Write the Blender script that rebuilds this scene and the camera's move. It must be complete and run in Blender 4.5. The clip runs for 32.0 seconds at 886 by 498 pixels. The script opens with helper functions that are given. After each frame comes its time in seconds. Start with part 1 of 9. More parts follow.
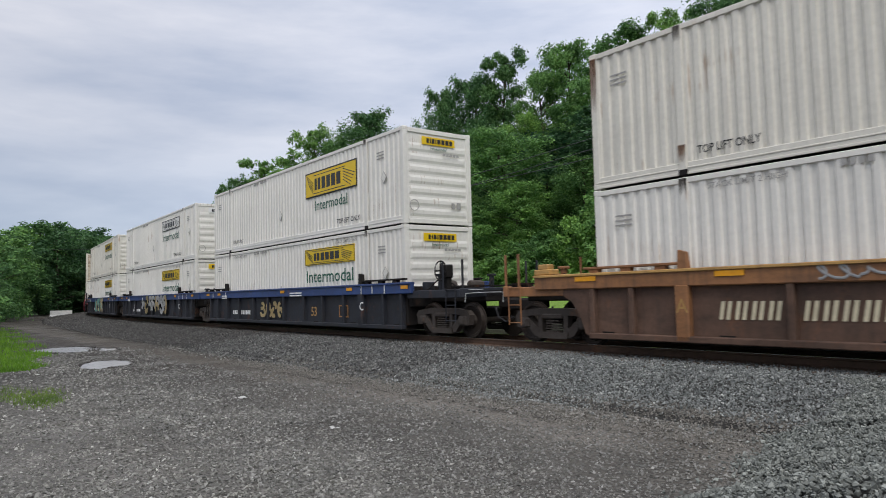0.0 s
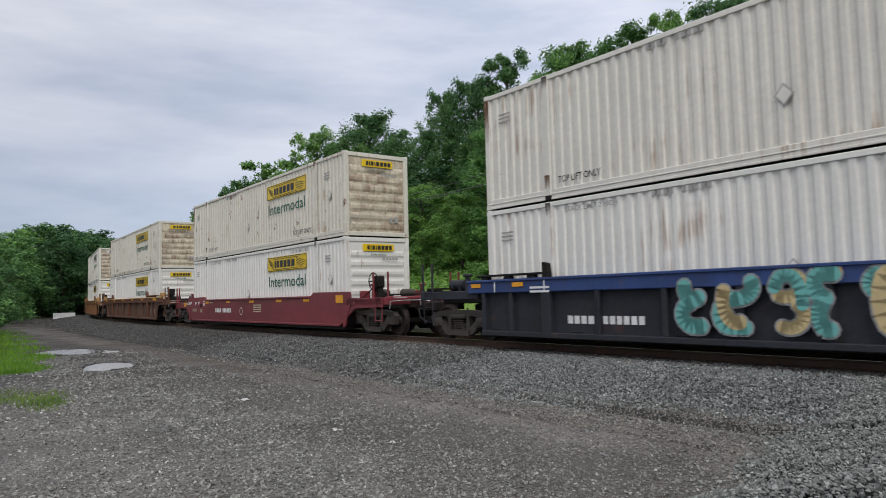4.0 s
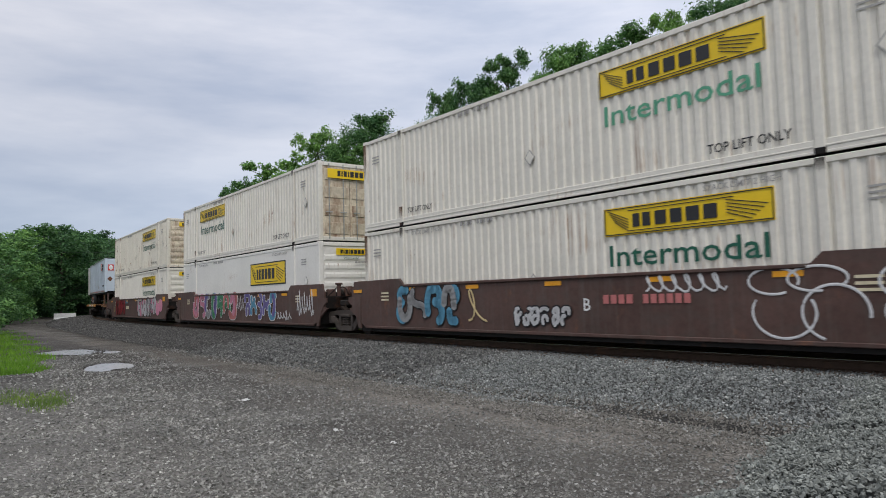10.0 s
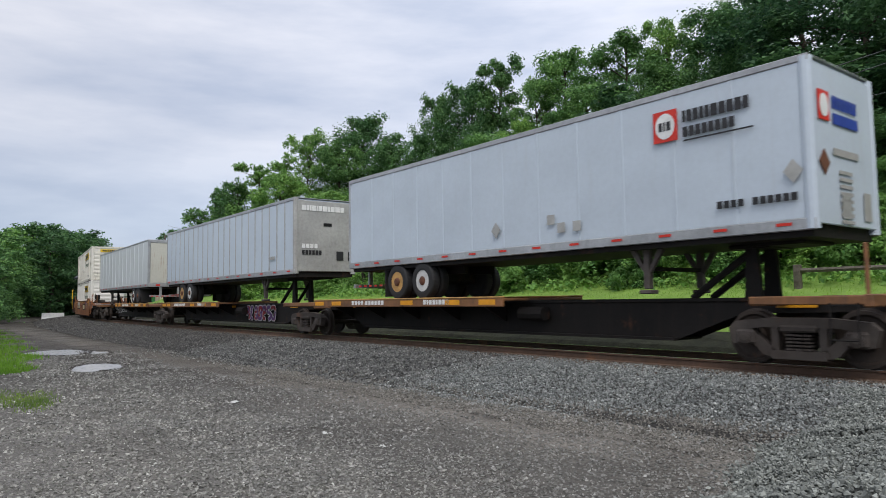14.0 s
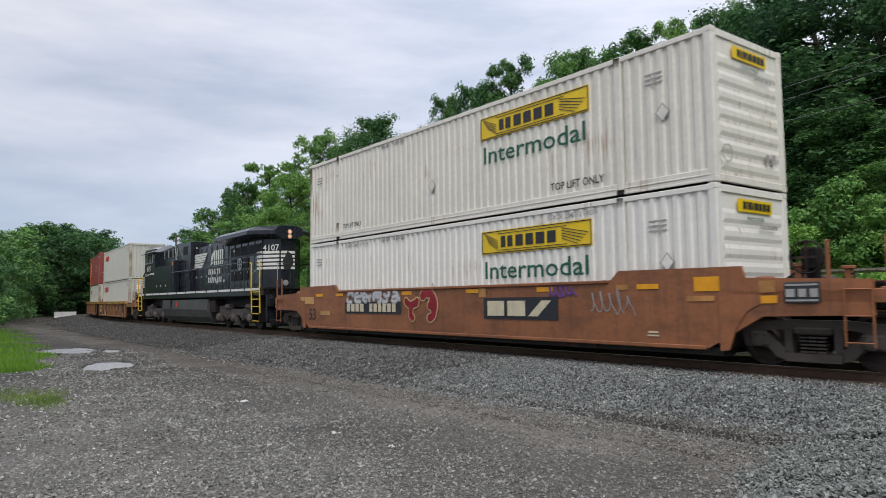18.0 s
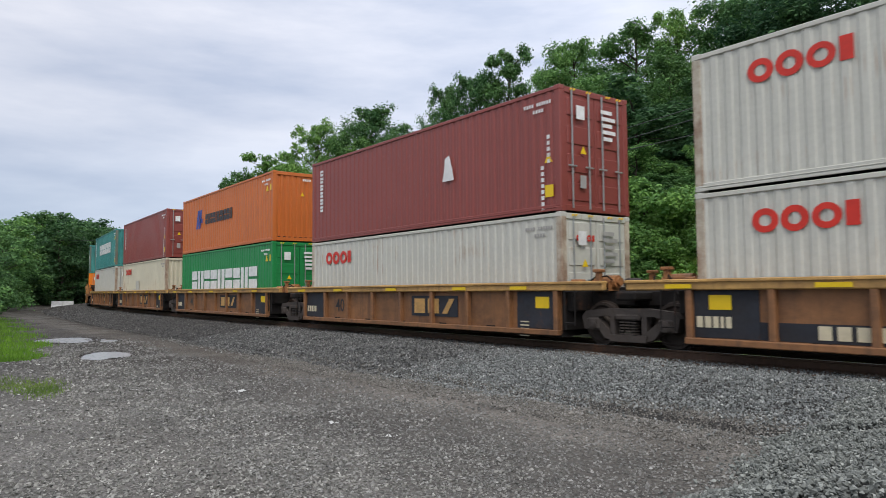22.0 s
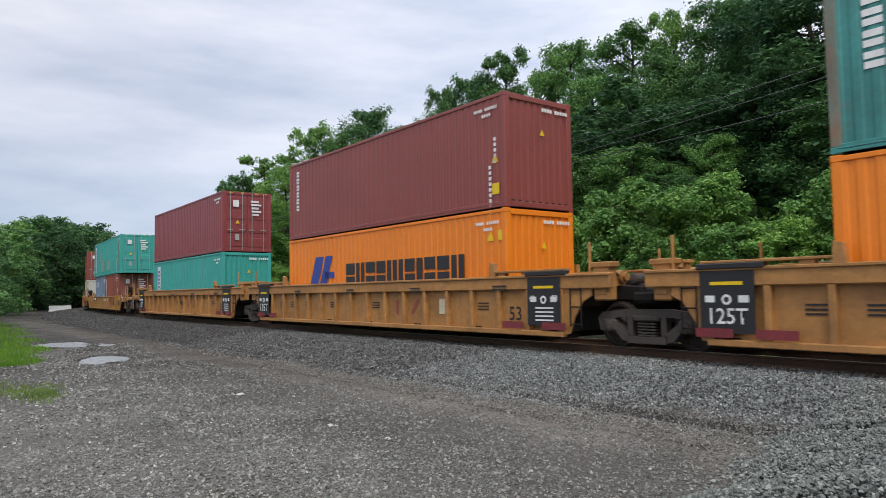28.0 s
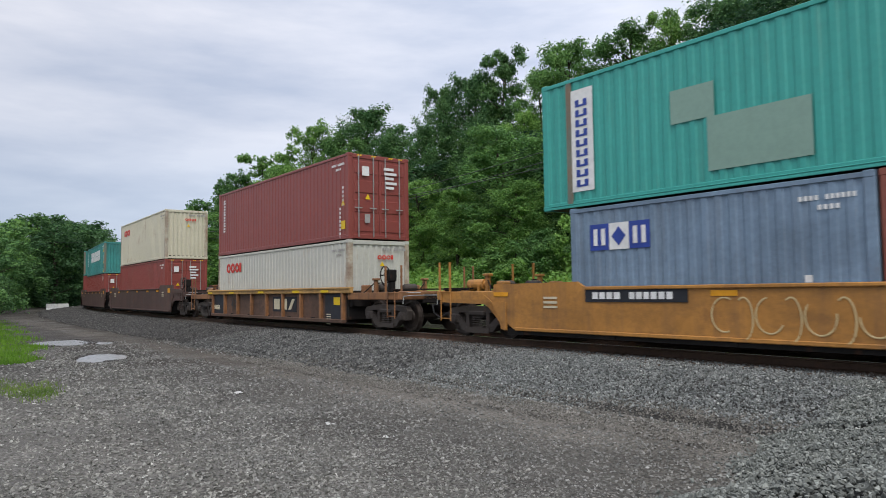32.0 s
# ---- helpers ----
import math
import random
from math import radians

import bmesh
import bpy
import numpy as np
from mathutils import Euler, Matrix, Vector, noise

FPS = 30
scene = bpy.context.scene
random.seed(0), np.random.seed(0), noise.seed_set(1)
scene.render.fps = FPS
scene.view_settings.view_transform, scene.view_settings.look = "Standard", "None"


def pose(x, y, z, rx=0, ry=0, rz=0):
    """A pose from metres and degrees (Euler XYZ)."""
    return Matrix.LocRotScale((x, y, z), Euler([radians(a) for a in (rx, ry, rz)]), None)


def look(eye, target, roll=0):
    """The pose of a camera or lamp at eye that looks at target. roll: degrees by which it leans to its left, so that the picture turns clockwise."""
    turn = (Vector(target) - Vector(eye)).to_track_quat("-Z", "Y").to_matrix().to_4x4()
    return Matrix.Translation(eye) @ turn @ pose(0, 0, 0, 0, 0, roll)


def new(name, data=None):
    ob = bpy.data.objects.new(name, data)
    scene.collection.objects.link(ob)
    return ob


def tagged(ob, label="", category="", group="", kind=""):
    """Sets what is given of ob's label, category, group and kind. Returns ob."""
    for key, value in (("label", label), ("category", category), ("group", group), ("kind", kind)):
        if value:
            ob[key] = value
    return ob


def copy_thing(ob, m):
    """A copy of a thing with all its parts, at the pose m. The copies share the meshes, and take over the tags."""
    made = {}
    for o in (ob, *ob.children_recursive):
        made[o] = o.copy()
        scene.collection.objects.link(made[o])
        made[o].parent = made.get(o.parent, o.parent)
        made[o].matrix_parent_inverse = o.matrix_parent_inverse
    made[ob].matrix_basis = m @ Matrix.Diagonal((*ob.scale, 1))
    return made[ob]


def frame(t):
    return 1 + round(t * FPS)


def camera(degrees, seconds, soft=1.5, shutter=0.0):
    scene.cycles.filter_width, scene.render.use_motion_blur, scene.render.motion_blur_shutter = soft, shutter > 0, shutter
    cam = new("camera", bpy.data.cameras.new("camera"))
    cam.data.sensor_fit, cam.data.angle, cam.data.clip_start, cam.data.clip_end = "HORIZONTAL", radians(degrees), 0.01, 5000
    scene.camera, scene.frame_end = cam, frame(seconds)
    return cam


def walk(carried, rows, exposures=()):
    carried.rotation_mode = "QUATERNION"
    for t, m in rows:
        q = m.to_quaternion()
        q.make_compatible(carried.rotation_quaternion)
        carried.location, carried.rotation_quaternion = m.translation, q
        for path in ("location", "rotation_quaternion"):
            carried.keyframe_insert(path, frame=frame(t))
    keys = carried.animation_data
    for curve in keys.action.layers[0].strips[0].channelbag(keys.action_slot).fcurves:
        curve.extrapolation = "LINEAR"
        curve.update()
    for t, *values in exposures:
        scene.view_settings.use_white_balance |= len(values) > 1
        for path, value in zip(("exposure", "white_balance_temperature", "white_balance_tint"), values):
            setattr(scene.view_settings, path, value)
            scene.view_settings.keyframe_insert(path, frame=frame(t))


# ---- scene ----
TURNS = [
    (0.0, 93.54, 1.28, -0.16), (0.5, 93.66, 1.18, -0.1), (1.0, 93.71, 1.22, 0.03), (1.5, 93.76, 1.25, 0.06),
    (2.0, 93.81, 1.26, 0.03), (2.5, 93.79, 1.3, 0.03), (3.0, 93.76, 1.3, 0.0), (3.5, 93.72, 1.33, 0.02),
    (5.5, 93.66, 1.3, 0.13), (6.0, 93.61, 1.2, 0.11), (6.5, 93.57, 1.18, 0.05), (7.0, 93.64, 1.27, 0.07),
    (7.5, 93.71, 1.41, 0.18), (8.0, 93.77, 1.5, 0.23), (8.5, 93.8, 1.5, 0.2), (9.0, 93.8, 1.44, 0.11),
    (9.5, 93.75, 1.36, 0.12), (10.0, 93.73, 1.36, 0.1), (10.5, 93.74, 1.4, 0.04), (11.0, 93.78, 1.36, 0.04),
    (11.5, 93.81, 1.35, 0.07), (12.0, 93.86, 1.32, 0.05), (12.5, 93.87, 1.2, -0.12), (13.0, 93.97, 0.88, -0.91),
    (13.5, 94.03, 0.86, -1.2), (14.0, 94.02, 0.75, -0.65), (14.5, 94.01, 0.82, -0.17), (16.5, 93.84, 0.68, -0.03),
    (17.0, 93.82, 0.53, 0.0), (17.5, 93.93, 0.51, 0.08), (18.0, 94.07, 0.51, 0.13), (18.5, 94.19, 0.43, 0.19),
    (19.0, 94.23, 0.39, 0.25), (19.5, 94.16, 0.3, 0.29), (20.0, 93.97, 0.3, 0.34), (20.5, 93.75, 0.38, 0.39),
    (21.0, 93.56, 0.42, 0.3), (21.5, 93.31, 0.35, 0.1), (22.0, 93.29, 0.33, -0.07), (22.5, 93.28, 0.4, -0.11),
    (23.0, 93.26, 0.52, -0.11), (23.5, 93.26, 0.58, -0.1), (24.0, 93.26, 0.56, -0.12), (24.5, 93.26, 0.6, -0.11),
    (25.0, 93.29, 0.62, -0.1), (25.5, 93.31, 0.66, -0.11), (27.5, 93.38, 0.71, -0.24), (28.0, 93.44, 0.72, -0.22),
    (28.5, 93.45, 0.72, -0.16), (29.0, 93.45, 0.73, -0.17), (29.5, 93.44, 0.72, -0.16), (30.0, 93.44, 0.71, -0.17),
    (30.5, 93.41, 0.72, -0.18), (31.0, 93.39, 0.74, -0.21), (31.5, 93.39, 0.68, -0.3), (32.0, 93.33, 0.62, -0.39)]
cam = camera(65.6, 32.0, 0.55, 0.1)
EXPOSURE = ((0, 0.13), (3.0, 0.08), (3.5, 0.09), (7, 0.14), (12, 0.11), (13.0, 0.11), (14.0, 0.27), (17, 0.25), (18, 0.25), (20, 0.44), (21, 0.47), (22, 0.33), (24, 0.28), (25, 0.27), (28, 0.35), (29, 0.3), (30, 0.37), (31, 0.36), (32, 0.28))
walk(cam, [(t, pose(0, 0, 1.195, rx, ry, rz)) for t, rx, ry, rz in TURNS], EXPOSURE)

# ---- light: an overcast sky, brighter overhead, and a very soft sun ----
SUN_ELEVATION, SUN_TURN = 52.0, 176.0
world = bpy.data.worlds.new("sky")
scene.world = world
world.use_nodes = True
wt = world.node_tree
wt.nodes.clear()


def wnode(kind):
    return wt.nodes.new(kind)


sky = wnode("ShaderNodeTexSky")
sky.sky_type, sky.sun_disc = "NISHITA", False
sky.sun_elevation, sky.sun_rotation = radians(SUN_ELEVATION), radians(SUN_TURN)
coords = wnode("ShaderNodeTexCoord")
spread = wnode("ShaderNodeMapping")
spread.inputs["Scale"].default_value = (1.6, 1.6, 7.0)
spread.inputs["Rotation"].default_value = (0.0, 0.12, 0.4)
clouds = wnode("ShaderNodeTexNoise")
clouds.inputs["Scale"].default_value, clouds.inputs["Detail"].default_value = 1.7, 6.0
clouds.inputs["Roughness"].default_value = 0.55
cloud_tone = wnode("ShaderNodeValToRGB")
cloud_tone.color_ramp.elements[0].position, cloud_tone.color_ramp.elements[0].color = 0.3, (0.50, 0.545, 0.66, 1)
cloud_tone.color_ramp.elements[1].position, cloud_tone.color_ramp.elements[1].color = 0.66, (0.80, 0.80, 0.86, 1)
split = wnode("ShaderNodeSeparateXYZ")
height_tone = wnode("ShaderNodeValToRGB")
h = height_tone.color_ramp
h.elements[0].position, h.elements[0].color = 0.0, (0.62, 0.70, 0.80, 1)
h.elements[1].position, h.elements[1].color = 1.0, (1.5, 1.5, 1.5, 1)
for place, tone in ((0.10, (0.72, 0.80, 0.9, 1)), (0.22, (0.9, 0.93, 0.97, 1)), (0.45, (1.1, 1.1, 1.1, 1))):
    e = h.elements.new(place)
    e.color = tone
mixed = wnode("ShaderNodeMix")
mixed.data_type, mixed.blend_type = "RGBA", "MULTIPLY"
mixed.inputs["Factor"].default_value = 1.0
grey = wnode("ShaderNodeBackground")
blue = wnode("ShaderNodeBackground")
both = wnode("ShaderNodeAddShader")
wout = wnode("ShaderNodeOutputWorld")
grey.inputs["Strength"].default_value = 0.92
blue.inputs["Strength"].default_value = 0.012
L = wt.links.new
L(coords.outputs["Generated"], spread.inputs["Vector"])
L(spread.outputs["Vector"], clouds.inputs["Vector"])
L(clouds.outputs["Fac"], cloud_tone.inputs["Fac"])
L(coords.outputs["Generated"], split.inputs["Vector"])
L(split.outputs["Z"], height_tone.inputs["Fac"])
L(cloud_tone.outputs["Color"], mixed.inputs["A"])
L(height_tone.outputs["Color"], mixed.inputs["B"])
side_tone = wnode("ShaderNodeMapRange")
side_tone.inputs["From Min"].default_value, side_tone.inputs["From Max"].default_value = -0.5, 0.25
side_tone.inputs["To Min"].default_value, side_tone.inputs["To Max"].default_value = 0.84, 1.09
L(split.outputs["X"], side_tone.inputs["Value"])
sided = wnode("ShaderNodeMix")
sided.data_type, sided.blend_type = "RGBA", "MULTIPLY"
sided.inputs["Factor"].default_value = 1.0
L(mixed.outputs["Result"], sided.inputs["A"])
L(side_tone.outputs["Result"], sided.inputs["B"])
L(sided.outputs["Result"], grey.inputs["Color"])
L(sky.outputs["Color"], blue.inputs["Color"])
L(grey.outputs["Background"], both.inputs[0])
L(blue.outputs["Background"], both.inputs[1])
L(both.outputs["Shader"], wout.inputs["Surface"])
sun = new("sun", bpy.data.lights.new("sun", "SUN"))
sun.data.energy, sun.data.angle, sun.data.color = 1.4, radians(25), (1.0, 0.96, 0.9)
sun.matrix_world = look((0, 0, 60), Vector((0, 0, 60)) - Vector((
    math.cos(radians(SUN_ELEVATION)) * math.sin(radians(SUN_TURN)), math.cos(radians(SUN_ELEVATION)) * math.cos(radians(SUN_TURN)),
    math.sin(radians(SUN_ELEVATION)))))

# ---- the line of the track ----
GRADE = 0.00394
STEP = np.arange(-700.0, 620.5, 1.0)
BEND = np.interp(STEP, (-700, -260, -160, -66, -58, -45, -20, 10), (0.0003, 0.0006, 0.005, 0.005, 0.0022, 0.00181, 0.000295, 0.00042))
HEAD = np.concatenate(([0.0], np.cumsum((BEND[1:] + BEND[:-1]) / 2)))
HEAD += -0.91135 - np.interp(0, STEP, HEAD)
RUN_X = np.concatenate(([0.0], np.cumsum((np.cos(HEAD[1:]) + np.cos(HEAD[:-1])) / 2)))
RUN_Y = np.concatenate(([0.0], np.cumsum((np.sin(HEAD[1:]) + np.sin(HEAD[:-1])) / 2)))
RUN_X += 12.7041 * math.sin(0.91135) - np.interp(0, STEP, RUN_X)
RUN_Y += 12.7041 * math.cos(0.91135) - np.interp(0, STEP, RUN_Y)


def rise(s):
    return GRADE * 110 * np.tanh(np.asarray(s) / 110)


def along(s, lat=0.0):
    """World x, y, rail height and heading at s metres of the line, lat metres to the right of the way of travel."""
    a = np.interp(s, STEP, HEAD)
    return (np.interp(s, STEP, RUN_X) + lat * np.sin(a), np.interp(s, STEP, RUN_Y) - lat * np.cos(a), rise(s), a)


def to_line(x, y):
    """The nearest s, and the distance to the right of the line, for arrays of points."""
    k = STEP[::4]
    px, py, _, a = along(k)
    s, lat = np.empty(len(x)), np.empty(len(x))
    for i in range(0, len(x), 4000):
        d = (x[i:i + 4000, None] - px) ** 2 + (y[i:i + 4000, None] - py) ** 2
        j = d.argmin(1)
        dx, dy = x[i:i + 4000] - px[j], y[i:i + 4000] - py[j]
        s[i:i + 4000] = k[j] + dx * np.cos(a[j]) + dy * np.sin(a[j])
        lat[i:i + 4000] = dx * np.sin(a[j]) - dy * np.cos(a[j])
    return s, lat


def travelled(t):
    return 14.5605 * t - 0.00111 * t * t - 0.0000675 * t ** 3


GROUND_LAT = (-400, -200, -60, -30, -15, -9, -6, -4.0, -3.4, -2.8, 3.8, 5.0, 6.0, 400)
GROUND_Z = (24, 22, 18, 10.5, 4.0, 1.75, 1.0, 0.1, -0.15, -0.75, -0.75, -0.52, -0.5, -0.5)


PUDDLES = ((-9.25, 19.0, 0.56, 1.45, 1.0), (-13.75, 25.3, 0.85, 1.7, 2.3), (-12.3, 25.2, 0.45, 0.9, 3.1))
TURN = 0.45


def ground_z(x, y):
    x, y = np.asarray(x, float), np.asarray(y, float)
    s, lat = to_line(x, y)
    z = np.interp(lat, GROUND_LAT, GROUND_Z) + rise(s)
    calm, dip = np.ones(len(x)), np.zeros(len(x))
    for px, py, rx, ry, _ in PUDDLES:
        u, w = (x - px) * math.cos(TURN) + (y - py) * math.sin(TURN), (y - py) * math.cos(TURN) - (x - px) * math.sin(TURN)
        near = np.exp(-((u / (1.6 * rx)) ** 2 + (w / (1.6 * ry)) ** 2))
        calm, dip = calm * (1 - near), dip + 0.03 * near
    z += np.where(lat > 6, calm * 0.022 * (np.sin(x * 1.3 + y * 0.7) + np.sin(y * 1.9 - x * 0.6 + 1.0) + np.sin(x * 3.1 + 0.5) * 0.4), 0)
    z += np.where(lat < -9, 0.25 * np.sin(x * 0.5) * np.sin(y * 0.43), 0)
    far = np.hypot(x, y)
    return z - dip + np.where(lat > 6, np.clip((far - 70) / 60, 0, 1) * 0.35, 0)


# ---- materials ----
def nodes_of(name):
    m = bpy.data.materials.new(name)
    m.use_nodes = True
    nt = m.node_tree
    return m, nt, nt.nodes["Principled BSDF"], nt.links.new


def ramp(nt, stops):
    r = nt.nodes.new("ShaderNodeValToRGB")
    els = r.color_ramp.elements
    els[0].position, els[0].color = stops[0][0], (*stops[0][1], 1)
    els[1].position, els[1].color = stops[-1][0], (*stops[-1][1], 1)
    for p, c in stops[1:-1]:
        els.new(p).color = (*c, 1)
    return r


def shifted(nt, link, scale):
    """Object coordinates, moved by the object's own random number."""
    tc, oi = nt.nodes.new("ShaderNodeTexCoord"), nt.nodes.new("ShaderNodeObjectInfo")
    mul = nt.nodes.new("ShaderNodeMath")
    mul.operation = "MULTIPLY"
    mul.inputs[1].default_value = 57.0
    mp = nt.nodes.new("ShaderNodeMapping")
    mp.inputs["Scale"].default_value = scale
    link(oi.outputs["Random"], mul.inputs[0])
    link(mul.outputs[0], mp.inputs["Location"])
    link(tc.outputs["Object"], mp.inputs["Vector"])
    return mp.outputs["Vector"]


def noise_of(nt, link, vector, scale, detail=4.0, rough=0.55):
    n = nt.nodes.new("ShaderNodeTexNoise")
    n.inputs["Scale"].default_value, n.inputs["Detail"].default_value, n.inputs["Roughness"].default_value = scale, detail, rough
    link(vector, n.inputs["Vector"])
    return n.outputs["Fac"]


def blend(nt, link, kind, factor, a, b):
    m = nt.nodes.new("ShaderNodeMix")
    m.data_type, m.blend_type = "RGBA", kind
    for name, v in (("Factor", factor), ("A", a), ("B", b)):
        if isinstance(v, (int, float)):
            m.inputs[name].default_value = v
        elif isinstance(v, tuple):
            m.inputs[name].default_value = (*v, 1)
        else:
            link(v, m.inputs[name])
    return m.outputs["Result"]


def paint(name, colour, dirt=(0.12, 0.1, 0.08), grime=0.35, rust=0.0, rough=0.5, metal=0.0, stain=0.3, bump=0.1, weep=0.0):
    """Weathered paint: broad fading, upright dirt runs, and specks of rust."""
    m, nt, bsdf, link = nodes_of(name)
    broad = noise_of(nt, link, shifted(nt, link, (0.5, 0.5, 0.8)), 1.0, 5)
    runs = noise_of(nt, link, shifted(nt, link, (5.0, 5.0, 0.35)), 1.0, 5, 0.65)
    fine = noise_of(nt, link, shifted(nt, link, (9, 9, 9)), 1.0, 6, 0.7)
    clean = stain < 0.2
    fade = ramp(nt, ((0.3, tuple(c * (0.93 if clean else 0.74) for c in colour)), (0.7, tuple(min(1, c * (1.04 if clean else 1.2)) for c in colour))))
    link(broad, fade.inputs["Fac"])
    run_mask = ramp(nt, ((0.56 if clean else 0.5, (0, 0, 0)), (0.86 if clean else 0.78, (grime, grime, grime))))
    link(runs, run_mask.inputs["Fac"])
    col = blend(nt, link, "MIX", run_mask.outputs["Color"], fade.outputs["Color"], dirt)
    fleck = ramp(nt, ((0.35, (1 - stain, 1 - stain, 1 - stain)), (0.6, (1, 1, 1))))
    link(fine, fleck.inputs["Fac"])
    col = blend(nt, link, "MULTIPLY", 0.6, col, fleck.outputs["Color"])
    if rust:
        spots = noise_of(nt, link, shifted(nt, link, (1.6, 1.6, 1.1)), 1.0, 9, 0.72)
        lim = 0.72 - 0.16 * rust
        rust_mask = ramp(nt, ((lim, (0, 0, 0)), (lim + 0.05, (1, 1, 1))) if clean else ((lim - 0.1, (0, 0, 0)), (lim + 0.1, (0.7, 0.7, 0.7))))
        link(spots, rust_mask.inputs["Fac"])
        col = blend(nt, link, "MIX", rust_mask.outputs["Color"], col, (0.16, 0.065, 0.028) if clean or max(colour) > 0.25 or max(colour) < 0.06 else (0.26, 0.11, 0.048))
    if weep:
        thin = noise_of(nt, link, shifted(nt, link, (16.0, 16.0, 0.5)), 1.0, 3, 0.6)
        where = noise_of(nt, link, shifted(nt, link, (0.45, 0.45, 0.9)), 1.0, 3, 0.5)
        joint = nt.nodes.new("ShaderNodeMath")
        joint.operation = "MULTIPLY"
        link(thin, joint.inputs[0])
        link(where, joint.inputs[1])
        weep_mask = ramp(nt, ((0.36 - 0.04 * weep, (0, 0, 0)), (0.47 - 0.04 * weep, (0.7, 0.7, 0.7))))
        link(joint.outputs[0], weep_mask.inputs["Fac"])
        col = blend(nt, link, "MIX", weep_mask.outputs["Color"], col, (0.30, 0.155, 0.07))
    if not clean and rough > 0.5:
        patches = noise_of(nt, link, shifted(nt, link, (0.9, 0.9, 2.2)), 1.3, 9, 0.7)
        patch_mask = ramp(nt, ((0.48, (0, 0, 0)), (0.7, (0.5, 0.5, 0.5))))
        link(patches, patch_mask.inputs["Fac"])
        col = blend(nt, link, "MIX", patch_mask.outputs["Color"], col, tuple(c * 0.6 for c in dirt))
    link(col, bsdf.inputs["Base Color"])
    bsdf.inputs["Roughness"].default_value, bsdf.inputs["Metallic"].default_value = rough, metal
    if max(colour) < 0.25 and rough > 0.5:
        bsdf.inputs["Specular IOR Level"].default_value = 0.2
    bm_ = nt.nodes.new("ShaderNodeBump")
    bm_.inputs["Strength"].default_value, bm_.inputs["Distance"].default_value = bump, 0.02
    link(fine, bm_.inputs["Height"])
    link(bm_.outputs["Normal"], bsdf.inputs["Normal"])
    return m


def plain(name, colour, rough=0.6, metal=0.0, emit=0.0):
    m, nt, bsdf, link = nodes_of(name)
    n = noise_of(nt, link, shifted(nt, link, (4, 4, 4)), 1.0, 6, 0.7)
    r = ramp(nt, ((0.3, tuple(c * 0.8 for c in colour)), (0.7, tuple(min(1.0, c * 1.1) for c in colour))))
    link(n, r.inputs["Fac"])
    link(r.outputs["Color"], bsdf.inputs["Base Color"])
    bsdf.inputs["Roughness"].default_value, bsdf.inputs["Metallic"].default_value = rough, metal
    if emit:
        bsdf.inputs["Emission Color"].default_value, bsdf.inputs["Emission Strength"].default_value = (*colour, 1), emit
    return m


def stain_material(name, colour):
    """A rust run: thick at its head, breaking up and fading downwards."""
    m, nt, bsdf, link = nodes_of(name)
    tc = nt.nodes.new("ShaderNodeTexCoord")
    up = nt.nodes.new("ShaderNodeSeparateXYZ")
    link(tc.outputs["Generated"], up.inputs["Vector"])
    n = noise_of(nt, link, shifted(nt, link, (22, 22, 2.5)), 1.0, 5, 0.65)
    thin = nt.nodes.new("ShaderNodeMath")
    thin.operation = "MULTIPLY"
    link(n, thin.inputs[0])
    link(up.outputs["Z"], thin.inputs[1])
    cover = ramp(nt, ((0.14, (0, 0, 0)), (0.6, (0.7, 0.7, 0.7))))
    link(thin.outputs[0], cover.inputs["Fac"])
    bsdf.inputs["Base Color"].default_value, bsdf.inputs["Roughness"].default_value = (*colour, 1), 0.8
    clear = nt.nodes.new("ShaderNodeBsdfTransparent")
    mx = nt.nodes.new("ShaderNodeMixShader")
    link(cover.outputs["Color"], mx.inputs["Fac"])
    link(clear.outputs["BSDF"], mx.inputs[1])
    link(bsdf.outputs["BSDF"], mx.inputs[2])
    link(mx.outputs["Shader"], nt.nodes["Material Output"].inputs["Surface"])
    return m


RUST_RUN = stain_material("rust_run", (0.17, 0.075, 0.03))
SOOT_RUN = stain_material("soot_run", (0.05, 0.04, 0.032))
WHITE = paint("white_container_paint", (0.78, 0.758, 0.70), (0.4, 0.33, 0.24), 0.22, 0.0, 0.45, 0, 0.12, 0.1, 0.1)
CREAM = paint("cream_container_paint", (0.73, 0.70, 0.62), (0.38, 0.28, 0.18), 0.3, 0.25, 0.5, 0, 0.15, 0.1, 0.5)
RUSTY = paint("rust_streaked_cream_paint", (0.70, 0.66, 0.56), (0.36, 0.22, 0.11), 0.4, 0.75, 0.5, 0, 0.18, 0.1, 1.0)
BEIGE = paint("pale_beige_paint", (0.62, 0.58, 0.44), (0.36, 0.27, 0.15), 0.25, 0.2, 0.5, 0, 0.14, 0.1, 0.6)
PALE = paint("pale_grey_paint", (0.55, 0.545, 0.48), (0.36, 0.3, 0.2), 0.25, 0.2, 0.5, 0, 0.14, 0.1, 0.4)
RUST_EDGE = paint("rust_bitten_post_paint", (0.52, 0.47, 0.37), (0.3, 0.13, 0.05), 0.9, 1.1, 0.55, 0, 0.2)
RUST_END = paint("rust_streaked_end_paint", (0.66, 0.58, 0.44), (0.24, 0.11, 0.05), 0.95, 1.0, 0.5, 0, 0.35)
MAROON = paint("maroon_paint", (0.255, 0.058, 0.046), (0.2, 0.07, 0.055), 0.15, 0.0, 0.42, 0, 0.12)
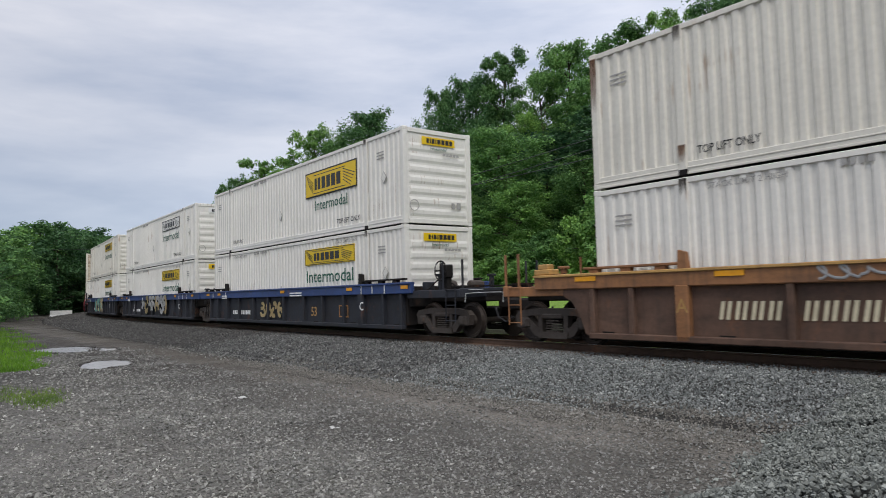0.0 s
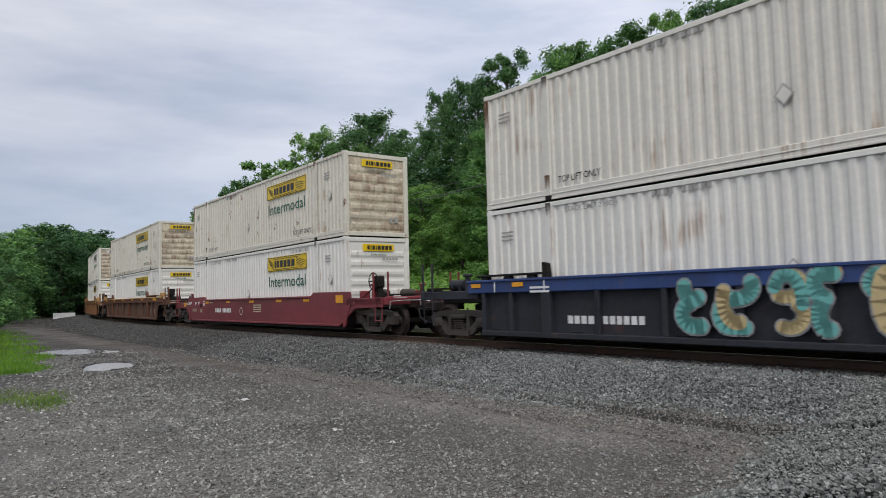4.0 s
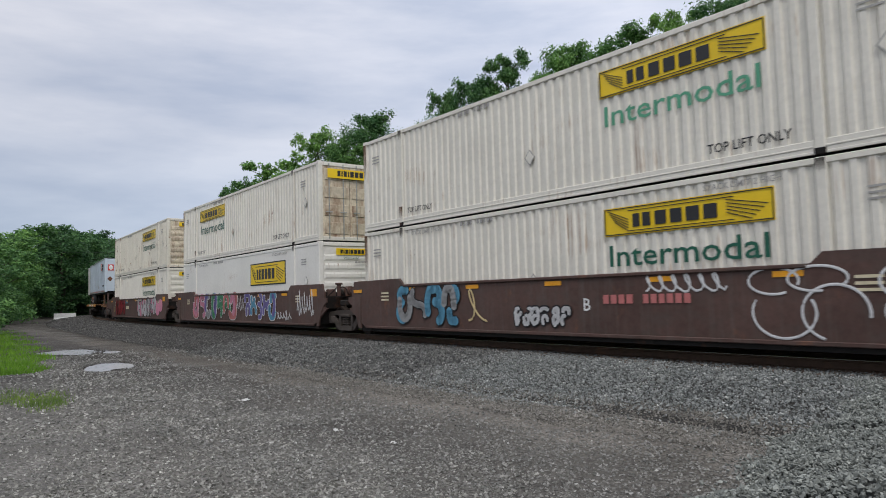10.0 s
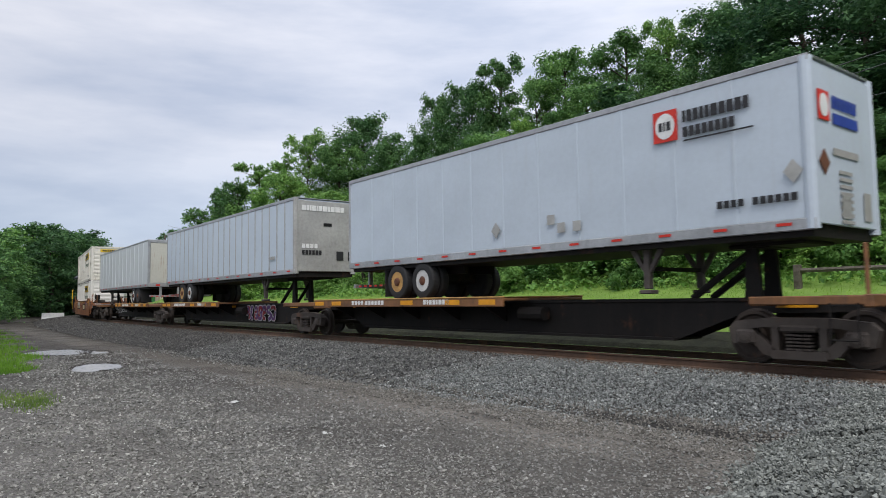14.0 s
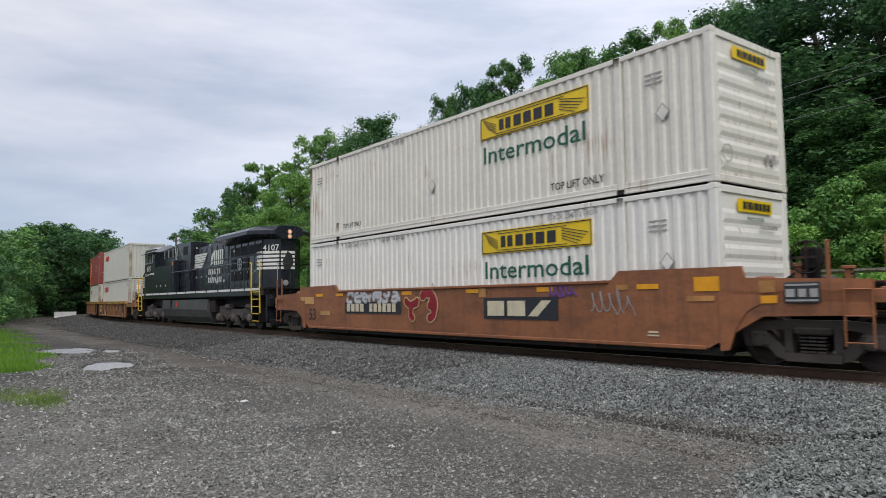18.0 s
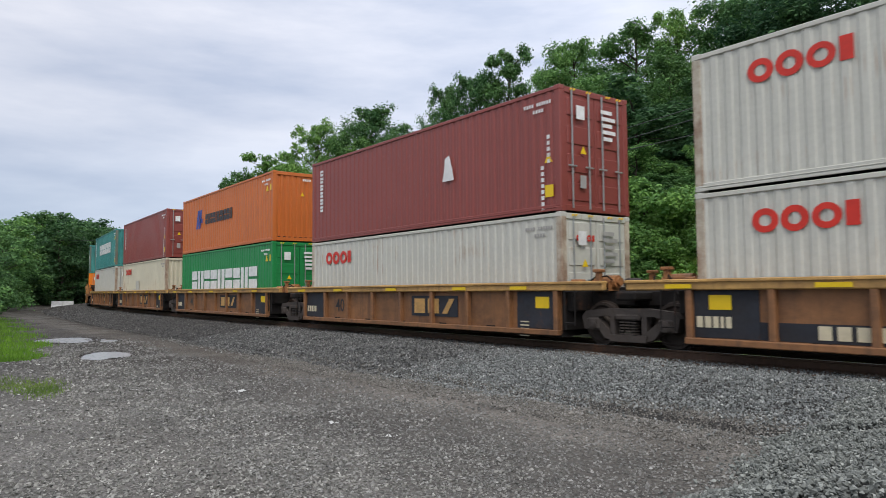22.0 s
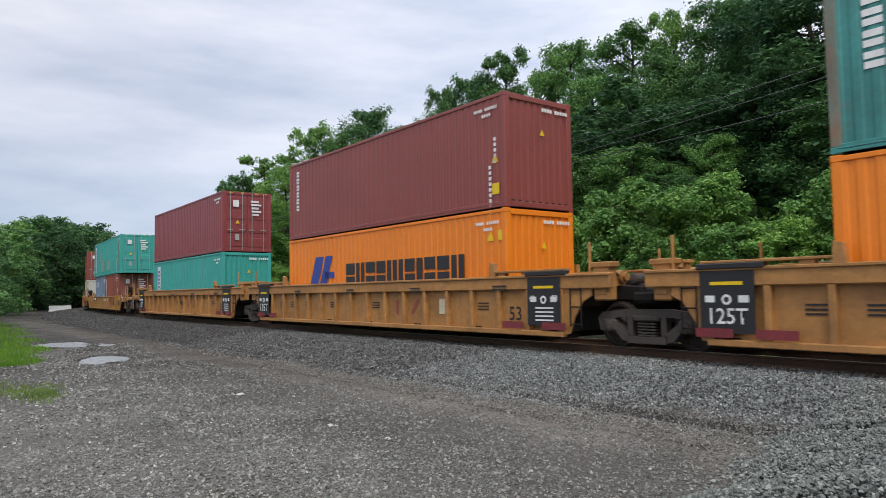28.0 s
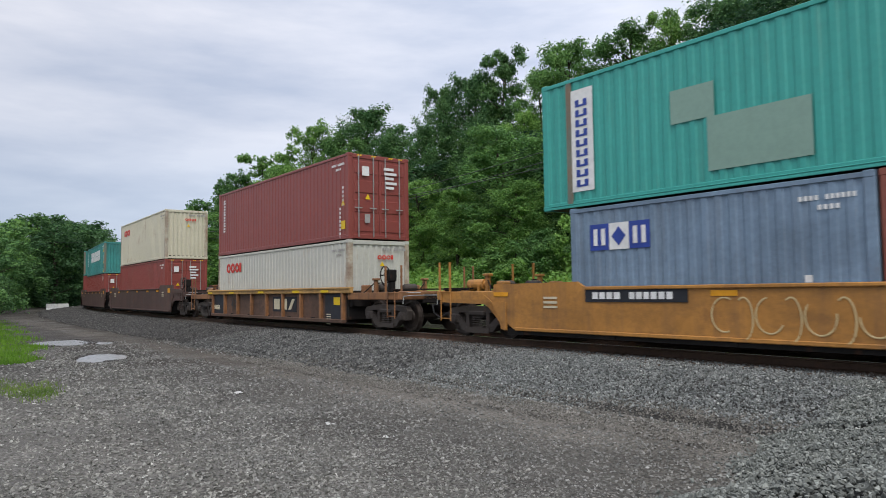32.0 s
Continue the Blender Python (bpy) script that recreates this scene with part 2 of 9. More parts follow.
DARK_MAROON = paint("dark_maroon_paint", (0.25, 0.048, 0.05), (0.18, 0.055, 0.05), 0.12, 0.0, 0.42, 0, 0.12)
BRICK = paint("faded_brick_red_paint", (0.26, 0.075, 0.05), (0.2, 0.1, 0.07), 0.3, 0.15, 0.5)
ORANGE = paint("orange_paint", (0.56, 0.145, 0.026), (0.36, 0.12, 0.05), 0.25, 0.15, 0.45, 0, 0.14)
BRIGHT_ORANGE = paint("bright_orange_paint", (0.84, 0.225, 0.010), (0.5, 0.15, 0.03), 0.12, 0.0, 0.42, 0, 0.1)
GREEN = paint("green_paint", (0.012, 0.225, 0.058), (0.02, 0.15, 0.05), 0.2, 0.0, 0.42, 0, 0.12)
TEAL = paint("teal_paint", (0.05, 0.26, 0.24), (0.1, 0.12, 0.09), 0.35, 0.2, 0.48)
BRIGHT_TEAL = paint("bright_teal_paint", (0.045, 0.36, 0.31), (0.13, 0.25, 0.19), 0.4, 0.15, 0.5, 0, 0.17)
RUST_EDGE_TEAL = paint("rust_stained_teal_post", (0.15, 0.19, 0.15), (0.2, 0.1, 0.055), 0.9, 0.8, 0.5)
BLUE_GREY = paint("faded_blue_paint", (0.18, 0.26, 0.355), (0.2, 0.2, 0.2), 0.3, 0.15, 0.5)
TRAILER = paint("white_trailer_sheet", (0.54, 0.61, 0.68), (0.4, 0.38, 0.34), 0.2, 0.0, 0.35, 0, 0.08)
TRAILER_WHITE = paint("clean_white_trailer_sheet", (0.65, 0.68, 0.69), (0.42, 0.4, 0.36), 0.2, 0.0, 0.35, 0, 0.08)
TRAILER_GREY = paint("grey_trailer_sheet", (0.40, 0.40, 0.38), (0.26, 0.22, 0.18), 0.3, 0.0, 0.45)
ALUMINIUM = paint("dull_aluminium", (0.45, 0.46, 0.47), (0.2, 0.19, 0.18), 0.3, 0.0, 0.4, 0.5)
PATCH = paint("primer_patch_grey", (0.235, 0.37, 0.305), (0.2, 0.28, 0.21), 0.4, 0.0, 0.5, 0, 0.15)
CAR_BLUE = paint("blue_car_paint", (0.028, 0.062, 0.20), (0.05, 0.05, 0.06), 0.4, 0.2)
CAR_SLATE = paint("grimy_slate_steel", (0.034, 0.037, 0.046), (0.05, 0.042, 0.035), 0.5, 0.25, 0.6)
CAR_BROWN = paint("rust_brown_car_paint", (0.155, 0.068, 0.042), (0.07, 0.042, 0.03), 0.5, 0.4, 0.6)
CAR_RUST = paint("orange_brown_car_paint", (0.255, 0.115, 0.044), (0.07, 0.046, 0.034), 0.75, 0.5, 0.6)
CAR_DUSTY = paint("dusty_brown_car_paint", (0.135, 0.072, 0.05), (0.085, 0.055, 0.042), 0.5, 0.3, 0.6)
CAR_DARK = paint("dark_brown_car_paint", (0.15, 0.076, 0.046), (0.065, 0.043, 0.034), 0.6, 0.3, 0.6)
CAR_WORN = paint("worn_ochre_car_paint", (0.31, 0.14, 0.055), (0.07, 0.048, 0.036), 0.8, 0.55, 0.6)
CAR_GREY_BROWN = paint("grey_brown_grimed_steel", (0.132, 0.08, 0.058), (0.06, 0.046, 0.039), 0.5, 0.3, 0.6)
CAR_CHOC = paint("chocolate_car_paint", (0.105, 0.062, 0.052), (0.13, 0.115, 0.1), 0.6, 0.2, 0.6)
CAR_RED = paint("red_car_paint", (0.21, 0.030, 0.036), (0.09, 0.045, 0.04), 0.4, 0.1, 0.5)
CAR_ORANGE = paint("orange_car_paint", (0.37, 0.16, 0.055), (0.09, 0.055, 0.036), 0.7, 0.5, 0.56)
CAR_COPPER = paint("copper_brown_car_paint", (0.30, 0.112, 0.044), (0.1, 0.052, 0.032), 0.65, 0.45, 0.56)
CAR_YELLOW = paint("ochre_chord_paint", (0.58, 0.335, 0.105), (0.2, 0.11, 0.05), 0.5, 0.45, 0.55)
CAR_TAN = paint("tan_car_paint", (0.45, 0.215, 0.062), (0.24, 0.12, 0.05), 0.45, 0.25, 0.55)
CAR_OCHRE = paint("ochre_car_paint", (0.47, 0.215, 0.045), (0.2, 0.105, 0.05), 0.6, 0.35, 0.55)
GRIME = paint("sooty_steel", (0.017, 0.015, 0.014), (0.03, 0.023, 0.019), 0.5, 0.3, 0.7)
TRUCK_STEEL = paint("grimed_cast_steel", (0.078, 0.066, 0.058), (0.07, 0.05, 0.038), 0.5, 0.2, 0.65)
WHEEL_STEEL = paint("wheel_steel", (0.052, 0.042, 0.036), (0.06, 0.04, 0.03), 0.4, 0.2, 0.55, 0.3)
LOCO_BLACK = paint("black_locomotive_paint", (0.0125, 0.015, 0.021), (0.06, 0.062, 0.066), 0.4, 0.0, 0.24, 0, 0.3)
LOCO_WHITE = paint("worn_white_striping", (0.7, 0.69, 0.64), (0.3, 0.29, 0.27), 0.35, 0.0, 0.5, 0, 0.15)
LOCO_DARK = paint("sooty_black", (0.010, 0.010, 0.011), (0.03, 0.028, 0.026), 0.4, 0.0, 0.6)
TANK_GREY = paint("dusty_tank_black", (0.098, 0.1, 0.093), (0.06, 0.056, 0.05), 0.6, 0.0, 0.55)
BOGIE_GREY = paint("dusty_bogie_grey", (0.125, 0.108, 0.096), (0.06, 0.05, 0.045), 0.6, 0.0, 0.65)
BAR_YELLOW = plain("safety_yellow", (0.78, 0.50, 0.02), 0.5)
SIGN_YELLOW = paint("sign_yellow", (0.80, 0.545, 0.008), (0.4, 0.3, 0.05), 0.15, 0, 0.45, 0, 0.1)
REFLECT = plain("reflector_orange", (0.78, 0.34, 0.01), 0.4)
INK = plain("black_ink", (0.018, 0.018, 0.02), 0.5)
FAINT = plain("faded_grey_ink", (0.36, 0.35, 0.33), 0.6)
INTER_GREEN = plain("dark_green_lettering", (0.008, 0.10, 0.06), 0.5)
PALE_GREEN = plain("faded_green_lettering", (0.09, 0.33, 0.2), 0.5)
MARK_WHITE = plain("white_lettering", (0.78, 0.78, 0.76), 0.5)
PAPER = plain("dirty_paper", (0.5, 0.5, 0.48), 0.8)
MARK_RED = plain("red_marking", (0.62, 0.030, 0.015), 0.5)
FADED_RED = plain("faded_red_marking", (0.30, 0.07, 0.05), 0.6)
MARK_BLUE = plain("blue_marking", (0.025, 0.06, 0.32), 0.5)
MARK_CREAM = plain("cream_marking", (0.62, 0.55, 0.38), 0.6)
STEEL_DARK = plain("dull_dark_steel", (0.035, 0.037, 0.042), 0.4)
STEEL_BAR = plain("galvanised_bar", (0.40, 0.41, 0.40), 0.45, 0.6)
RUBBER = plain("tyre_rubber", (0.020, 0.020, 0.021), 0.8)
RIM_WHITE = plain("white_rim", (0.62, 0.62, 0.6), 0.5)
GLASS_DARK = plain("dark_window_glass", (0.012, 0.014, 0.017), 0.08)
LAMP_GLOW = plain("lit_lamp", (1.0, 0.45, 0.2), 0.3, 0, 0.5)
SPRAY = {k: plain("spray_" + k, c, 0.5) for k, c in {
    "white": (0.62, 0.62, 0.62), "pink": (0.60, 0.23, 0.32), "red": (0.30, 0.012, 0.02), "blue": (0.10, 0.30, 0.44),
    "mint": (0.16, 0.46, 0.42), "green": (0.06, 0.24, 0.12), "violet": (0.16, 0.13, 0.34), "cream": (0.60, 0.47, 0.24),
    "black": (0.012, 0.012, 0.014), "grey": (0.30, 0.30, 0.30), "rose": (0.50, 0.16, 0.15), "purple": (0.13, 0.05, 0.2)}.items()}


def stones_material(name, stops, scale, island=True):
    m, nt, bsdf, link = nodes_of(name)
    geo = nt.nodes.new("ShaderNodeNewGeometry")
    r = ramp(nt, stops)
    link(geo.outputs["Random Per Island"], r.inputs["Fac"])
    tc = nt.nodes.new("ShaderNodeTexCoord")
    n = noise_of(nt, link, tc.outputs["Object"], scale, 6, 0.7)
    shade = ramp(nt, ((0.3, (0.7, 0.7, 0.7)), (0.7, (1.15, 1.13, 1.1))))
    link(n, shade.inputs["Fac"])
    link(blend(nt, link, "MULTIPLY", 1.0, r.outputs["Color"], shade.outputs["Color"]), bsdf.inputs["Base Color"])
    bsdf.inputs["Roughness"].default_value, bsdf.inputs["Specular IOR Level"].default_value = 0.8, 0.25
    return m


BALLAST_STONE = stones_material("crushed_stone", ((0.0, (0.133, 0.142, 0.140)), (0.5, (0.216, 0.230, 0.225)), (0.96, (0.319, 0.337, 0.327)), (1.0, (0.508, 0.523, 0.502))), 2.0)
# two darker copies of crushed_stone for further off, shaded gaps in their colour
SHADED_STONE = stones_material("shaded_ballast", ((0.0, (0.075, 0.078, 0.076)), (0.5, (0.141, 0.143, 0.140)), (0.96, (0.221, 0.224, 0.216)), (1.0, (0.349, 0.348, 0.335))), 2.0)
DEEP_SHADED_STONE = stones_material("deep_shaded_ballast", ((0.0, (0.061, 0.060, 0.058)), (0.5, (0.105, 0.103, 0.100)), (0.96, (0.157, 0.155, 0.147)), (1.0, (0.247, 0.242, 0.227))), 2.0)
# near-black stone: the shade under the train is put into this colour
TRAIN_SHADE_STONE = stones_material("train_shaded_stone", ((0.0, (0.016, 0.014, 0.013)), (0.5, (0.03, 0.027, 0.024)), (0.96, (0.05, 0.045, 0.04)), (1.0, (0.09, 0.085, 0.08))), 2.0)
RUSTED_STONE = stones_material("rust_dusted_stone", ((0.0, (0.075, 0.058, 0.046)), (0.5, (0.13, 0.102, 0.082)), (0.96, (0.18, 0.15, 0.125)), (1.0, (0.25, 0.22, 0.19))), 2.0)
ROAD_STONE = stones_material("road_gravel", ((0.0, (0.135, 0.134, 0.125)), (0.5, (0.206, 0.204, 0.193)), (0.96, (0.286, 0.285, 0.269)), (1.0, (0.411, 0.413, 0.394))), 2.0)
HOLLOW_STONE = stones_material("brown_fine_gravel", ((0.0, (0.103, 0.098, 0.086)), (0.5, (0.170, 0.160, 0.145)), (0.96, (0.242, 0.232, 0.211)), (1.0, (0.345, 0.342, 0.315))), 2.0)
HEAP_STONE = stones_material("heaped_stone", ((0.0, (0.114, 0.122, 0.115)), (0.5, (0.183, 0.197, 0.183)), (0.95, (0.275, 0.293, 0.274)), (1.0, (0.382, 0.404, 0.375))), 2.0)
PALE_STONE = stones_material("pale_yard_stone", ((0.0, (0.126, 0.126, 0.113)), (0.5, (0.221, 0.221, 0.202)), (0.95, (0.352, 0.350, 0.322)), (1.0, (0.522, 0.527, 0.491))), 2.0)


def ground_material():
    m, nt, bsdf, link = nodes_of("damp_gravel_and_earth")
    tc = nt.nodes.new("ShaderNodeTexCoord")
    pos = tc.outputs["Object"]
    v = nt.nodes.new("ShaderNodeTexVoronoi")
    v.inputs["Scale"].default_value = 38.0
    link(pos, v.inputs["Vector"])
    stone = ramp(nt, ((0.0, (0.062, 0.061, 0.058)), (0.5, (0.13, 0.128, 0.122)), (1.0, (0.218, 0.216, 0.206))))
    link(v.outputs["Color"], stone.inputs["Fac"])
    fine = noise_of(nt, link, pos, 60, 4, 0.7)
    broad = noise_of(nt, link, pos, 0.35, 5, 0.6)
    tone = ramp(nt, ((0.32, (0.62, 0.6, 0.58)), (0.5, (0.95, 0.93, 0.9)), (0.68, (1.2, 1.17, 1.13))))
    link(broad, tone.inputs["Fac"])
    col = blend(nt, link, "MULTIPLY", 1.0, stone.outputs["Color"], tone.outputs["Color"])
    # wheel lanes along the track: bands by the distance from it, broken up by noise
    dot = nt.nodes.new("ShaderNodeVectorMath")
    dot.operation = "DOT_PRODUCT"
    dot.inputs[1].default_value = (0.79, 0.613, 0.0)
    link(pos, dot.inputs[0])
    wander = nt.nodes.new("ShaderNodeMath")
    wander.operation = "MULTIPLY_ADD"
    wander.inputs[1].default_value = 1.2
    link(broad, wander.inputs[0])
    link(dot.outputs["Value"], wander.inputs[2])
    band = nt.nodes.new("ShaderNodeMapRange")
    band.inputs["From Min"].default_value, band.inputs["From Max"].default_value = 13.8 - 14.0, 13.8 - 4.0
    link(wander.outputs[0], band.inputs["Value"])
    lanes = ramp(nt, ((0.0, (1.08, 1.08, 1.08)), (0.3, (1.12, 1.1, 1.08)), (0.42, (0.98, 0.96, 0.94)), (0.53, (0.78, 0.76, 0.74)), (0.66, (0.82, 0.79, 0.75)),
                      (0.70, (1.3, 1.24, 1.17)), (0.785, (1.3, 1.24, 1.17)), (0.83, (0.92, 0.87, 0.8)), (1.0, (0.86, 0.82, 0.76))))
    link(band.outputs["Result"], lanes.inputs["Fac"])
    col = blend(nt, link, "MULTIPLY", 1.0, col, lanes.outputs["Color"])
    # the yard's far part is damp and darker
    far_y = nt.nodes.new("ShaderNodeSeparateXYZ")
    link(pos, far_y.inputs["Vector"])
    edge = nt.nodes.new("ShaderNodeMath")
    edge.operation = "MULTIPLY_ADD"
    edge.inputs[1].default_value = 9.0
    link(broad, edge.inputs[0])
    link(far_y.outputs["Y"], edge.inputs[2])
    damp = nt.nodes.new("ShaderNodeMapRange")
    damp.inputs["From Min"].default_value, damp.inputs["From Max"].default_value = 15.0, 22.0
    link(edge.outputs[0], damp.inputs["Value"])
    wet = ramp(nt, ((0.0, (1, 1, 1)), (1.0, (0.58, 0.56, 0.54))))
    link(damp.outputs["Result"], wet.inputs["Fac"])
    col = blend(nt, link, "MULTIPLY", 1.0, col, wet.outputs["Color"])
    mud = noise_of(nt, link, pos, 0.8, 4, 0.6)
    mud_mask = ramp(nt, ((0.54, (0, 0, 0)), (0.64, (0.6, 0.6, 0.6))))
    link(mud, mud_mask.inputs["Fac"])
    mud_tone = ramp(nt, ((0.3, (0.068, 0.063, 0.055)), (0.7, (0.125, 0.115, 0.1))))
    link(fine, mud_tone.inputs["Fac"])
    col = blend(nt, link, "MIX", mud_mask.outputs["Color"], col, mud_tone.outputs["Color"])
    link(col, bsdf.inputs["Base Color"])
    rough = ramp(nt, ((0.4, (0.9, 0.9, 0.9)), (0.7, (0.55, 0.55, 0.55))))
    link(mud, rough.inputs["Fac"])
    link(rough.outputs["Color"], bsdf.inputs["Roughness"])
    bsdf.inputs["Specular IOR Level"].default_value = 0.22
    b = nt.nodes.new("ShaderNodeBump")
    b.inputs["Strength"].default_value, b.inputs["Distance"].default_value = 0.8, 0.03
    link(v.outputs["Distance"], b.inputs["Height"])
    b.invert = True
    b2 = nt.nodes.new("ShaderNodeBump")
    b2.inputs["Strength"].default_value, b2.inputs["Distance"].default_value = 0.5, 0.01
    link(fine, b2.inputs["Height"])
    link(b.outputs["Normal"], b2.inputs["Normal"])
    link(b2.outputs["Normal"], bsdf.inputs["Normal"])
    return m


def earth_mix(name, a, b_, scale, rough=0.9):
    m, nt, bsdf, link = nodes_of(name)
    tc = nt.nodes.new("ShaderNodeTexCoord")
    n1 = noise_of(nt, link, tc.outputs["Object"], scale, 6, 0.65)
    n2 = noise_of(nt, link, tc.outputs["Object"], scale * 14, 4, 0.7)
    r = ramp(nt, ((0.35, a), (0.65, b_)))
    link(n1, r.inputs["Fac"])
    r2 = ramp(nt, ((0.3, (0.65, 0.65, 0.65)), (0.7, (1.2, 1.2, 1.2))))
    link(n2, r2.inputs["Fac"])
    link(blend(nt, link, "MULTIPLY", 1.0, r.outputs["Color"], r2.outputs["Color"]), bsdf.inputs["Base Color"])
    bsdf.inputs["Roughness"].default_value, bsdf.inputs["Specular IOR Level"].default_value = rough, 0.25 if rough > 0.5 else 0.5
    b = nt.nodes.new("ShaderNodeBump")
    b.inputs["Strength"].default_value, b.inputs["Distance"].default_value = 0.6, 0.05
    link(n2, b.inputs["Height"])
    link(b.outputs["Normal"], bsdf.inputs["Normal"])
    return m


def leaf_material(name, dark, light):
    m, nt, bsdf, link = nodes_of(name)
    geo, oi = nt.nodes.new("ShaderNodeNewGeometry"), nt.nodes.new("ShaderNodeObjectInfo")
    r = ramp(nt, ((0.0, dark), (1.0, light)))
    link(geo.outputs["Random Per Island"], r.inputs["Fac"])
    tint = ramp(nt, ((0.0, (0.75, 0.82, 0.85)), (1.0, (1.15, 1.12, 0.9))))
    link(oi.outputs["Random"], tint.inputs["Fac"])
    col = blend(nt, link, "MULTIPLY", 1.0, r.outputs["Color"], tint.outputs["Color"])
    clump = ramp(nt, ((0.35, (0.75, 0.8, 0.85)), (0.65, (1.22, 1.18, 1.08))))
    link(noise_of(nt, link, shifted(nt, link, (0.9, 0.9, 0.9)), 1.0, 3), clump.inputs["Fac"])
    col = blend(nt, link, "MULTIPLY", 1.0, col, clump.outputs["Color"])
    link(col, bsdf.inputs["Base Color"])
    bsdf.inputs["Roughness"].default_value, bsdf.inputs["Specular IOR Level"].default_value = 0.55, 0.15
    tr = nt.nodes.new("ShaderNodeBsdfTranslucent")
    link(col, tr.inputs["Color"])
    mx = nt.nodes.new("ShaderNodeMixShader")
    mx.inputs["Fac"].default_value = 0.3
    link(bsdf.outputs["BSDF"], mx.inputs[1])
    link(tr.outputs["BSDF"], mx.inputs[2])
    link(mx.outputs["Shader"], nt.nodes["Material Output"].inputs["Surface"])
    return m


GROUND = ground_material()
# bed kept dark: the shadow in the gaps between stones is in its colour
BALLAST_BED = earth_mix("ballast_bed", (0.034, 0.033, 0.031), (0.062, 0.06, 0.056), 3.0)
HEAP_FINES = earth_mix("heap_fines", (0.022, 0.023, 0.022), (0.045, 0.046, 0.044), 3.0)
# bank seen beneath the cars, coloured dark to give its shade
SHADED_BANK = earth_mix("shaded_bank", (0.02, 0.022, 0.014), (0.045, 0.048, 0.028), 2.0)
LAWN = earth_mix("mown_grass", (0.15, 0.26, 0.045), (0.22, 0.35, 0.07), 1.5)
RAIL_STEEL = paint("rusty_rail_web", (0.115, 0.072, 0.05), (0.065, 0.045, 0.034), 0.4, 0.4, 0.7)
RAIL_HEAD = plain("polished_rail_head", (0.55, 0.55, 0.56), 0.22, 0.9)
TIE_WOOD = earth_mix("creosoted_wood", (0.022, 0.018, 0.015), (0.05, 0.041, 0.035), 4.0)
LEAF_DARK = leaf_material("dark_foliage", (0.052, 0.127, 0.052), (0.147, 0.28, 0.103))
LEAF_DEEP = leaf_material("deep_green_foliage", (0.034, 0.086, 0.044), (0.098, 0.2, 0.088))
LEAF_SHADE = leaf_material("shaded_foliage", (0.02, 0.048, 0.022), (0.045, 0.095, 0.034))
LEAF_MID = leaf_material("mid_foliage", (0.09, 0.2, 0.066), (0.225, 0.395, 0.118))
LEAF_LIGHT = leaf_material("light_foliage", (0.115, 0.245, 0.075), (0.25, 0.43, 0.12))
DRY_GRASS = leaf_material("dry_grass_blades", (0.13, 0.2, 0.04), (0.22, 0.32, 0.07))
GRASS = leaf_material("grass_blades", (0.12, 0.25, 0.022), (0.23, 0.42, 0.05))
BARK = earth_mix("grey_brown_bark", (0.045, 0.036, 0.028), (0.11, 0.09, 0.072), 5.0)
def water_material():
    m, nt, bsdf, link = nodes_of("muddy_puddle_water")
    tc = nt.nodes.new("ShaderNodeTexCoord")
    n = noise_of(nt, link, tc.outputs["Object"], 9.0, 3, 0.5)
    r = ramp(nt, ((0.3, (0.25, 0.25, 0.245)), (0.7, (0.36, 0.36, 0.355))))
    link(n, r.inputs["Fac"])
    link(r.outputs["Color"], bsdf.inputs["Base Color"])
    bsdf.inputs["Roughness"].default_value = 0.24
    b = nt.nodes.new("ShaderNodeBump")
    b.inputs["Strength"].default_value, b.inputs["Distance"].default_value = 0.1, 0.03
    link(n, b.inputs["Height"])
    link(b.outputs["Normal"], bsdf.inputs["Normal"])
    return m


WATER = water_material()
WET_MUD = earth_mix("wet_mud", (0.028, 0.024, 0.02), (0.06, 0.052, 0.045), 3.0, 0.35)
WOOD_POST = earth_mix("weathered_post_wood", (0.10, 0.085, 0.07), (0.2, 0.175, 0.145), 6.0)
CONCRETE = plain("white_painted_concrete", (0.72, 0.72, 0.70), 0.8)
# bluish colour carries the haze of distance over the woods
FAR_HILL = earth_mix("distant_wooded_hill", (0.055, 0.10, 0.13), (0.075, 0.13, 0.155), 0.02)


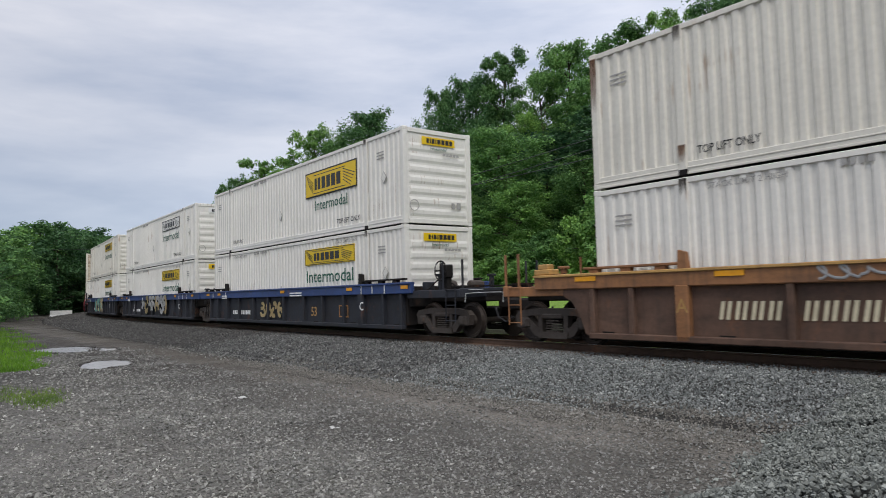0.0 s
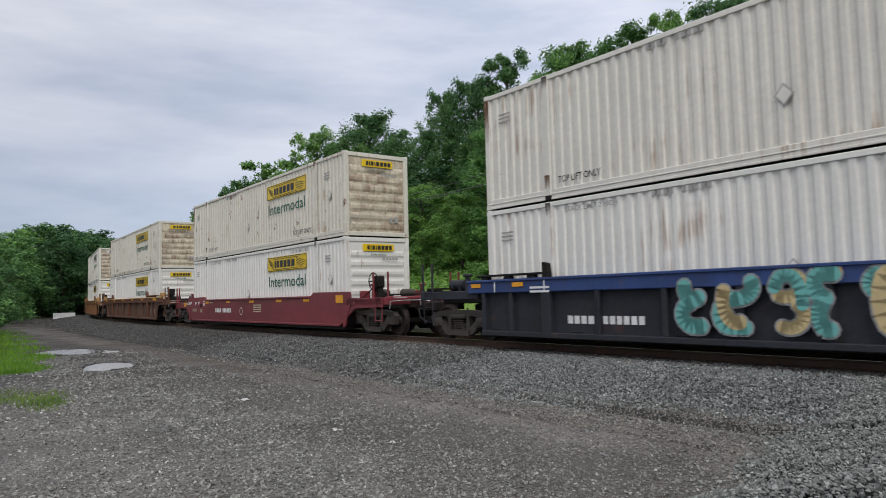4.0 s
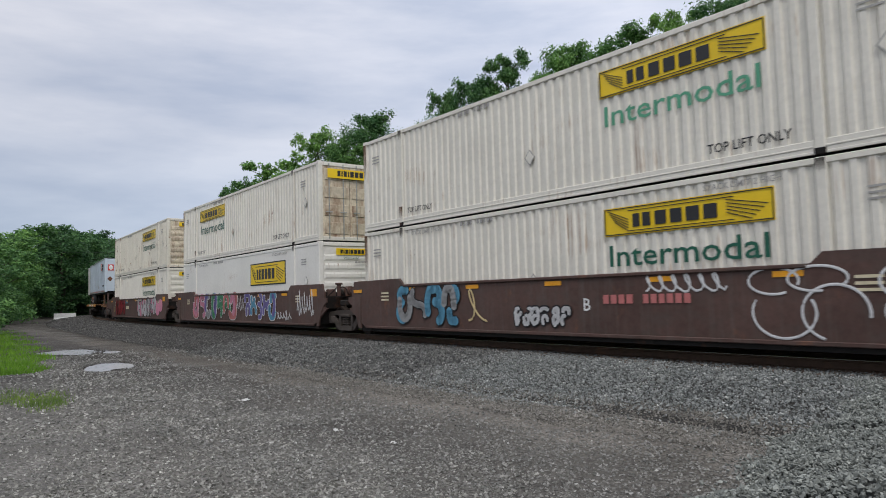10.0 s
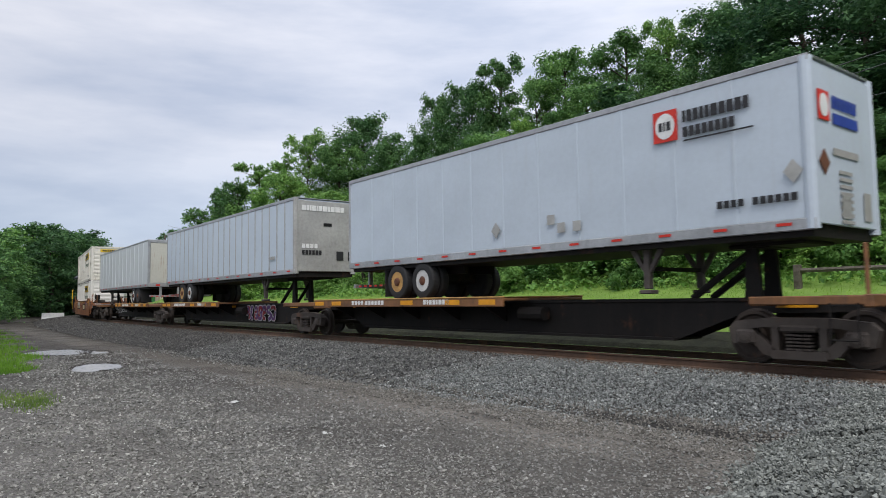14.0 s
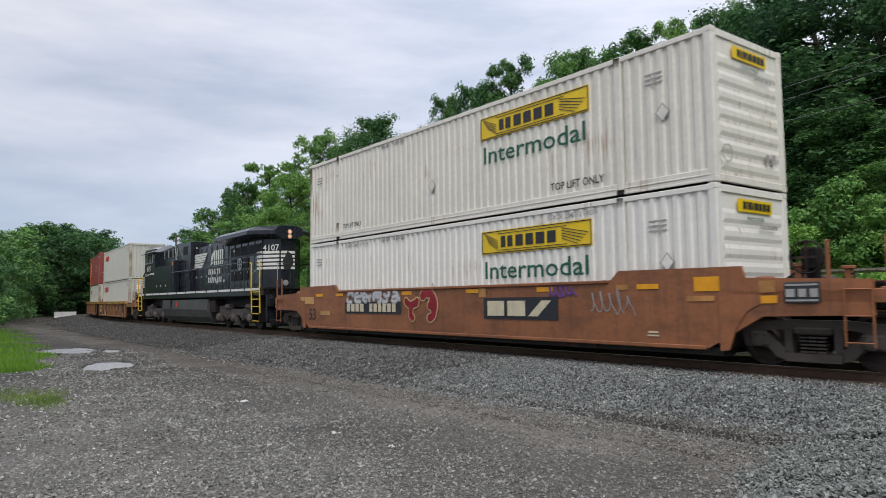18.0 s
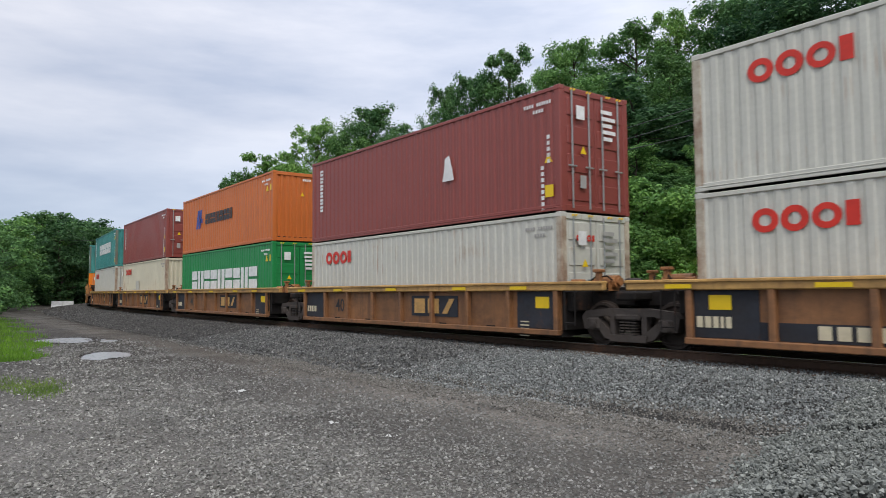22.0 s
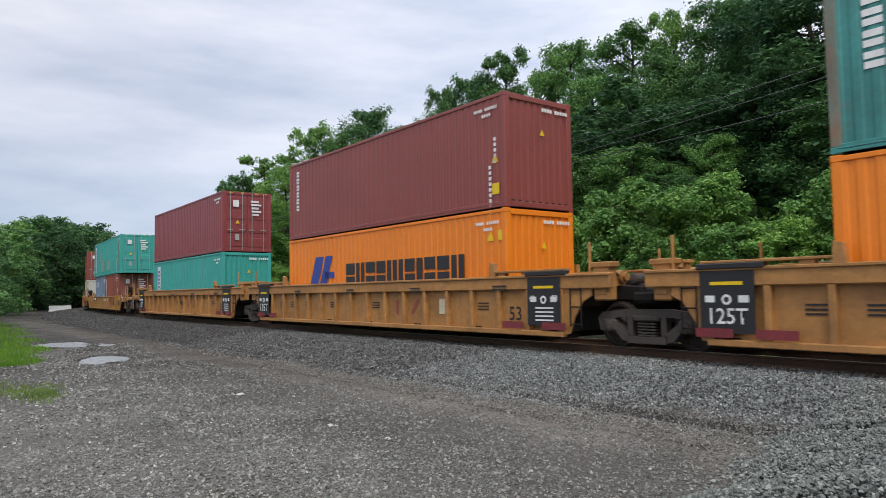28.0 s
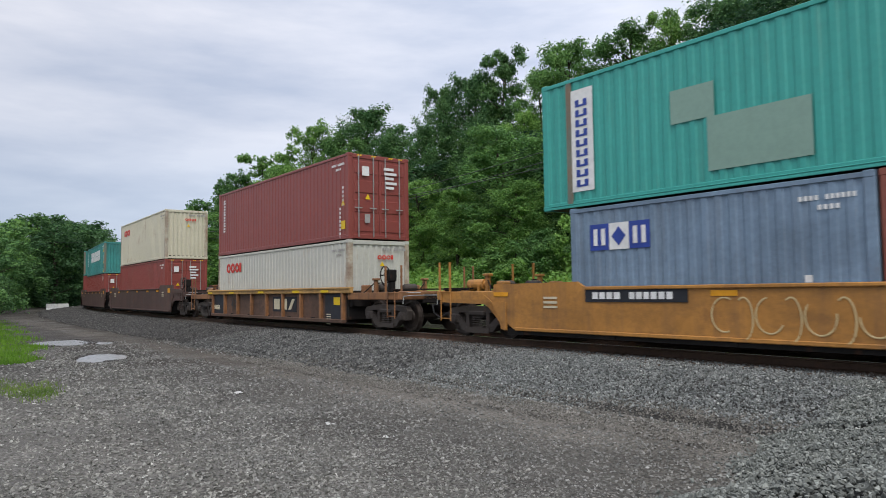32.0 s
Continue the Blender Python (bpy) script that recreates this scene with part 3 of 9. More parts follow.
# ---- building helpers ----
class Shape:
    """Vertices and faces of one mesh, in metres."""

    def __init__(self):
        self.v, self.f = [], []

    def add(self, verts, faces):
        k = len(self.v)
        self.v += [tuple(p) for p in verts]
        self.f += [tuple(k + i for i in f) for f in faces]
        return self

    def box(self, x0, x1, y0, y1, z0, z1, b=0.0):
        if b <= 0:
            return self.add([(x, y, z) for x in (x0, x1) for y in (y0, y1) for z in (z0, z1)],
                            [(0, 1, 3, 2), (4, 6, 7, 5), (0, 4, 5, 1), (2, 3, 7, 6), (0, 2, 6, 4), (1, 5, 7, 3)])
        b = min(b, (x1 - x0) * 0.45, (y1 - y0) * 0.45, (z1 - z0) * 0.45)
        c, h = ((x0 + x1) / 2, (y0 + y1) / 2, (z0 + z1) / 2), ((x1 - x0) / 2, (y1 - y0) / 2, (z1 - z0) / 2)
        ids, pts = {}, []
        for sx in (-1, 1):
            for sy in (-1, 1):
                for sz in (-1, 1):
                    for a in range(3):
                        s3 = (sx, sy, sz)
                        ids[(sx, sy, sz, a)] = len(pts)
                        pts.append(tuple(c[i] + s3[i] * (h[i] if i == a else h[i] - b) for i in range(3)))
        faces = []
        for a in range(3):
            u, w = (a + 1) % 3, (a + 2) % 3
            for s in (-1, 1):
                loop = []
                for su, sw in ((-1, -1), (1, -1), (1, 1), (-1, 1)):
                    key = [0, 0, 0]
                    key[a], key[u], key[w] = s, su, sw
                    loop.append(ids[(*key, a)])
                faces.append(tuple(loop if s > 0 else loop[::-1]))
            for su in (-1, 1):
                for sw in (-1, 1):
                    k0, k1 = [0, 0, 0], [0, 0, 0]
                    k0[a], k1[a] = -1, 1
                    k0[u] = k1[u] = su
                    k0[w] = k1[w] = sw
                    loop = [ids[(*k0, u)], ids[(*k1, u)], ids[(*k1, w)], ids[(*k0, w)]]
                    faces.append(tuple(loop if su * sw > 0 else loop[::-1]))
        for sx in (-1, 1):
            for sy in (-1, 1):
                for sz in (-1, 1):
                    loop = [ids[(sx, sy, sz, a)] for a in range(3)]
                    faces.append(tuple(loop if sx * sy * sz > 0 else loop[::-1]))
        return self.add(pts, faces)

    def prism(self, outline, y0, y1):
        """An outline in x and z, given the thickness y0 to y1."""
        n = len(outline)
        pts = [(x, y0, z) for x, z in outline] + [(x, y1, z) for x, z in outline]
        return self.add(pts, [tuple(range(n)), tuple(range(2 * n - 1, n - 1, -1))] + [(i, n + i, n + (i + 1) % n, (i + 1) % n) for i in range(n)])

    def tube(self, points, r, sides=6, r_end=None):
        pts = [Vector(p) for p in points]
        rings = []
        for i, p in enumerate(pts):
            d = (pts[min(i + 1, len(pts) - 1)] - pts[max(i - 1, 0)]).normalized()
            side = d.cross(Vector((0, 0, 1)) if abs(d.z) < 0.9 else Vector((1, 0, 0))).normalized()
            up = side.cross(d)
            rad = r if r_end is None else r + (r_end - r) * i / max(1, len(pts) - 1)
            rings.append([p + rad * (math.cos(2 * math.pi * k / sides) * side + math.sin(2 * math.pi * k / sides) * up) for k in range(sides)])
        faces = [tuple(range(sides))[::-1], tuple(range((len(pts) - 1) * sides, len(pts) * sides))]
        for i in range(len(pts) - 1):
            faces += [(i * sides + k, i * sides + (k + 1) % sides, (i + 1) * sides + (k + 1) % sides, (i + 1) * sides + k) for k in range(sides)]
        return self.add([q for ring in rings for q in ring], faces)

    def disc(self, cx, y0, cz, profile, sides=24):
        """A body turned about an axle along y: profile rows are (y, radius)."""
        faces, pts = [], []
        for y, r in profile:
            pts += [(cx + r * math.cos(2 * math.pi * k / sides), y0 + y, cz + r * math.sin(2 * math.pi * k / sides)) for k in range(sides)]
        n = len(profile)
        faces += [tuple(range(sides)), tuple(range(n * sides - 1, (n - 1) * sides - 1, -1))]
        for i in range(n - 1):
            faces += [(i * sides + k, (i + 1) * sides + k, (i + 1) * sides + (k + 1) % sides, i * sides + (k + 1) % sides) for k in range(sides)]
        return self.add(pts, faces)

    def mirrored(self):
        return Shape().add([(-x, y, z) for x, y, z in self.v], [f[::-1] for f in self.f])

    def mesh(self, name, material):
        me = bpy.data.meshes.new(name)
        me.from_pydata(self.v, [], self.f)
        me.materials.append(material)
        return me


MESHES = {}


def kept(key, name, material, make):
    """One mesh for all alike pieces: made once under its key and colour."""
    k = (key, material.name)
    if k not in MESHES:
        MESHES[k] = make().mesh(name, material)
    return MESHES[k]


def part(name, mesh, parent, label="", at=None):
    ob = new(name, mesh)
    ob.parent = parent
    if at is not None:
        ob.matrix_basis = at
    if label:
        ob["label"] = label
    return ob


def thing(name, label, category, group="", kind=""):
    return tagged(new(name), label, category, group, kind)


def big_mesh(name, verts, faces, material):
    """A mesh from arrays of points and of equal-sided faces."""
    verts, faces = np.asarray(verts, np.float32), np.asarray(faces, np.int32)
    me = bpy.data.meshes.new(name)
    n, k = faces.shape
    me.vertices.add(len(verts))
    me.vertices.foreach_set("co", verts.ravel())
    me.loops.add(n * k)
    me.loops.foreach_set("vertex_index", faces.ravel())
    me.polygons.add(n)
    me.polygons.foreach_set("loop_start", np.arange(0, n * k, k, dtype=np.int32))
    me.update(calc_edges=True)
    me.validate()
    me.shade_flat()
    me.materials.append(material)
    return me


# ---- ground, ballast, rails ----
def ground_sheet():
    u = np.linspace(-1, 1, 221)
    g = 1800 * np.sinh(6.2 * u) / math.sinh(6.2)
    x, y = [a.ravel() for a in np.meshgrid(g + 2, g + 10)]
    z = ground_z(x, y)
    n = len(u)
    i = (np.arange(n - 1)[:, None] * n + np.arange(n - 1)).ravel()
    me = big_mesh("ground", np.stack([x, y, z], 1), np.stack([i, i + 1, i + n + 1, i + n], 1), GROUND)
    me.shade_smooth()
    s, lat = to_line(x, y)
    me.materials.append(LAWN)
    far = np.hypot(x, y)
    green = (lat < -4.8) | (far > 160)
    me.polygons.foreach_set("material_index", green[i].astype(np.int32))
    tagged(new("ground", me), "damp grey gravel yard with muddy patches beside the railway", "ground", kind="structure")


def strip(name, material, lats, heights, s0, s1, step, label, category, wobble=0.0):
    ss = np.arange(s0, s1 + step, step)
    rng = np.random.default_rng(5)
    x, y, z = [], [], []
    for lat, hgt in zip(lats, heights):
        px, py, pz, _ = along(ss, lat + rng.normal(0, wobble, len(ss)))
        x.append(px), y.append(py), z.append(pz + hgt + rng.normal(0, wobble * 0.12, len(ss)))
    x, y, z = [np.array(a).T.ravel() for a in (x, y, z)]
    n = len(lats)
    i = (np.arange(len(ss) - 1)[:, None] * n + np.arange(n - 1)).ravel()
    me = big_mesh(name, np.stack([x, y, z], 1), np.stack([i, i + n, i + n + 1, i + 1], 1), material)
    return tagged(new(name, me), label, category, kind="structure")


def rocks(name, material, x, y, z, size, label, category, flat=0.7, sides=6, uneven=0.28):
    """Angular stones of four to twelve faces each, turned every way, in one mesh."""
    rng = np.random.default_rng(len(x))
    if sides == 6:
        base = np.array([(1, 0, 0), (-0.5, 0.87, 0), (-0.5, -0.87, 0), (0, 0, 0.85), (0, 0, -0.85)], float)
        tri = np.array([(0, 1, 3), (1, 2, 3), (2, 0, 3), (1, 0, 4), (2, 1, 4), (0, 2, 4)])
    elif sides == 8:
        base = np.array([(1, 0, 0), (-1, 0, 0), (0, 0.9, 0), (0, -0.9, 0), (0, 0, 0.85), (0, 0, -0.85)], float)
        tri = np.array([(0, 2, 4), (2, 1, 4), (1, 3, 4), (3, 0, 4), (2, 0, 5), (1, 2, 5), (3, 1, 5), (0, 3, 5)])
    elif sides == 12:
        base = np.array([(x, y, z) for x in (-0.72, 0.72) for y in (-0.62, 0.62) for z in (-0.52, 0.52)], float)
        tri = np.array([(0, 1, 3), (0, 3, 2), (4, 6, 7), (4, 7, 5), (0, 4, 5), (0, 5, 1), (2, 3, 7), (2, 7, 6), (0, 2, 6), (0, 6, 4), (1, 5, 7), (1, 7, 3)])
    else:
        base = np.array([(1, 1, 1), (1, -1, -1), (-1, 1, -1), (-1, -1, 1)], float) * 0.75
        tri = np.array([(0, 1, 2), (0, 3, 1), (0, 2, 3), (1, 3, 2)])
    n, m = len(x), len(base)
    p = base[None] * rng.uniform(1 - 1.7 * uneven, 1 + uneven, (n, m, 1)) + rng.normal(0, uneven, (n, m, 3))
    e1 = rng.normal(0, 1, (n, 3))
    e1 /= np.linalg.norm(e1, axis=1)[:, None]
    e2 = np.cross(e1, rng.normal(0, 1, (n, 3)))
    e2 /= np.linalg.norm(e2, axis=1)[:, None]
    axes = np.stack([e1, e2, np.cross(e1, e2)], 1)
    p = np.einsum("nmk,nkj->nmj", p, axes) * np.asarray(size)[:, None, None]
    p[..., 2] *= flat
    v = (p + np.stack([x, y, z], 1)[:, None, :]).reshape(-1, 3)
    f = (tri[None] + m * np.arange(n)[:, None, None]).reshape(-1, 3)
    return tagged(new(name, big_mesh(name, v, f, material)), label, category, kind="stuff")


BED_LAT = (-4.0, -2.7, -2.0, -1.2, 0, 1.2, 2.0, 2.8, 3.8, 4.6, 5.0)
BED_Z = (-0.72, -0.27, -0.215, -0.2, -0.2, -0.2, -0.215, -0.26, -0.375, -0.47, -0.66)
HEAP = (2.04, 5.71, 0.69, 0.724, 0.27)


def railway():
    # grass verge, and a dark edge strip behind the track with shade in its colour
    for name, mat_, lats, words in (("verge", LAWN, (-9.0, -8.0, -7.0, -6.0, -5.0, -4.5, -4.2), "mown grass verge behind the track"),
                                    ("track_edge", SHADED_BANK, (-4.2, -4.0, -3.7, -3.4, -3.1, -2.8, -2.4), "bank at the edge of the track, shade put into its colour")):
        strip(name, mat_, lats, [float(np.interp(q, GROUND_LAT, GROUND_Z)) + 0.05 for q in lats], -75, 30, 1.5, words, "ground", 0.03)
    strip("ballast_bed", BALLAST_BED, BED_LAT, BED_Z, -420, 300, 1.0, "raised bed of dark grey crushed stone under the rails", "ballast", 0.012)
    for lat in (-0.7525, 0.7525):
        rail = thing("rail", "rusty steel rail with a polished running head", "rail", "rails of the track", "structure")
        for nm, mat_, prof in (("rail_web", RAIL_STEEL, ((-0.07, -0.178), (-0.07, -0.165), (-0.012, -0.145), (-0.012, -0.045), (-0.035, -0.035), (-0.035, -0.004),
                                                         (0.035, -0.004), (0.035, -0.035), (0.012, -0.045), (0.012, -0.145), (0.07, -0.165), (0.07, -0.178))),
                               ("rail_head", RAIL_HEAD, ((-0.03, -0.004), (-0.03, 0.0), (0.03, 0.0), (0.03, -0.004)))):
            ss = np.concatenate([np.arange(-420, -60, 3.0), np.arange(-60, 30, 1.0), np.arange(30, 300, 4.0)])
            cols = [np.stack([*along(ss, lat + o)[:2], along(ss)[2] + hgt], 1) for o, hgt in prof]
            v = np.stack(cols, 1).reshape(-1, 3)
            n = len(prof)
            i = np.arange(len(ss) - 1)[:, None] * n
            k = np.arange(n)
            f = np.stack([i + k, i + n + k, i + n + (k + 1) % n, i + (k + 1) % n], 2).reshape(-1, 4)
            part(nm, big_mesh(nm, v, f, mat_), rail)
    tie = Shape().box(-0.115, 0.115, -1.3, 1.3, -0.36, -0.185, 0.012).mesh("tie", TIE_WOOD)
    plate = Shape().box(-0.1, 0.1, -0.93, -0.58, -0.187, -0.174).box(-0.1, 0.1, 0.58, 0.93, -0.187, -0.174).mesh("tie_plate", RAIL_STEEL)
    row = thing("crossties", "dark creosoted wooden ties half buried in stone", "crossties", "", "structure")
    for s in np.arange(-75, 12, 0.53):
        x, y, z, a = along(s)
        m = pose(float(x), float(y), float(z), 0, 0, math.degrees(a))
        part("tie", tie, row, "", m)
        if s > -30:
            part("tie_plate", plate, row, "", m)
    rng = np.random.default_rng(11)
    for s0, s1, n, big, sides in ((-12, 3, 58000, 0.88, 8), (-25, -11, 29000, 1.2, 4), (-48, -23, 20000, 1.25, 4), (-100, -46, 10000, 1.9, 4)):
        s, lat = rng.uniform(s0, s1, n), rng.uniform(0.95, 5.45, n)
        foot = 5.3 - 0.6 * np.clip((s + 8.5) / 3, 0, 1) + 0.08 * np.sin(1.3 * s)
        keep = rng.uniform(0, 1, n) < np.clip((foot - lat) / 0.5, 0.04, 1)
        s, lat = s[keep], lat[keep]
        x, y, z, _ = along(s, lat)
        size = rng.uniform(0.014, 0.032, len(s)) * big
        z = np.maximum(z + np.interp(lat, BED_LAT, BED_Z), ground_z(x, y))
        rocks("ballast_stones", BALLAST_STONE if s0 > -20 else SHADED_STONE if s0 > -40 else DEEP_SHADED_STONE, x, y, z + rng.uniform(-0.012, 0.036, len(s)), size,
              "grey crushed ballast stones on the track shoulder" if s0 > -20 else "ballast stones along the bend, shaded gaps put into their colour", "ballast", 0.95, sides, 0.22)
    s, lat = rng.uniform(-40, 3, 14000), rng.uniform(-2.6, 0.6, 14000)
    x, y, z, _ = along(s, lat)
    rocks("dark_ballast_stones", TRAIN_SHADE_STONE, x, y, z + np.interp(lat, BED_LAT, BED_Z) + 0.005, rng.uniform(0.02, 0.045, len(s)),
          "dark ballast stones between the rails, under-train shade in their colour", "ballast", 0.8, 4)
    s, lat = rng.uniform(-40, 3, 9000), 0.86 + rng.exponential(0.16, 9000)
    x, y, z, _ = along(s, lat)
    rocks("rusty_ballast_stones", RUSTED_STONE, x, y, z + np.interp(lat, BED_LAT, BED_Z) + 0.022, rng.uniform(0.016, 0.036, len(s)),
          "rust-dusted ballast stones beside the rail", "ballast", 0.85, 4, 0.22)
    # loose gravel of the yard, coarser and paler away from the track
    def dry(px, py):
        wet = np.zeros(len(px), bool)
        for cx, cy, rx, ry, _ in PUDDLES:
            u, w = (px - cx) * math.cos(TURN) + (py - cy) * math.sin(TURN), (py - cy) * math.cos(TURN) - (px - cx) * math.sin(TURN)
            wet |= (u / rx) ** 2 + (w / ry) ** 2 < 1.25
        return ~wet

    n = 105000
    r, a = 4.2 + 24 * rng.uniform(0, 1, n) ** 1.6, rng.uniform(radians(48), radians(132), n)
    x, y = r * np.cos(a), r * np.sin(a)
    s, lat = to_line(x, y)
    worn = np.sin(lat * 1.9 + 0.5 * np.sin(s * 0.3)) + 0.6 * np.sin(x * 1.1 + 2) * np.sin(y * 0.9)
    packed = (np.abs(lat - 6.05 - 0.13 * np.sin(0.55 * s)) + rng.normal(0, 0.12, n) < 0.34 + 0.12 * np.sin(0.31 * s + 1)) & (s < -6.0 + rng.normal(0, 0.7, n)) & (rng.uniform(0, 1, n) < 0.9)
    keep = (lat > 4.6) & (lat < 10.2) & dry(x, y) & ~packed & (worn + rng.normal(0, 1.0, n) + np.clip((lat - 8.0) * 0.8, 0.1, 1.2) > -1.3)
    x, y, r = x[keep], y[keep], r[keep]
    z, size = ground_z(x, y) + 0.003, rng.uniform(0.008, 0.02, len(x)) * (0.85 + r / 20)
    for near in (r < 8.5, r >= 8.5):
        rocks("road_gravel", ROAD_STONE, x[near], y[near], z[near], size[near], "loose grey gravel scattered over the yard", "gravel", 0.8, 6 if near[r.argmin()] else 4, 0.2)
    # fine brown gravel in the hollow between the ballast's foot and the stone bank
    n = 62000
    s, lat = 3.5 - 21.5 * rng.uniform(0, 1, n) ** 1.25, 4.15 + 1.95 * rng.uniform(0, 1, n) ** 1.7
    keep = lat > 4.5 - 0.2 * np.clip((s + 8.5) / 3, 0, 1) + rng.normal(0, 0.14, n)
    s, lat = s[keep], lat[keep]
    x, y, z, _ = along(s, lat)
    z = np.maximum(ground_z(x, y), np.interp(lat, BED_LAT, BED_Z) + z)
    rocks("hollow_gravel", HOLLOW_STONE, x, y, z + 0.004, rng.uniform(0.011, 0.022, len(x)), "fine brown gravel at the foot of the ballast", "gravel", 0.8, 4, 0.2)
    n = 48000
    r, a = 4.2 + 20 * rng.uniform(0, 1, n) ** 1.5, rng.uniform(radians(80), radians(132), n)
    x, y = r * np.cos(a), r * np.sin(a)
    s, lat = to_line(x, y)
    keep = (lat + rng.normal(0, 0.7, n) > 8.6) & (lat < 17) & dry(x, y)
    x, y, r = x[keep], y[keep], r[keep]
    z, size = ground_z(x, y) + 0.004, rng.uniform(0.009, 0.024, len(x)) * (0.9 + r / 30)
    for near in (r < 10.5, r >= 10.5):
        rocks("crushed_gravel", PALE_STONE, x[near], y[near], z[near], size[near], "pale brown-grey crushed stone over the yard", "gravel", 0.8, 6 if near[r.argmin()] else 4, 0.2)
    # the bank of fresh stone
    n = 46000
    u, w = rng.uniform(-1.2, 7.2, n), 3.6 * rng.uniform(0, 1, n) ** 1.15 - rng.exponential(0.06, n)
    x, y, z, lat = heap_point(u, w)
    keep = (lat > 1.75) & (np.hypot(x, y) > 2.6)
    x, y, z = x[keep], y[keep], z[keep]
    rocks("stone_heap", HEAP_STONE, x, y, z + rng.uniform(-0.02, 0.04, len(x)), rng.uniform(0.014, 0.028, len(x)), "low bank of pale grey crushed stone on the yard", "stone heap", 0.95, 8, 0.2)
    n = 14000
    u, w = rng.uniform(-1.75, 8.1, n), rng.uniform(-0.1, 4.95, n)
    rim = (w > 2.9) | (u < -1.0) | (u > 7.0)
    x, y, z, lat = heap_point(u[rim], w[rim])
    keep = (lat > 1.75) & (np.hypot(x, y) > 1.6)
    x, y, z = x[keep], y[keep], z[keep]
    rocks("stone_heap", HEAP_STONE, x, y, z, rng.uniform(0.028, 0.05, len(x)), "coarse grey stones on the back of the bank", "stone heap", 0.8, 4, 0.2)
    k, m = 40, 18
    gu, gw = np.meshgrid(np.linspace(-1.8, 8.2, k), np.linspace(-0.15, 5.0, m), indexing="ij")
    x, y, z, lat = heap_point(gu.ravel(), gw.ravel())
    i = (np.arange(k - 1)[:, None] * m + np.arange(m - 1)).ravel()
    core = big_mesh("heap_core", np.stack([x, y, z - np.where((gw.ravel() < 0.1) | (gw.ravel() > 4.8) | (gu.ravel() < -1.6) | (gu.ravel() > 8.0) | (lat < 1.9), 0.12, 0.012)], 1), np.stack([i, i + m, i + m + 1, i + 1], 1), HEAP_FINES)
    core.shade_smooth()
    tagged(new("heap_core", core), "packed fines under the bank of crushed stone", "stone heap", kind="stuff")


def heap_point(u, w):
    """A point of the stone bank, u metres along its foot and w metres up from it."""
    cx, cy, ux, uy, slope = HEAP
    edge = w + 0.16 * np.sin(1.7 * u + 0.6) + 0.1 * np.sin(4.1 * u)
    x, y = cx + ux * u + uy * edge, cy + uy * u - ux * edge
    s, lat = to_line(x, y)
    base = np.maximum(ground_z(x, y), np.interp(lat, BED_LAT, BED_Z, -2.0, -2.0) + rise(s))
    lump = 0.03 * np.sin(2.3 * x + 1) * np.sin(2.9 * y)
    return x, y, base + (slope * np.clip(w, 0, 9) ** 0.85 + lump * np.clip(w, 0, 1)) * np.clip((lat - 1.6) / 2.0, 0, 1) * np.clip((u + 1.8) / 1.2, 0, 1) * np.clip((5.0 - w) / 1.2, 0, 1) * np.clip((8.2 - u) / 1.0, 0, 1), lat


ground_sheet()
railway()


# ---- trees, bushes, grass ----
def leaves(rng, centres, radii, per, size, squash=0.75):
    """Many small pointed leaf sprays, as triangles round the cluster centres."""
    n = len(centres) * per
    c = np.repeat(centres, per, 0)
    rr = np.repeat(radii, per)
    d = rng.normal(0, 1, (n, 3))
    d /= np.linalg.norm(d, axis=1)[:, None]
    out = d * (rr * rng.uniform(0.12, 1.0, n) ** 0.4 * (1 + 0.25 * rng.normal(0, 1, n)))[:, None]
    out[:, 2] *= squash
    p = c + out
    normal = d * 0.7 + rng.normal(0, 0.4, (n, 3)) + np.array((0, 0, 0.6))
    normal /= np.linalg.norm(normal, axis=1)[:, None]
    side = np.cross(normal, rng.normal(0, 1, (n, 3)))
    side /= np.linalg.norm(side, axis=1)[:, None]
    fwd = np.cross(normal, side)
    sz = (size * rng.uniform(0.55, 1.4, n))[:, None]
    v = np.stack([p - side * sz * 0.45 + fwd * sz * 0.2, p + side * sz * 0.45 + fwd * sz * 0.25, p - fwd * sz * 0.8], 1).reshape(-1, 3)
    return v, np.arange(3 * n).reshape(-1, 3)


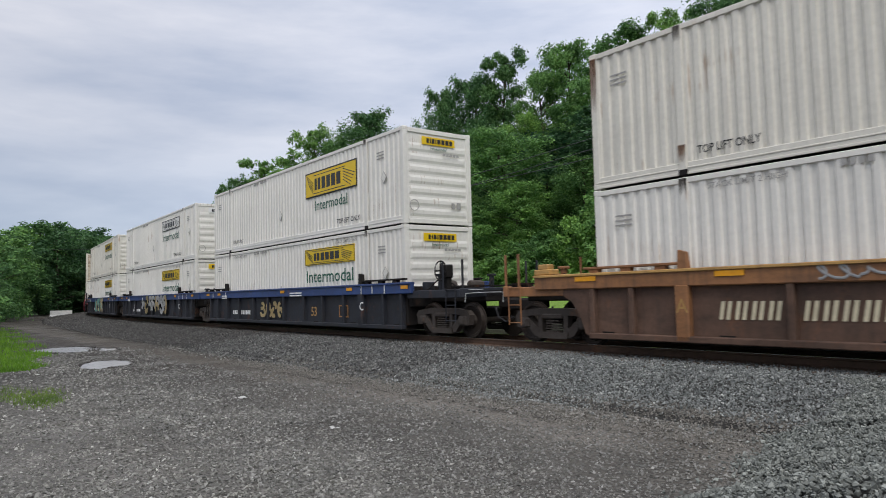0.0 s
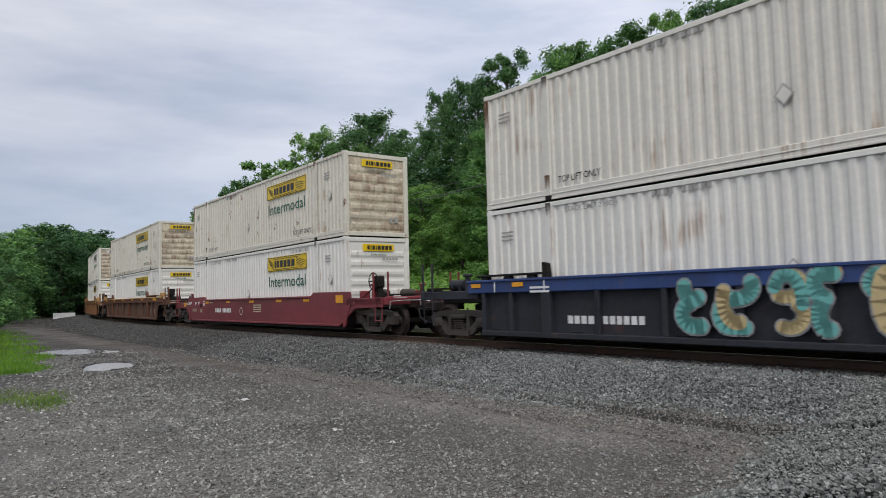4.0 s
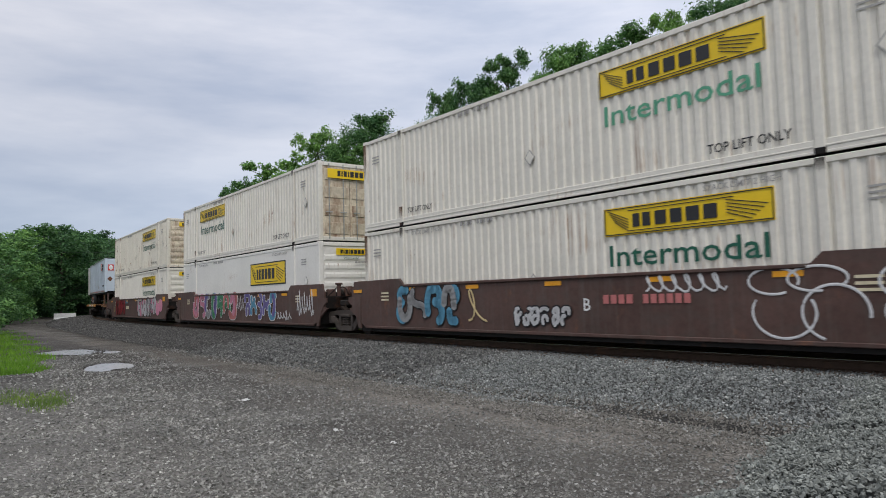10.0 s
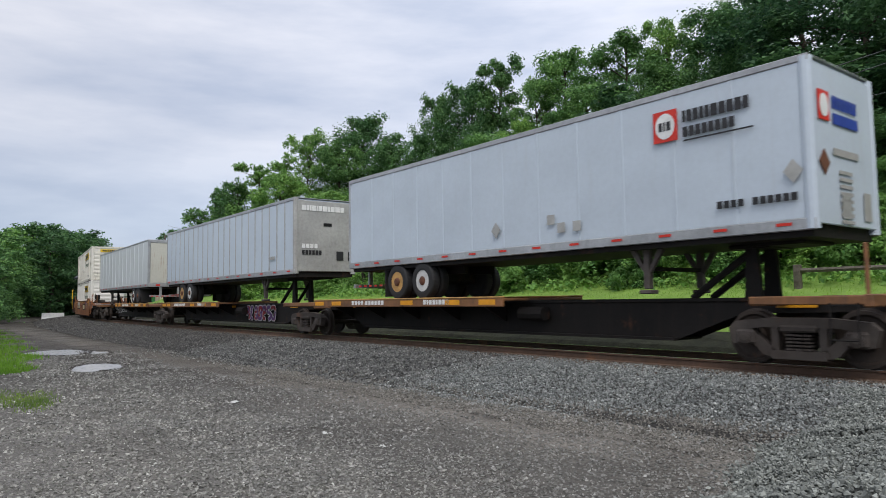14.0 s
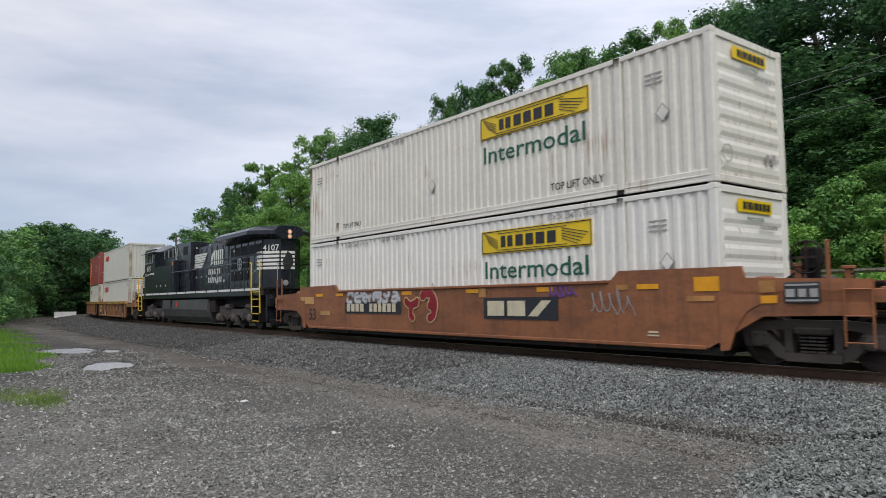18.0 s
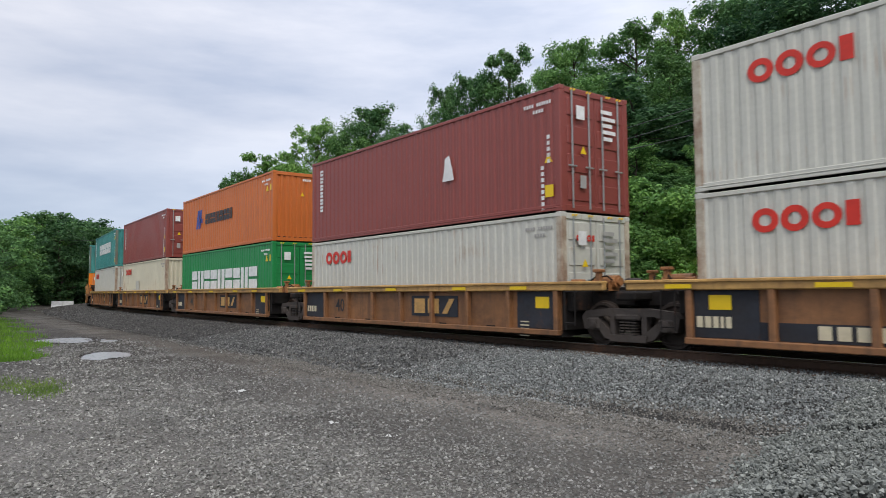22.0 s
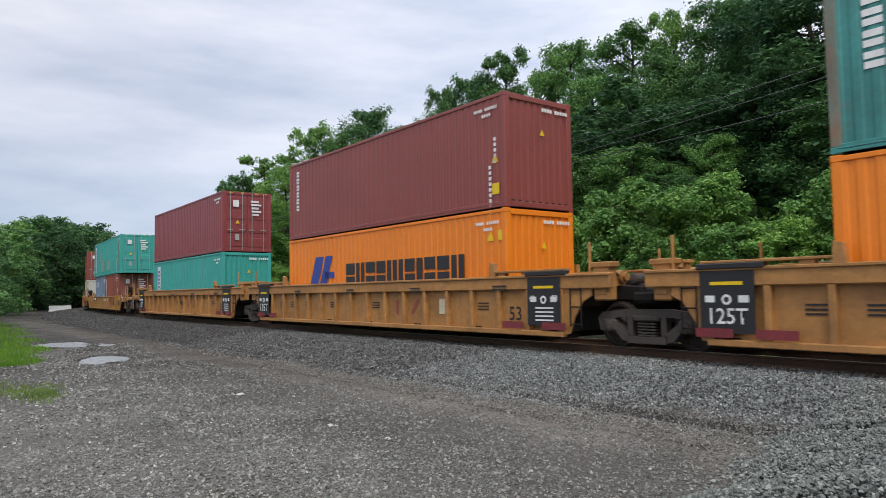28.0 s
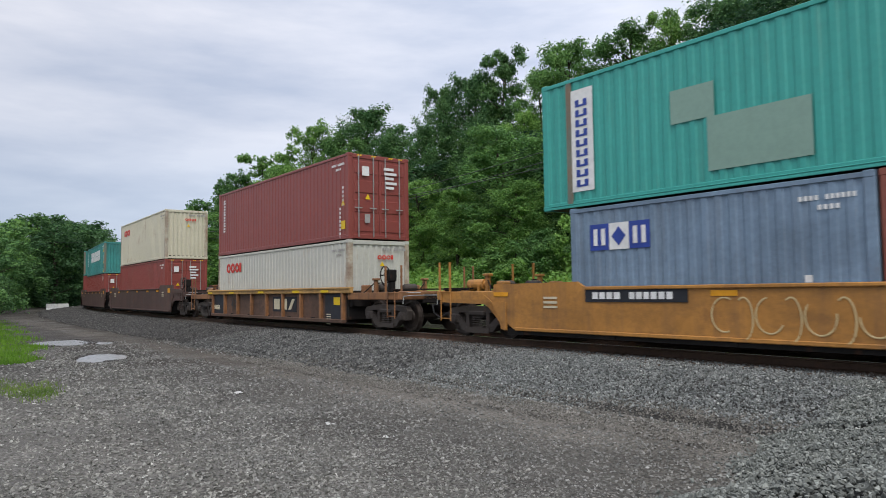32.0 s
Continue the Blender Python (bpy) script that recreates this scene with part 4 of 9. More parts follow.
def tree_form(seed, height, spread_, crown_low, leaf_mat, lobes, per, size, lean=0.0, open_=1.0):
    """Trunk with its limbs, and a crown of leafy lobes, of one tree; its foot is the origin. open_ over 1: smaller lobes with gaps."""
    rng = np.random.default_rng(seed)
    tree = new("tree")
    trunk = Shape()
    bend = [(lean * k / 6 + rng.normal(0, 0.012) * height, rng.normal(0, 0.012) * height, height * 0.9 * k / 6 - (0.6 if k == 0 else 0)) for k in range(7)]
    trunk.tube(bend, height * 0.016 + 0.03, 8, 0.03)
    cs, rs = [], []
    for k in range(lobes):
        f = (k + rng.uniform(0.2, 0.8)) / lobes
        r = spread_ * rng.uniform(0.34, 0.5) * (1.1 - 0.3 * f) / open_
        z0 = height * (crown_low + (0.97 - crown_low) * f) - r * 0.75 * f
        a = 2.4 * k + rng.uniform(-0.5, 0.5)
        reach = max(0.0, spread_ * math.sin(math.pi * (0.2 + 0.6 * f)) ** 0.6 - 0.55 * r) * rng.uniform(0.5, 1.15)
        b0 = Vector((lean * z0 / height, 0, max(0.1, z0 - 0.1 * height)))
        c = Vector((lean * z0 / height + math.cos(a) * reach, math.sin(a) * reach, z0))
        trunk.tube([b0, b0.lerp(c, 0.45) + Vector((0, 0, 0.015 * height)), b0.lerp(c, 0.8)], 0.005 * height + 0.012, 4, 0.01)
        for q in range(12):
            d = Vector((rng.normal(0, 1), rng.normal(0, 1), rng.normal(0.35, 0.8))).normalized()
            p = c + d * r * rng.uniform(0.35, 0.85)
            cs.append((p.x, p.y, max(0.12, p.z)))
            rs.append(r * rng.uniform(0.32, 0.58))
    for f in (0.25, 0.45, 0.62, 0.78, 0.9):
        z0 = height * (crown_low + (0.97 - crown_low) * f)
        r = spread_ * 0.5 * math.sin(math.pi * (0.2 + 0.66 * f)) / open_ ** 0.5
        for q in range(12):
            d = Vector((rng.normal(0, 1), rng.normal(0, 1), rng.normal(0.1, 0.7))).normalized() * r * rng.uniform(0.3, 1.1)
            cs.append((lean * z0 / height + d.x, d.y, max(0.12, min(height * 0.97, z0 + d.z))))
            rs.append(r * rng.uniform(0.25, 0.5))
    part("trunk", trunk.mesh("trunk", BARK), tree)
    v, f = leaves(rng, np.array(cs), np.array(rs), per, size)
    part("crown", big_mesh("crown", v, f, leaf_mat), tree)
    return tree


def scatter(forms, places, label, category, group):
    """Copies of the forms at rows of x, y, ground z, scale, width."""
    rng = random.Random(3)
    for k, (x, y, z, size, wide, which) in enumerate(places):
        src = forms[which]
        src.scale = (size * wide, size * wide, size)
        ob = copy_thing(src, pose(x, y, z, 0, 0, rng.uniform(0, 360)))
        tagged(ob, label[which % len(label)], category, group)


def drop_forms(forms):
    for src in forms:
        for o in (*src.children_recursive, src):
            bpy.data.objects.remove(o)


def woods():
    # forms: crown half width, lowest leaf, foliage, lobes, leaves to a clump, lean, openness
    kinds = ((1, 3.0, 0.16, LEAF_DARK, 19, 88, 0.0, 1.0), (2, 3.0, 0.14, LEAF_MID, 19, 88, 0.3, 1.0), (3, 3.2, 0.1, LEAF_LIGHT, 19, 88, 0.0, 1.0),
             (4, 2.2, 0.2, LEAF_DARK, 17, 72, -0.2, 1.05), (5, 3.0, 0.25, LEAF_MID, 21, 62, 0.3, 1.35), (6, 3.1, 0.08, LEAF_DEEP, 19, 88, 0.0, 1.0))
    spreads = [row[1] for row in kinds]
    forms = [tree_form(seed, 10, wide, low, mat_, n, per, 0.132, lean, gap) for seed, wide, low, mat_, n, per, lean, gap in kinds]
    coarse = [tree_form(seed + 40, 10, wide, 0.03, mat_, n, 36, 0.2, lean, gap) for seed, wide, low, mat_, n, per, lean, gap in kinds]
    # trees of the slope: s, lat, height of the top over the rails, half width of the crown, form
    far_end = ((-85.2, -14, 15.1, 3.3, 0), (-84.2, -12, 12.9, 2.0, 1), (-73.3, -16, 17.1, 3.1, 4), (-75.4, -14, 15.1, 2.5, 0), (-60.8, -17, 18.0, 2.8, 4),
               (-57, -13, 13.3, 2.4, 1), (-58.6, -22, 20.0, 3.9, 0), (-56, -18, 16.3, 2.6, 0), (-48.5, -19, 14.9, 2.4, 0), (-97, -11, 11.5, 3.2, 0), (-112, -10, 10, 3.2, 1))
    crest = ((-45.2, -22, 19.0, 2.0, 0), (-42.1, -23, 19.5, 2.5, 0), (-39.5, -24, 21.0, 1.9, 3), (-43.3, -19, 14.6, 2.0, 0), (-33.1, -20, 13.8, 1.6, 2), (-33.0, -24, 19.5, 2.5, 1),
             (-33.2, -22, 17.2, 1.7, 1), (-28.3, -25.2, 19.3, 2.9, 1), (-26.7, -20, 14.7, 2.3, 1), (-25.9, -27, 20.1, 2.0, 4), (-22.5, -21, 14.7, 2.2, 0), (-22.1, -27, 19.7, 3.0, 0),
             (-19.0, -25, 18.6, 2.6, 0), (-18.4, -19, 12.3, 2.1, 5), (-37.5, -20, 13.4, 1.9, 0))
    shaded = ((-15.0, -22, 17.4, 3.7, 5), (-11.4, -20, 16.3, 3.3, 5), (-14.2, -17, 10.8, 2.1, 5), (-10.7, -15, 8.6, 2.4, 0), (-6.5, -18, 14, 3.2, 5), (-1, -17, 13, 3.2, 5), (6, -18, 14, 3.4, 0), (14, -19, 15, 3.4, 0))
    # the row at the foot of the slope
    front = ((-26.4, -11.6, 9.9, 2.5, 2), (-24, -10.6, 6.6, 1.7, 2), (-28.9, -11, 7.0, 1.5, 1), (-54.9, -10, 9.3, 2.6, 2), (-33.3, -11.4, 8.2, 1.7, 1), (-37.5, -10.4, 7.2, 1.8, 1), (-45.4, -12, 9.8, 2.4, 1),
             (-66, -11, 10, 2.7, 1), (-80, -10, 9.5, 2.6, 1), (-19.8, -13.7, 8.1, 1.8, 1), (-15.9, -14.2, 7.8, 1.3, 2), (-17.3, -13, 6.3, 1.7, 0), (-22.0, -13.2, 8.0, 1.7, 0), (-8, -13, 5.9, 2.0, 1), (-3, -12.5, 6.5, 2.2, 1))
    rows = []
    for s, lat, top, reach, which in far_end + crest + shaded + front:
        x, y, z, _ = along(s, lat)
        foot = float(ground_z([x], [y])[0]) - 0.1
        size = (top + float(z) - foot) / 9.9
        rows.append((float(x), float(y), foot, size, 1.22 * reach / (spreads[which] * size), which))
    words = ("tall dark green broadleaf tree on the wooded slope", "mid-green leafy tree on the slope", "light green spreading tree at the foot of the slope",
             "slender dark tree standing above its neighbours", "airy open-crowned tree on the slope", "very dark dense tree on the slope")
    fine = [row for row, src in zip(rows, far_end + crest + shaded + front) if src[0] > -62]
    scatter(forms, fine, words, "tree", "trees on the slope")
    # the wood behind them, lower than the crest
    backs = []
    for k, s in enumerate(np.arange(-82, 20, 5.0).tolist()):
        for lat, less in ((-31 - k % 3, 1.5), (-17 - k % 2, 7.0)):
            top = float(np.interp(s, (-85, -74, -60, -46, -40, -36.5, -33, -27, -18, 20), (14, 15.5, 17.5, 18, 17.5, 14.5, 17.5, 19, 18.5, 19))) - less - 0.6 * (k % 2)
            x, y, z, _ = along(s, lat)
            foot = float(ground_z([x], [y])[0]) - 0.1
            size = max(2.0, top + float(z) - foot) / 9.9
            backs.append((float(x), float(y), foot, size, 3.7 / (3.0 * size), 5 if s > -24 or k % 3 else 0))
    scatter(coarse, [row for row in rows if row not in fine] + backs, words, "tree", "trees on the slope")
    # trees beyond the end of the yard: x, y, height, form
    nearer = ((-53.6, 85.4, 10.0, 0), (-49.7, 77.4, 9.3, 1), (-46.8, 69.8, 8.8, 0), (-41.8, 66.0, 7.1, 1), (-37.2, 55.2, 5.8, 0), (-42.8, 61.6, 7.4, 0), (-58.8, 92.9, 11.6, 1), (-56.1, 82.8, 10.9, 0), (-33.0, 49.5, 4.0, 0), (-29.5, 41.5, 3.4, 1))
    beyond = ((-56.5, 96.7, 12.7, 0), (-52.8, 94.9, 11.4, 5), (-55.0, 104.4, 12.7, 5), (-68.1, 133.6, 15.4, 0), (-70.8, 143.5, 14.4, 0), (-53.8, 89.3, 7.8, 5), (-55.6, 97.5, 9.1, 5), (-55.0, 102.1, 10.3, 5), (-62.1, 102.7, 13.1, 0),
              (-62.4, 114.1, 14.2, 0), (-58.5, 112.5, 13.0, 5), (-64.0, 124.0, 14.0, 5))
    rows = []
    for x, y, top, which in nearer + beyond:
        foot = float(ground_z([x], [y])[0]) - 0.1
        rows.append((x, y, foot, (top - foot) / 9.9, 1.3, which))
    words = tuple(w.replace("on the wooded slope", "at the end of the yard").replace("on the slope", "at the end of the yard").replace("at the foot of the slope", "by the yard") for w in words)
    scatter(coarse, rows, words, "tree", "trees at the end of the yard")
    drop_forms(forms)
    drop_forms(coarse)
    # brush at the foot of the slope: s, lat, top, half width
    rng = np.random.default_rng(8)
    bushes = [tree_form(21, 3, 1.9, 0.03, LEAF_LIGHT, 12, 48, 0.12), tree_form(22, 3, 1.8, 0.03, LEAF_MID, 12, 48, 0.12), tree_form(23, 3, 2.0, 0.03, LEAF_LIGHT, 12, 48, 0.13, 0.0, 1.15)]
    rows = []
    for s, lat, top, reach in ((-16.6, -10.1, 5.4, 2.5), (-13.7, -10.6, 5.4, 2.0), (-9.2, -10, 4.8, 1.6), (-10.4, -9.2, 3.4, 1.3), (-18.5, -9.6, 4.6, 1.6), (-7.8, -9.7, 4.1, 1.4), (-21, -9.2, 3.8, 1.6), (-12, -8.8, 3.3, 1.5), (-15, -8.8, 3.4, 1.5), (-4.5, -9.5, 3.8, 1.5)):
        x, y, z, _ = along(s, lat)
        foot = float(ground_z([x], [y])[0]) - 0.1
        size = (top + float(z) - foot) / 2.95
        rows.append((float(x), float(y), foot, size, reach / (1.9 * size), int(rng.integers(0, 3))))
    for k in range(26):
        s, lat = rng.uniform(-75, 8), rng.uniform(-12, -7.4)
        x, y, z, _ = along(s, lat)
        rows.append((float(x), float(y), float(ground_z([x], [y])[0]) - 0.15, rng.uniform(0.35, 0.75), 1.3, int(rng.integers(0, 3))))
    for x, y, k in ((-15.6, 19.6, 0.4), (-16.6, 20.8, 0.5), (-16.9, 22.5, 0.5), (-19, 26, 0.7), (-22, 31, 0.8), (-24.5, 34, 0.9), (-27.5, 40, 1.0), (-14.8, 18.2, 0.28)):
        rows.append((x, y, float(ground_z([x], [y])[0]) - 0.1, k, 1.2, 1))
    scatter(bushes, rows, ("bright green leafy bush by the track", "tangled mid-green bush on the slope", "light green bush with drooping leaves"), "bush", "bushes round the yard")
    drop_forms(bushes)
    # an overhanging bough at the edge of the yard
    bough = tree_form(31, 7, 3.0, 0.3, LEAF_DARK, 12, 60, 0.13)
    bough.matrix_basis = pose(-11.9, 11.0, -0.6)
    tagged(bough, "dark leafy tree overhanging the yard", "tree")
    grass()


def blades(name, x, y, tall, label, category, mat_=None):
    rng = np.random.default_rng(len(x) + 1)
    n = len(x)
    z = ground_z(x, y)
    a = rng.uniform(0, 6.28, n)
    hgt = tall * rng.uniform(0.5, 1.3, n)
    w = 0.006 + 0.05 * hgt
    lean_x, lean_y = rng.normal(0, 0.45, n) * hgt, rng.normal(0, 0.45, n) * hgt
    p0 = np.stack([x - w * np.cos(a), y - w * np.sin(a), z - 0.02], 1)
    p1 = np.stack([x + w * np.cos(a), y + w * np.sin(a), z - 0.02], 1)
    p2 = np.stack([x + lean_x, y + lean_y, z + hgt], 1)
    v = np.stack([p0, p1, p2], 1).reshape(-1, 3)
    tagged(new(name, big_mesh(name, v, np.arange(3 * n).reshape(-1, 3), mat_ or GRASS)), label, category, kind="stuff")


def grass():
    rng = np.random.default_rng(4)
    # lush strip along the yard's edge, and a thin patch nearer by
    d, q = 17.3 + 30 * rng.uniform(0, 1, 22000) ** 1.4, rng.uniform(0, 1, 22000)
    ratio = 0.585 + 0.0024 * np.clip(d - 22, 0, 99) + 0.04 * np.clip(19 - d, 0, 9) + 0.02 * np.sin(d * 1.3) + rng.normal(0, 0.008, len(d)) + 0.26 * q ** 1.3
    x, y = [-ratio * d], [d]
    blades("grass_strip", x[0], y[0], 0.15, "lush bright green grass along the yard's edge", "grass")
    n = 5200
    d, q = rng.uniform(10.6, 15.2, n), rng.exponential(0.14, n)
    fade = np.abs(d - 12.8 + 0.5 * np.sin(q * 30)) < 1.1 * rng.uniform(0.3, 1.25, n)
    d, q = d[fade], q[fade]
    x, y = [-(0.72 - 0.165 * np.clip(1 - q * 3, -1, 1)) * d + rng.normal(0, 0.12, len(d))], [d]
    blades("grass_patch", np.concatenate(x), np.concatenate(y), 0.07, "patchy short yellow-green grass on the gravel", "grass", DRY_GRASS)
    s, lat = rng.uniform(-45, 4, 26000), rng.uniform(-9.5, -4.2, 26000)
    x, y, _, _ = along(s, lat)
    blades("verge_grass", x, y, 0.12, "mown bright green grass behind the track", "grass")
    s, lat = rng.uniform(-60, 6, 16000), rng.uniform(-16, -7.5, 16000)
    x, y, _, _ = along(s, lat)
    v, f = leaves(rng, np.stack([x, y, ground_z(x, y) + 0.15], 1), np.full(len(x), 0.35), 3, 0.16)
    tagged(new("undergrowth", big_mesh("undergrowth", v, f, LEAF_LIGHT)), "low tangled green undergrowth on the slope", "undergrowth", kind="stuff")
    # understorey leaves, their colour darkened to give the shade between the trees
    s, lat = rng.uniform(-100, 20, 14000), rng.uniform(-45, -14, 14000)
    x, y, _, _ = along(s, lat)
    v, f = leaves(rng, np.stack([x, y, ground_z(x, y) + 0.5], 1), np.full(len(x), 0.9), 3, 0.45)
    tagged(new("forest_floor", big_mesh("forest_floor", v, f, LEAF_SHADE)), "leafy understorey between the trees, shade put into its colour", "undergrowth", kind="stuff")


woods()


# ---- small things of the yard ----
def puddle(cx, cy, rx, ry, turn, seed):
    k = 40
    a = np.linspace(0, 2 * math.pi, k, endpoint=False)
    r = 1 + 0.16 * np.sin(2 * a + seed) + 0.10 * np.sin(3 * a + 2 * seed) + 0.06 * np.sin(7 * a)
    x, y = rx * r * np.cos(a), ry * r * np.sin(a)
    ca, sa = math.cos(turn), math.sin(turn)
    x, y = cx + x * ca - y * sa, cy + x * sa + y * ca
    z = float(ground_z([cx], [cy])[0]) + 0.022
    sheet = Shape().add([(cx, cy, z)] + [(px, py, z) for px, py in zip(x, y)], [(0, 1 + i, 1 + (i + 1) % k) for i in range(k)])
    tagged(new("puddle", sheet.mesh("puddle", WATER)), "shallow muddy puddle reflecting the grey sky", "puddle", "puddles in the yard", "structure")
    rng = np.random.default_rng(int(seed * 10))
    n = 900
    b, q = rng.uniform(0, 6.28, n), 0.98 + 0.35 * rng.uniform(0, 1, n) ** 1.6
    rr = 1 + 0.16 * np.sin(2 * b + seed) + 0.10 * np.sin(3 * b + 2 * seed)
    px, py = rx * rr * q * np.cos(b), ry * rr * q * np.sin(b)
    px, py = cx + px * ca - py * sa, cy + px * sa + py * ca
    rocks("puddle_rim", WET_MUD, px, py, np.full(n, z - 0.01), rng.uniform(0.015, 0.05, n), "wet mud and pebbles round the puddle", "gravel")


def litter(x, y, seed, size, label):
    rng = np.random.default_rng(seed)
    z = float(ground_z([x], [y])[0])
    s = Shape()
    for k in range(4):
        a = rng.uniform(0, 6.28)
        px, py = x + rng.normal(0, size * 0.4), y + rng.normal(0, size * 0.3)
        c, d = math.cos(a) * size * 0.5, math.sin(a) * size * 0.5
        hgt = rng.uniform(0.012, 0.03)
        s.add([(px - c, py - d, z + 0.005), (px + d * 0.6, py - c * 0.6, z + 0.015), (px + c, py + d, z + hgt), (px - d * 0.6, py + c * 0.6, z + hgt * 0.6),
               (px, py, z + hgt + 0.012)], [(0, 1, 4), (1, 2, 4), (2, 3, 4), (3, 0, 4), (3, 2, 1, 0)])
    tagged(new("litter", s.mesh("litter", PAPER)), label, "litter", "litter on the gravel")


def yard():
    for px, py, rx, ry, seed in PUDDLES:
        puddle(px, py, rx, ry, TURN, seed)
    litter(-3.45, 11.86, 1, 0.13, "crumpled white paper lying on the gravel")
    litter(-1.42, 9.02, 2, 0.09, "small scrap of white paper on the gravel")
    litter(-0.62, 8.35, 3, 0.05, "tiny white scrap on the gravel")
    # low white barrier at the end of the yard
    x, y = -47.4, 85.7
    z = float(ground_z([x], [y])[0])
    wall = thing("barrier", "low white concrete barrier at the end of the yard", "barrier")
    wall.matrix_basis = pose(x, y, z, 0, 0, 20)
    for k in range(2):
        part("barrier_block", kept("jersey", "barrier_block", CONCRETE, lambda: Shape().prism(((-0.3, 0), (0.3, 0), (0.3, 0.12), (0.14, 0.35), (0.11, 0.85), (-0.11, 0.85), (-0.14, 0.35), (-0.3, 0.12)), -0.6, 0.6)),
             wall, "", pose(-0.4 + 1.23 * k, 0, 0, 0, 0, 90))
    # wooden guard posts with a rail, and wires on poles behind the track
    fence = thing("guard_rail", "weathered wooden posts with a low rail behind the track", "fence")
    post = Shape().box(-0.09, 0.09, -0.09, 0.09, -0.3, 0.72, 0.02).mesh("post", WOOD_POST)
    ends = []
    for s in np.arange(-9, 3, 2.6):
        x, y, _, a = along(s, -7.2)
        z = float(ground_z([x], [y])[0])
        part("post", post, fence, "", pose(float(x), float(y), z, 0, 0, math.degrees(a)))
        ends.append((float(x), float(y), z + 0.55))
    part("rail_board", Shape().tube(ends, 0.07, 6).mesh("rail_board", WOOD_POST), fence)
    line = thing("power_line", "thin dark wires strung between poles along the slope", "power line")
    for dz, climb, dl in ((7.5, 0.071, -8.6), (7.13, 0.076, -8.7), (6.48, 0.033, -8.5)):
        pts = []
        for s in np.linspace(-90, 30, 41):
            x, y, z, _ = along(s, dl)
            pts.append((float(x), float(y), dz + climb * (s + 12) + 0.0011 * (s + 12) ** 2))
        part("wire", Shape().tube(pts, 0.015, 4).mesh("wire", STEEL_DARK), line)
    for s in (-90, 30):
        x, y, _, _ = along(s, -8.2)
        z = float(ground_z([x], [y])[0])
        part("pole", Shape().tube([(x, y, z - 1), (x, y, 9.4 if s < 0 else 12.6)], 0.16, 8, 0.11).mesh("pole", WOOD_POST), line)
    far = Shape()
    far.tube([(-75, 95, 8.6), (-45, 93, 7.9), (-12, 90, 9.6)], 0.02, 4)
    tagged(new("far_wire", far.mesh("far_wire", INK)), "single far wire crossing over the line", "wire")
    # wooded hill far away
    n = 90
    ridge = Shape()
    xs = np.linspace(-900, 700, n)
    tops = 80 + 16 * np.sin(xs * 0.004 + 1.2) + 5 * np.sin(xs * 0.021) + 2.0 * np.sin(xs * 0.09) + 1.2 * np.sin(xs * 0.31)
    pts = [(x, 840 - 0.1 * x, -20) for x in xs] + [(x, 900 - 0.1 * x, float(hh)) for x, hh in zip(xs, tops)] + [(x, 1150 - 0.1 * x, -20) for x in xs]
    fs = [(k * n + i, k * n + i + 1, (k + 1) * n + i + 1, (k + 1) * n + i) for k in range(2) for i in range(n - 1)]
    tagged(new("far_hill", ridge.add(pts, fs).mesh("far_hill", FAR_HILL)), "hazy blue-green wooded hill in the distance", "hill", kind="structure")


yard()


# ---- the train: x along the way of travel, -y towards the yard, z over the rails ----
ROLLING = []


def rolling(ob, place, span, up=0.0):
    """A thing that rides at that place of the train, over two bogies span metres apart."""
    ROLLING.append((ob, place, span, up))
    return ob


TEXTS = {}


def text_mesh(words, height, material, squeeze=1.0):
    key = (words, height, material.name, squeeze)
    if key not in TEXTS:
        cu = bpy.data.curves.new("lettering", "FONT")
        cu.body, cu.align_x, cu.align_y, cu.size, cu.resolution_u, cu.offset = words, "CENTER", "CENTER", height / 0.7, 2, 0.012 * height
        ob = bpy.data.objects.new("lettering", cu)
        scene.collection.objects.link(ob)
        me = bpy.data.meshes.new_from_object(ob.evaluated_get(bpy.context.evaluated_depsgraph_get()))
        bpy.data.objects.remove(ob)
        bpy.data.curves.remove(cu)
        me.name = "lettering"
        me.transform(Matrix.Diagonal((squeeze, 1, 1, 1)))
        me.materials.clear()
        me.materials.append(material)
        TEXTS[key] = me
    return TEXTS[key]


NEAR = Matrix.Rotation(math.pi / 2, 4, "X")
FRONT = Matrix.Rotation(math.pi / 2, 4, "Z") @ NEAR


def letter(parent, words, x, y, z, height, material, squeeze=1.0, front=False, name="lettering"):
    return part(name, text_mesh(words, height, material, squeeze), parent, "", Matrix.Translation((x, y, z)) @ (FRONT if front else NEAR))


def flat(shape_rows, material, name="marking", thick=0.006):
    """Thin plates in one mesh: rows are outlines in x and z, at y = 0 facing the yard."""
    s = Shape()
    for row in shape_rows:
        s.prism(row, -thick, 0.0)
    return s.mesh(name, material)


def rect(x0, x1, z0, z1):
    return ((x0, z0), (x1, z0), (x1, z1), (x0, z1))


def ring(cx, cz, r_out, r_in, a0=0.0, a1=360.0, squash=1.0):
    n = 18
    quads = []
    for k in range(n):
        a, b = radians(a0 + (a1 - a0) * k / n), radians(a0 + (a1 - a0) * (k + 1) / n)
        quads.append(((cx + r_in * squash * math.cos(a), cz + r_in * math.sin(a)), (cx + r_out * squash * math.cos(a), cz + r_out * math.sin(a)),
                      (cx + r_out * squash * math.cos(b), cz + r_out * math.sin(b)), (cx + r_in * squash * math.cos(b), cz + r_in * math.sin(b))))
    return quads


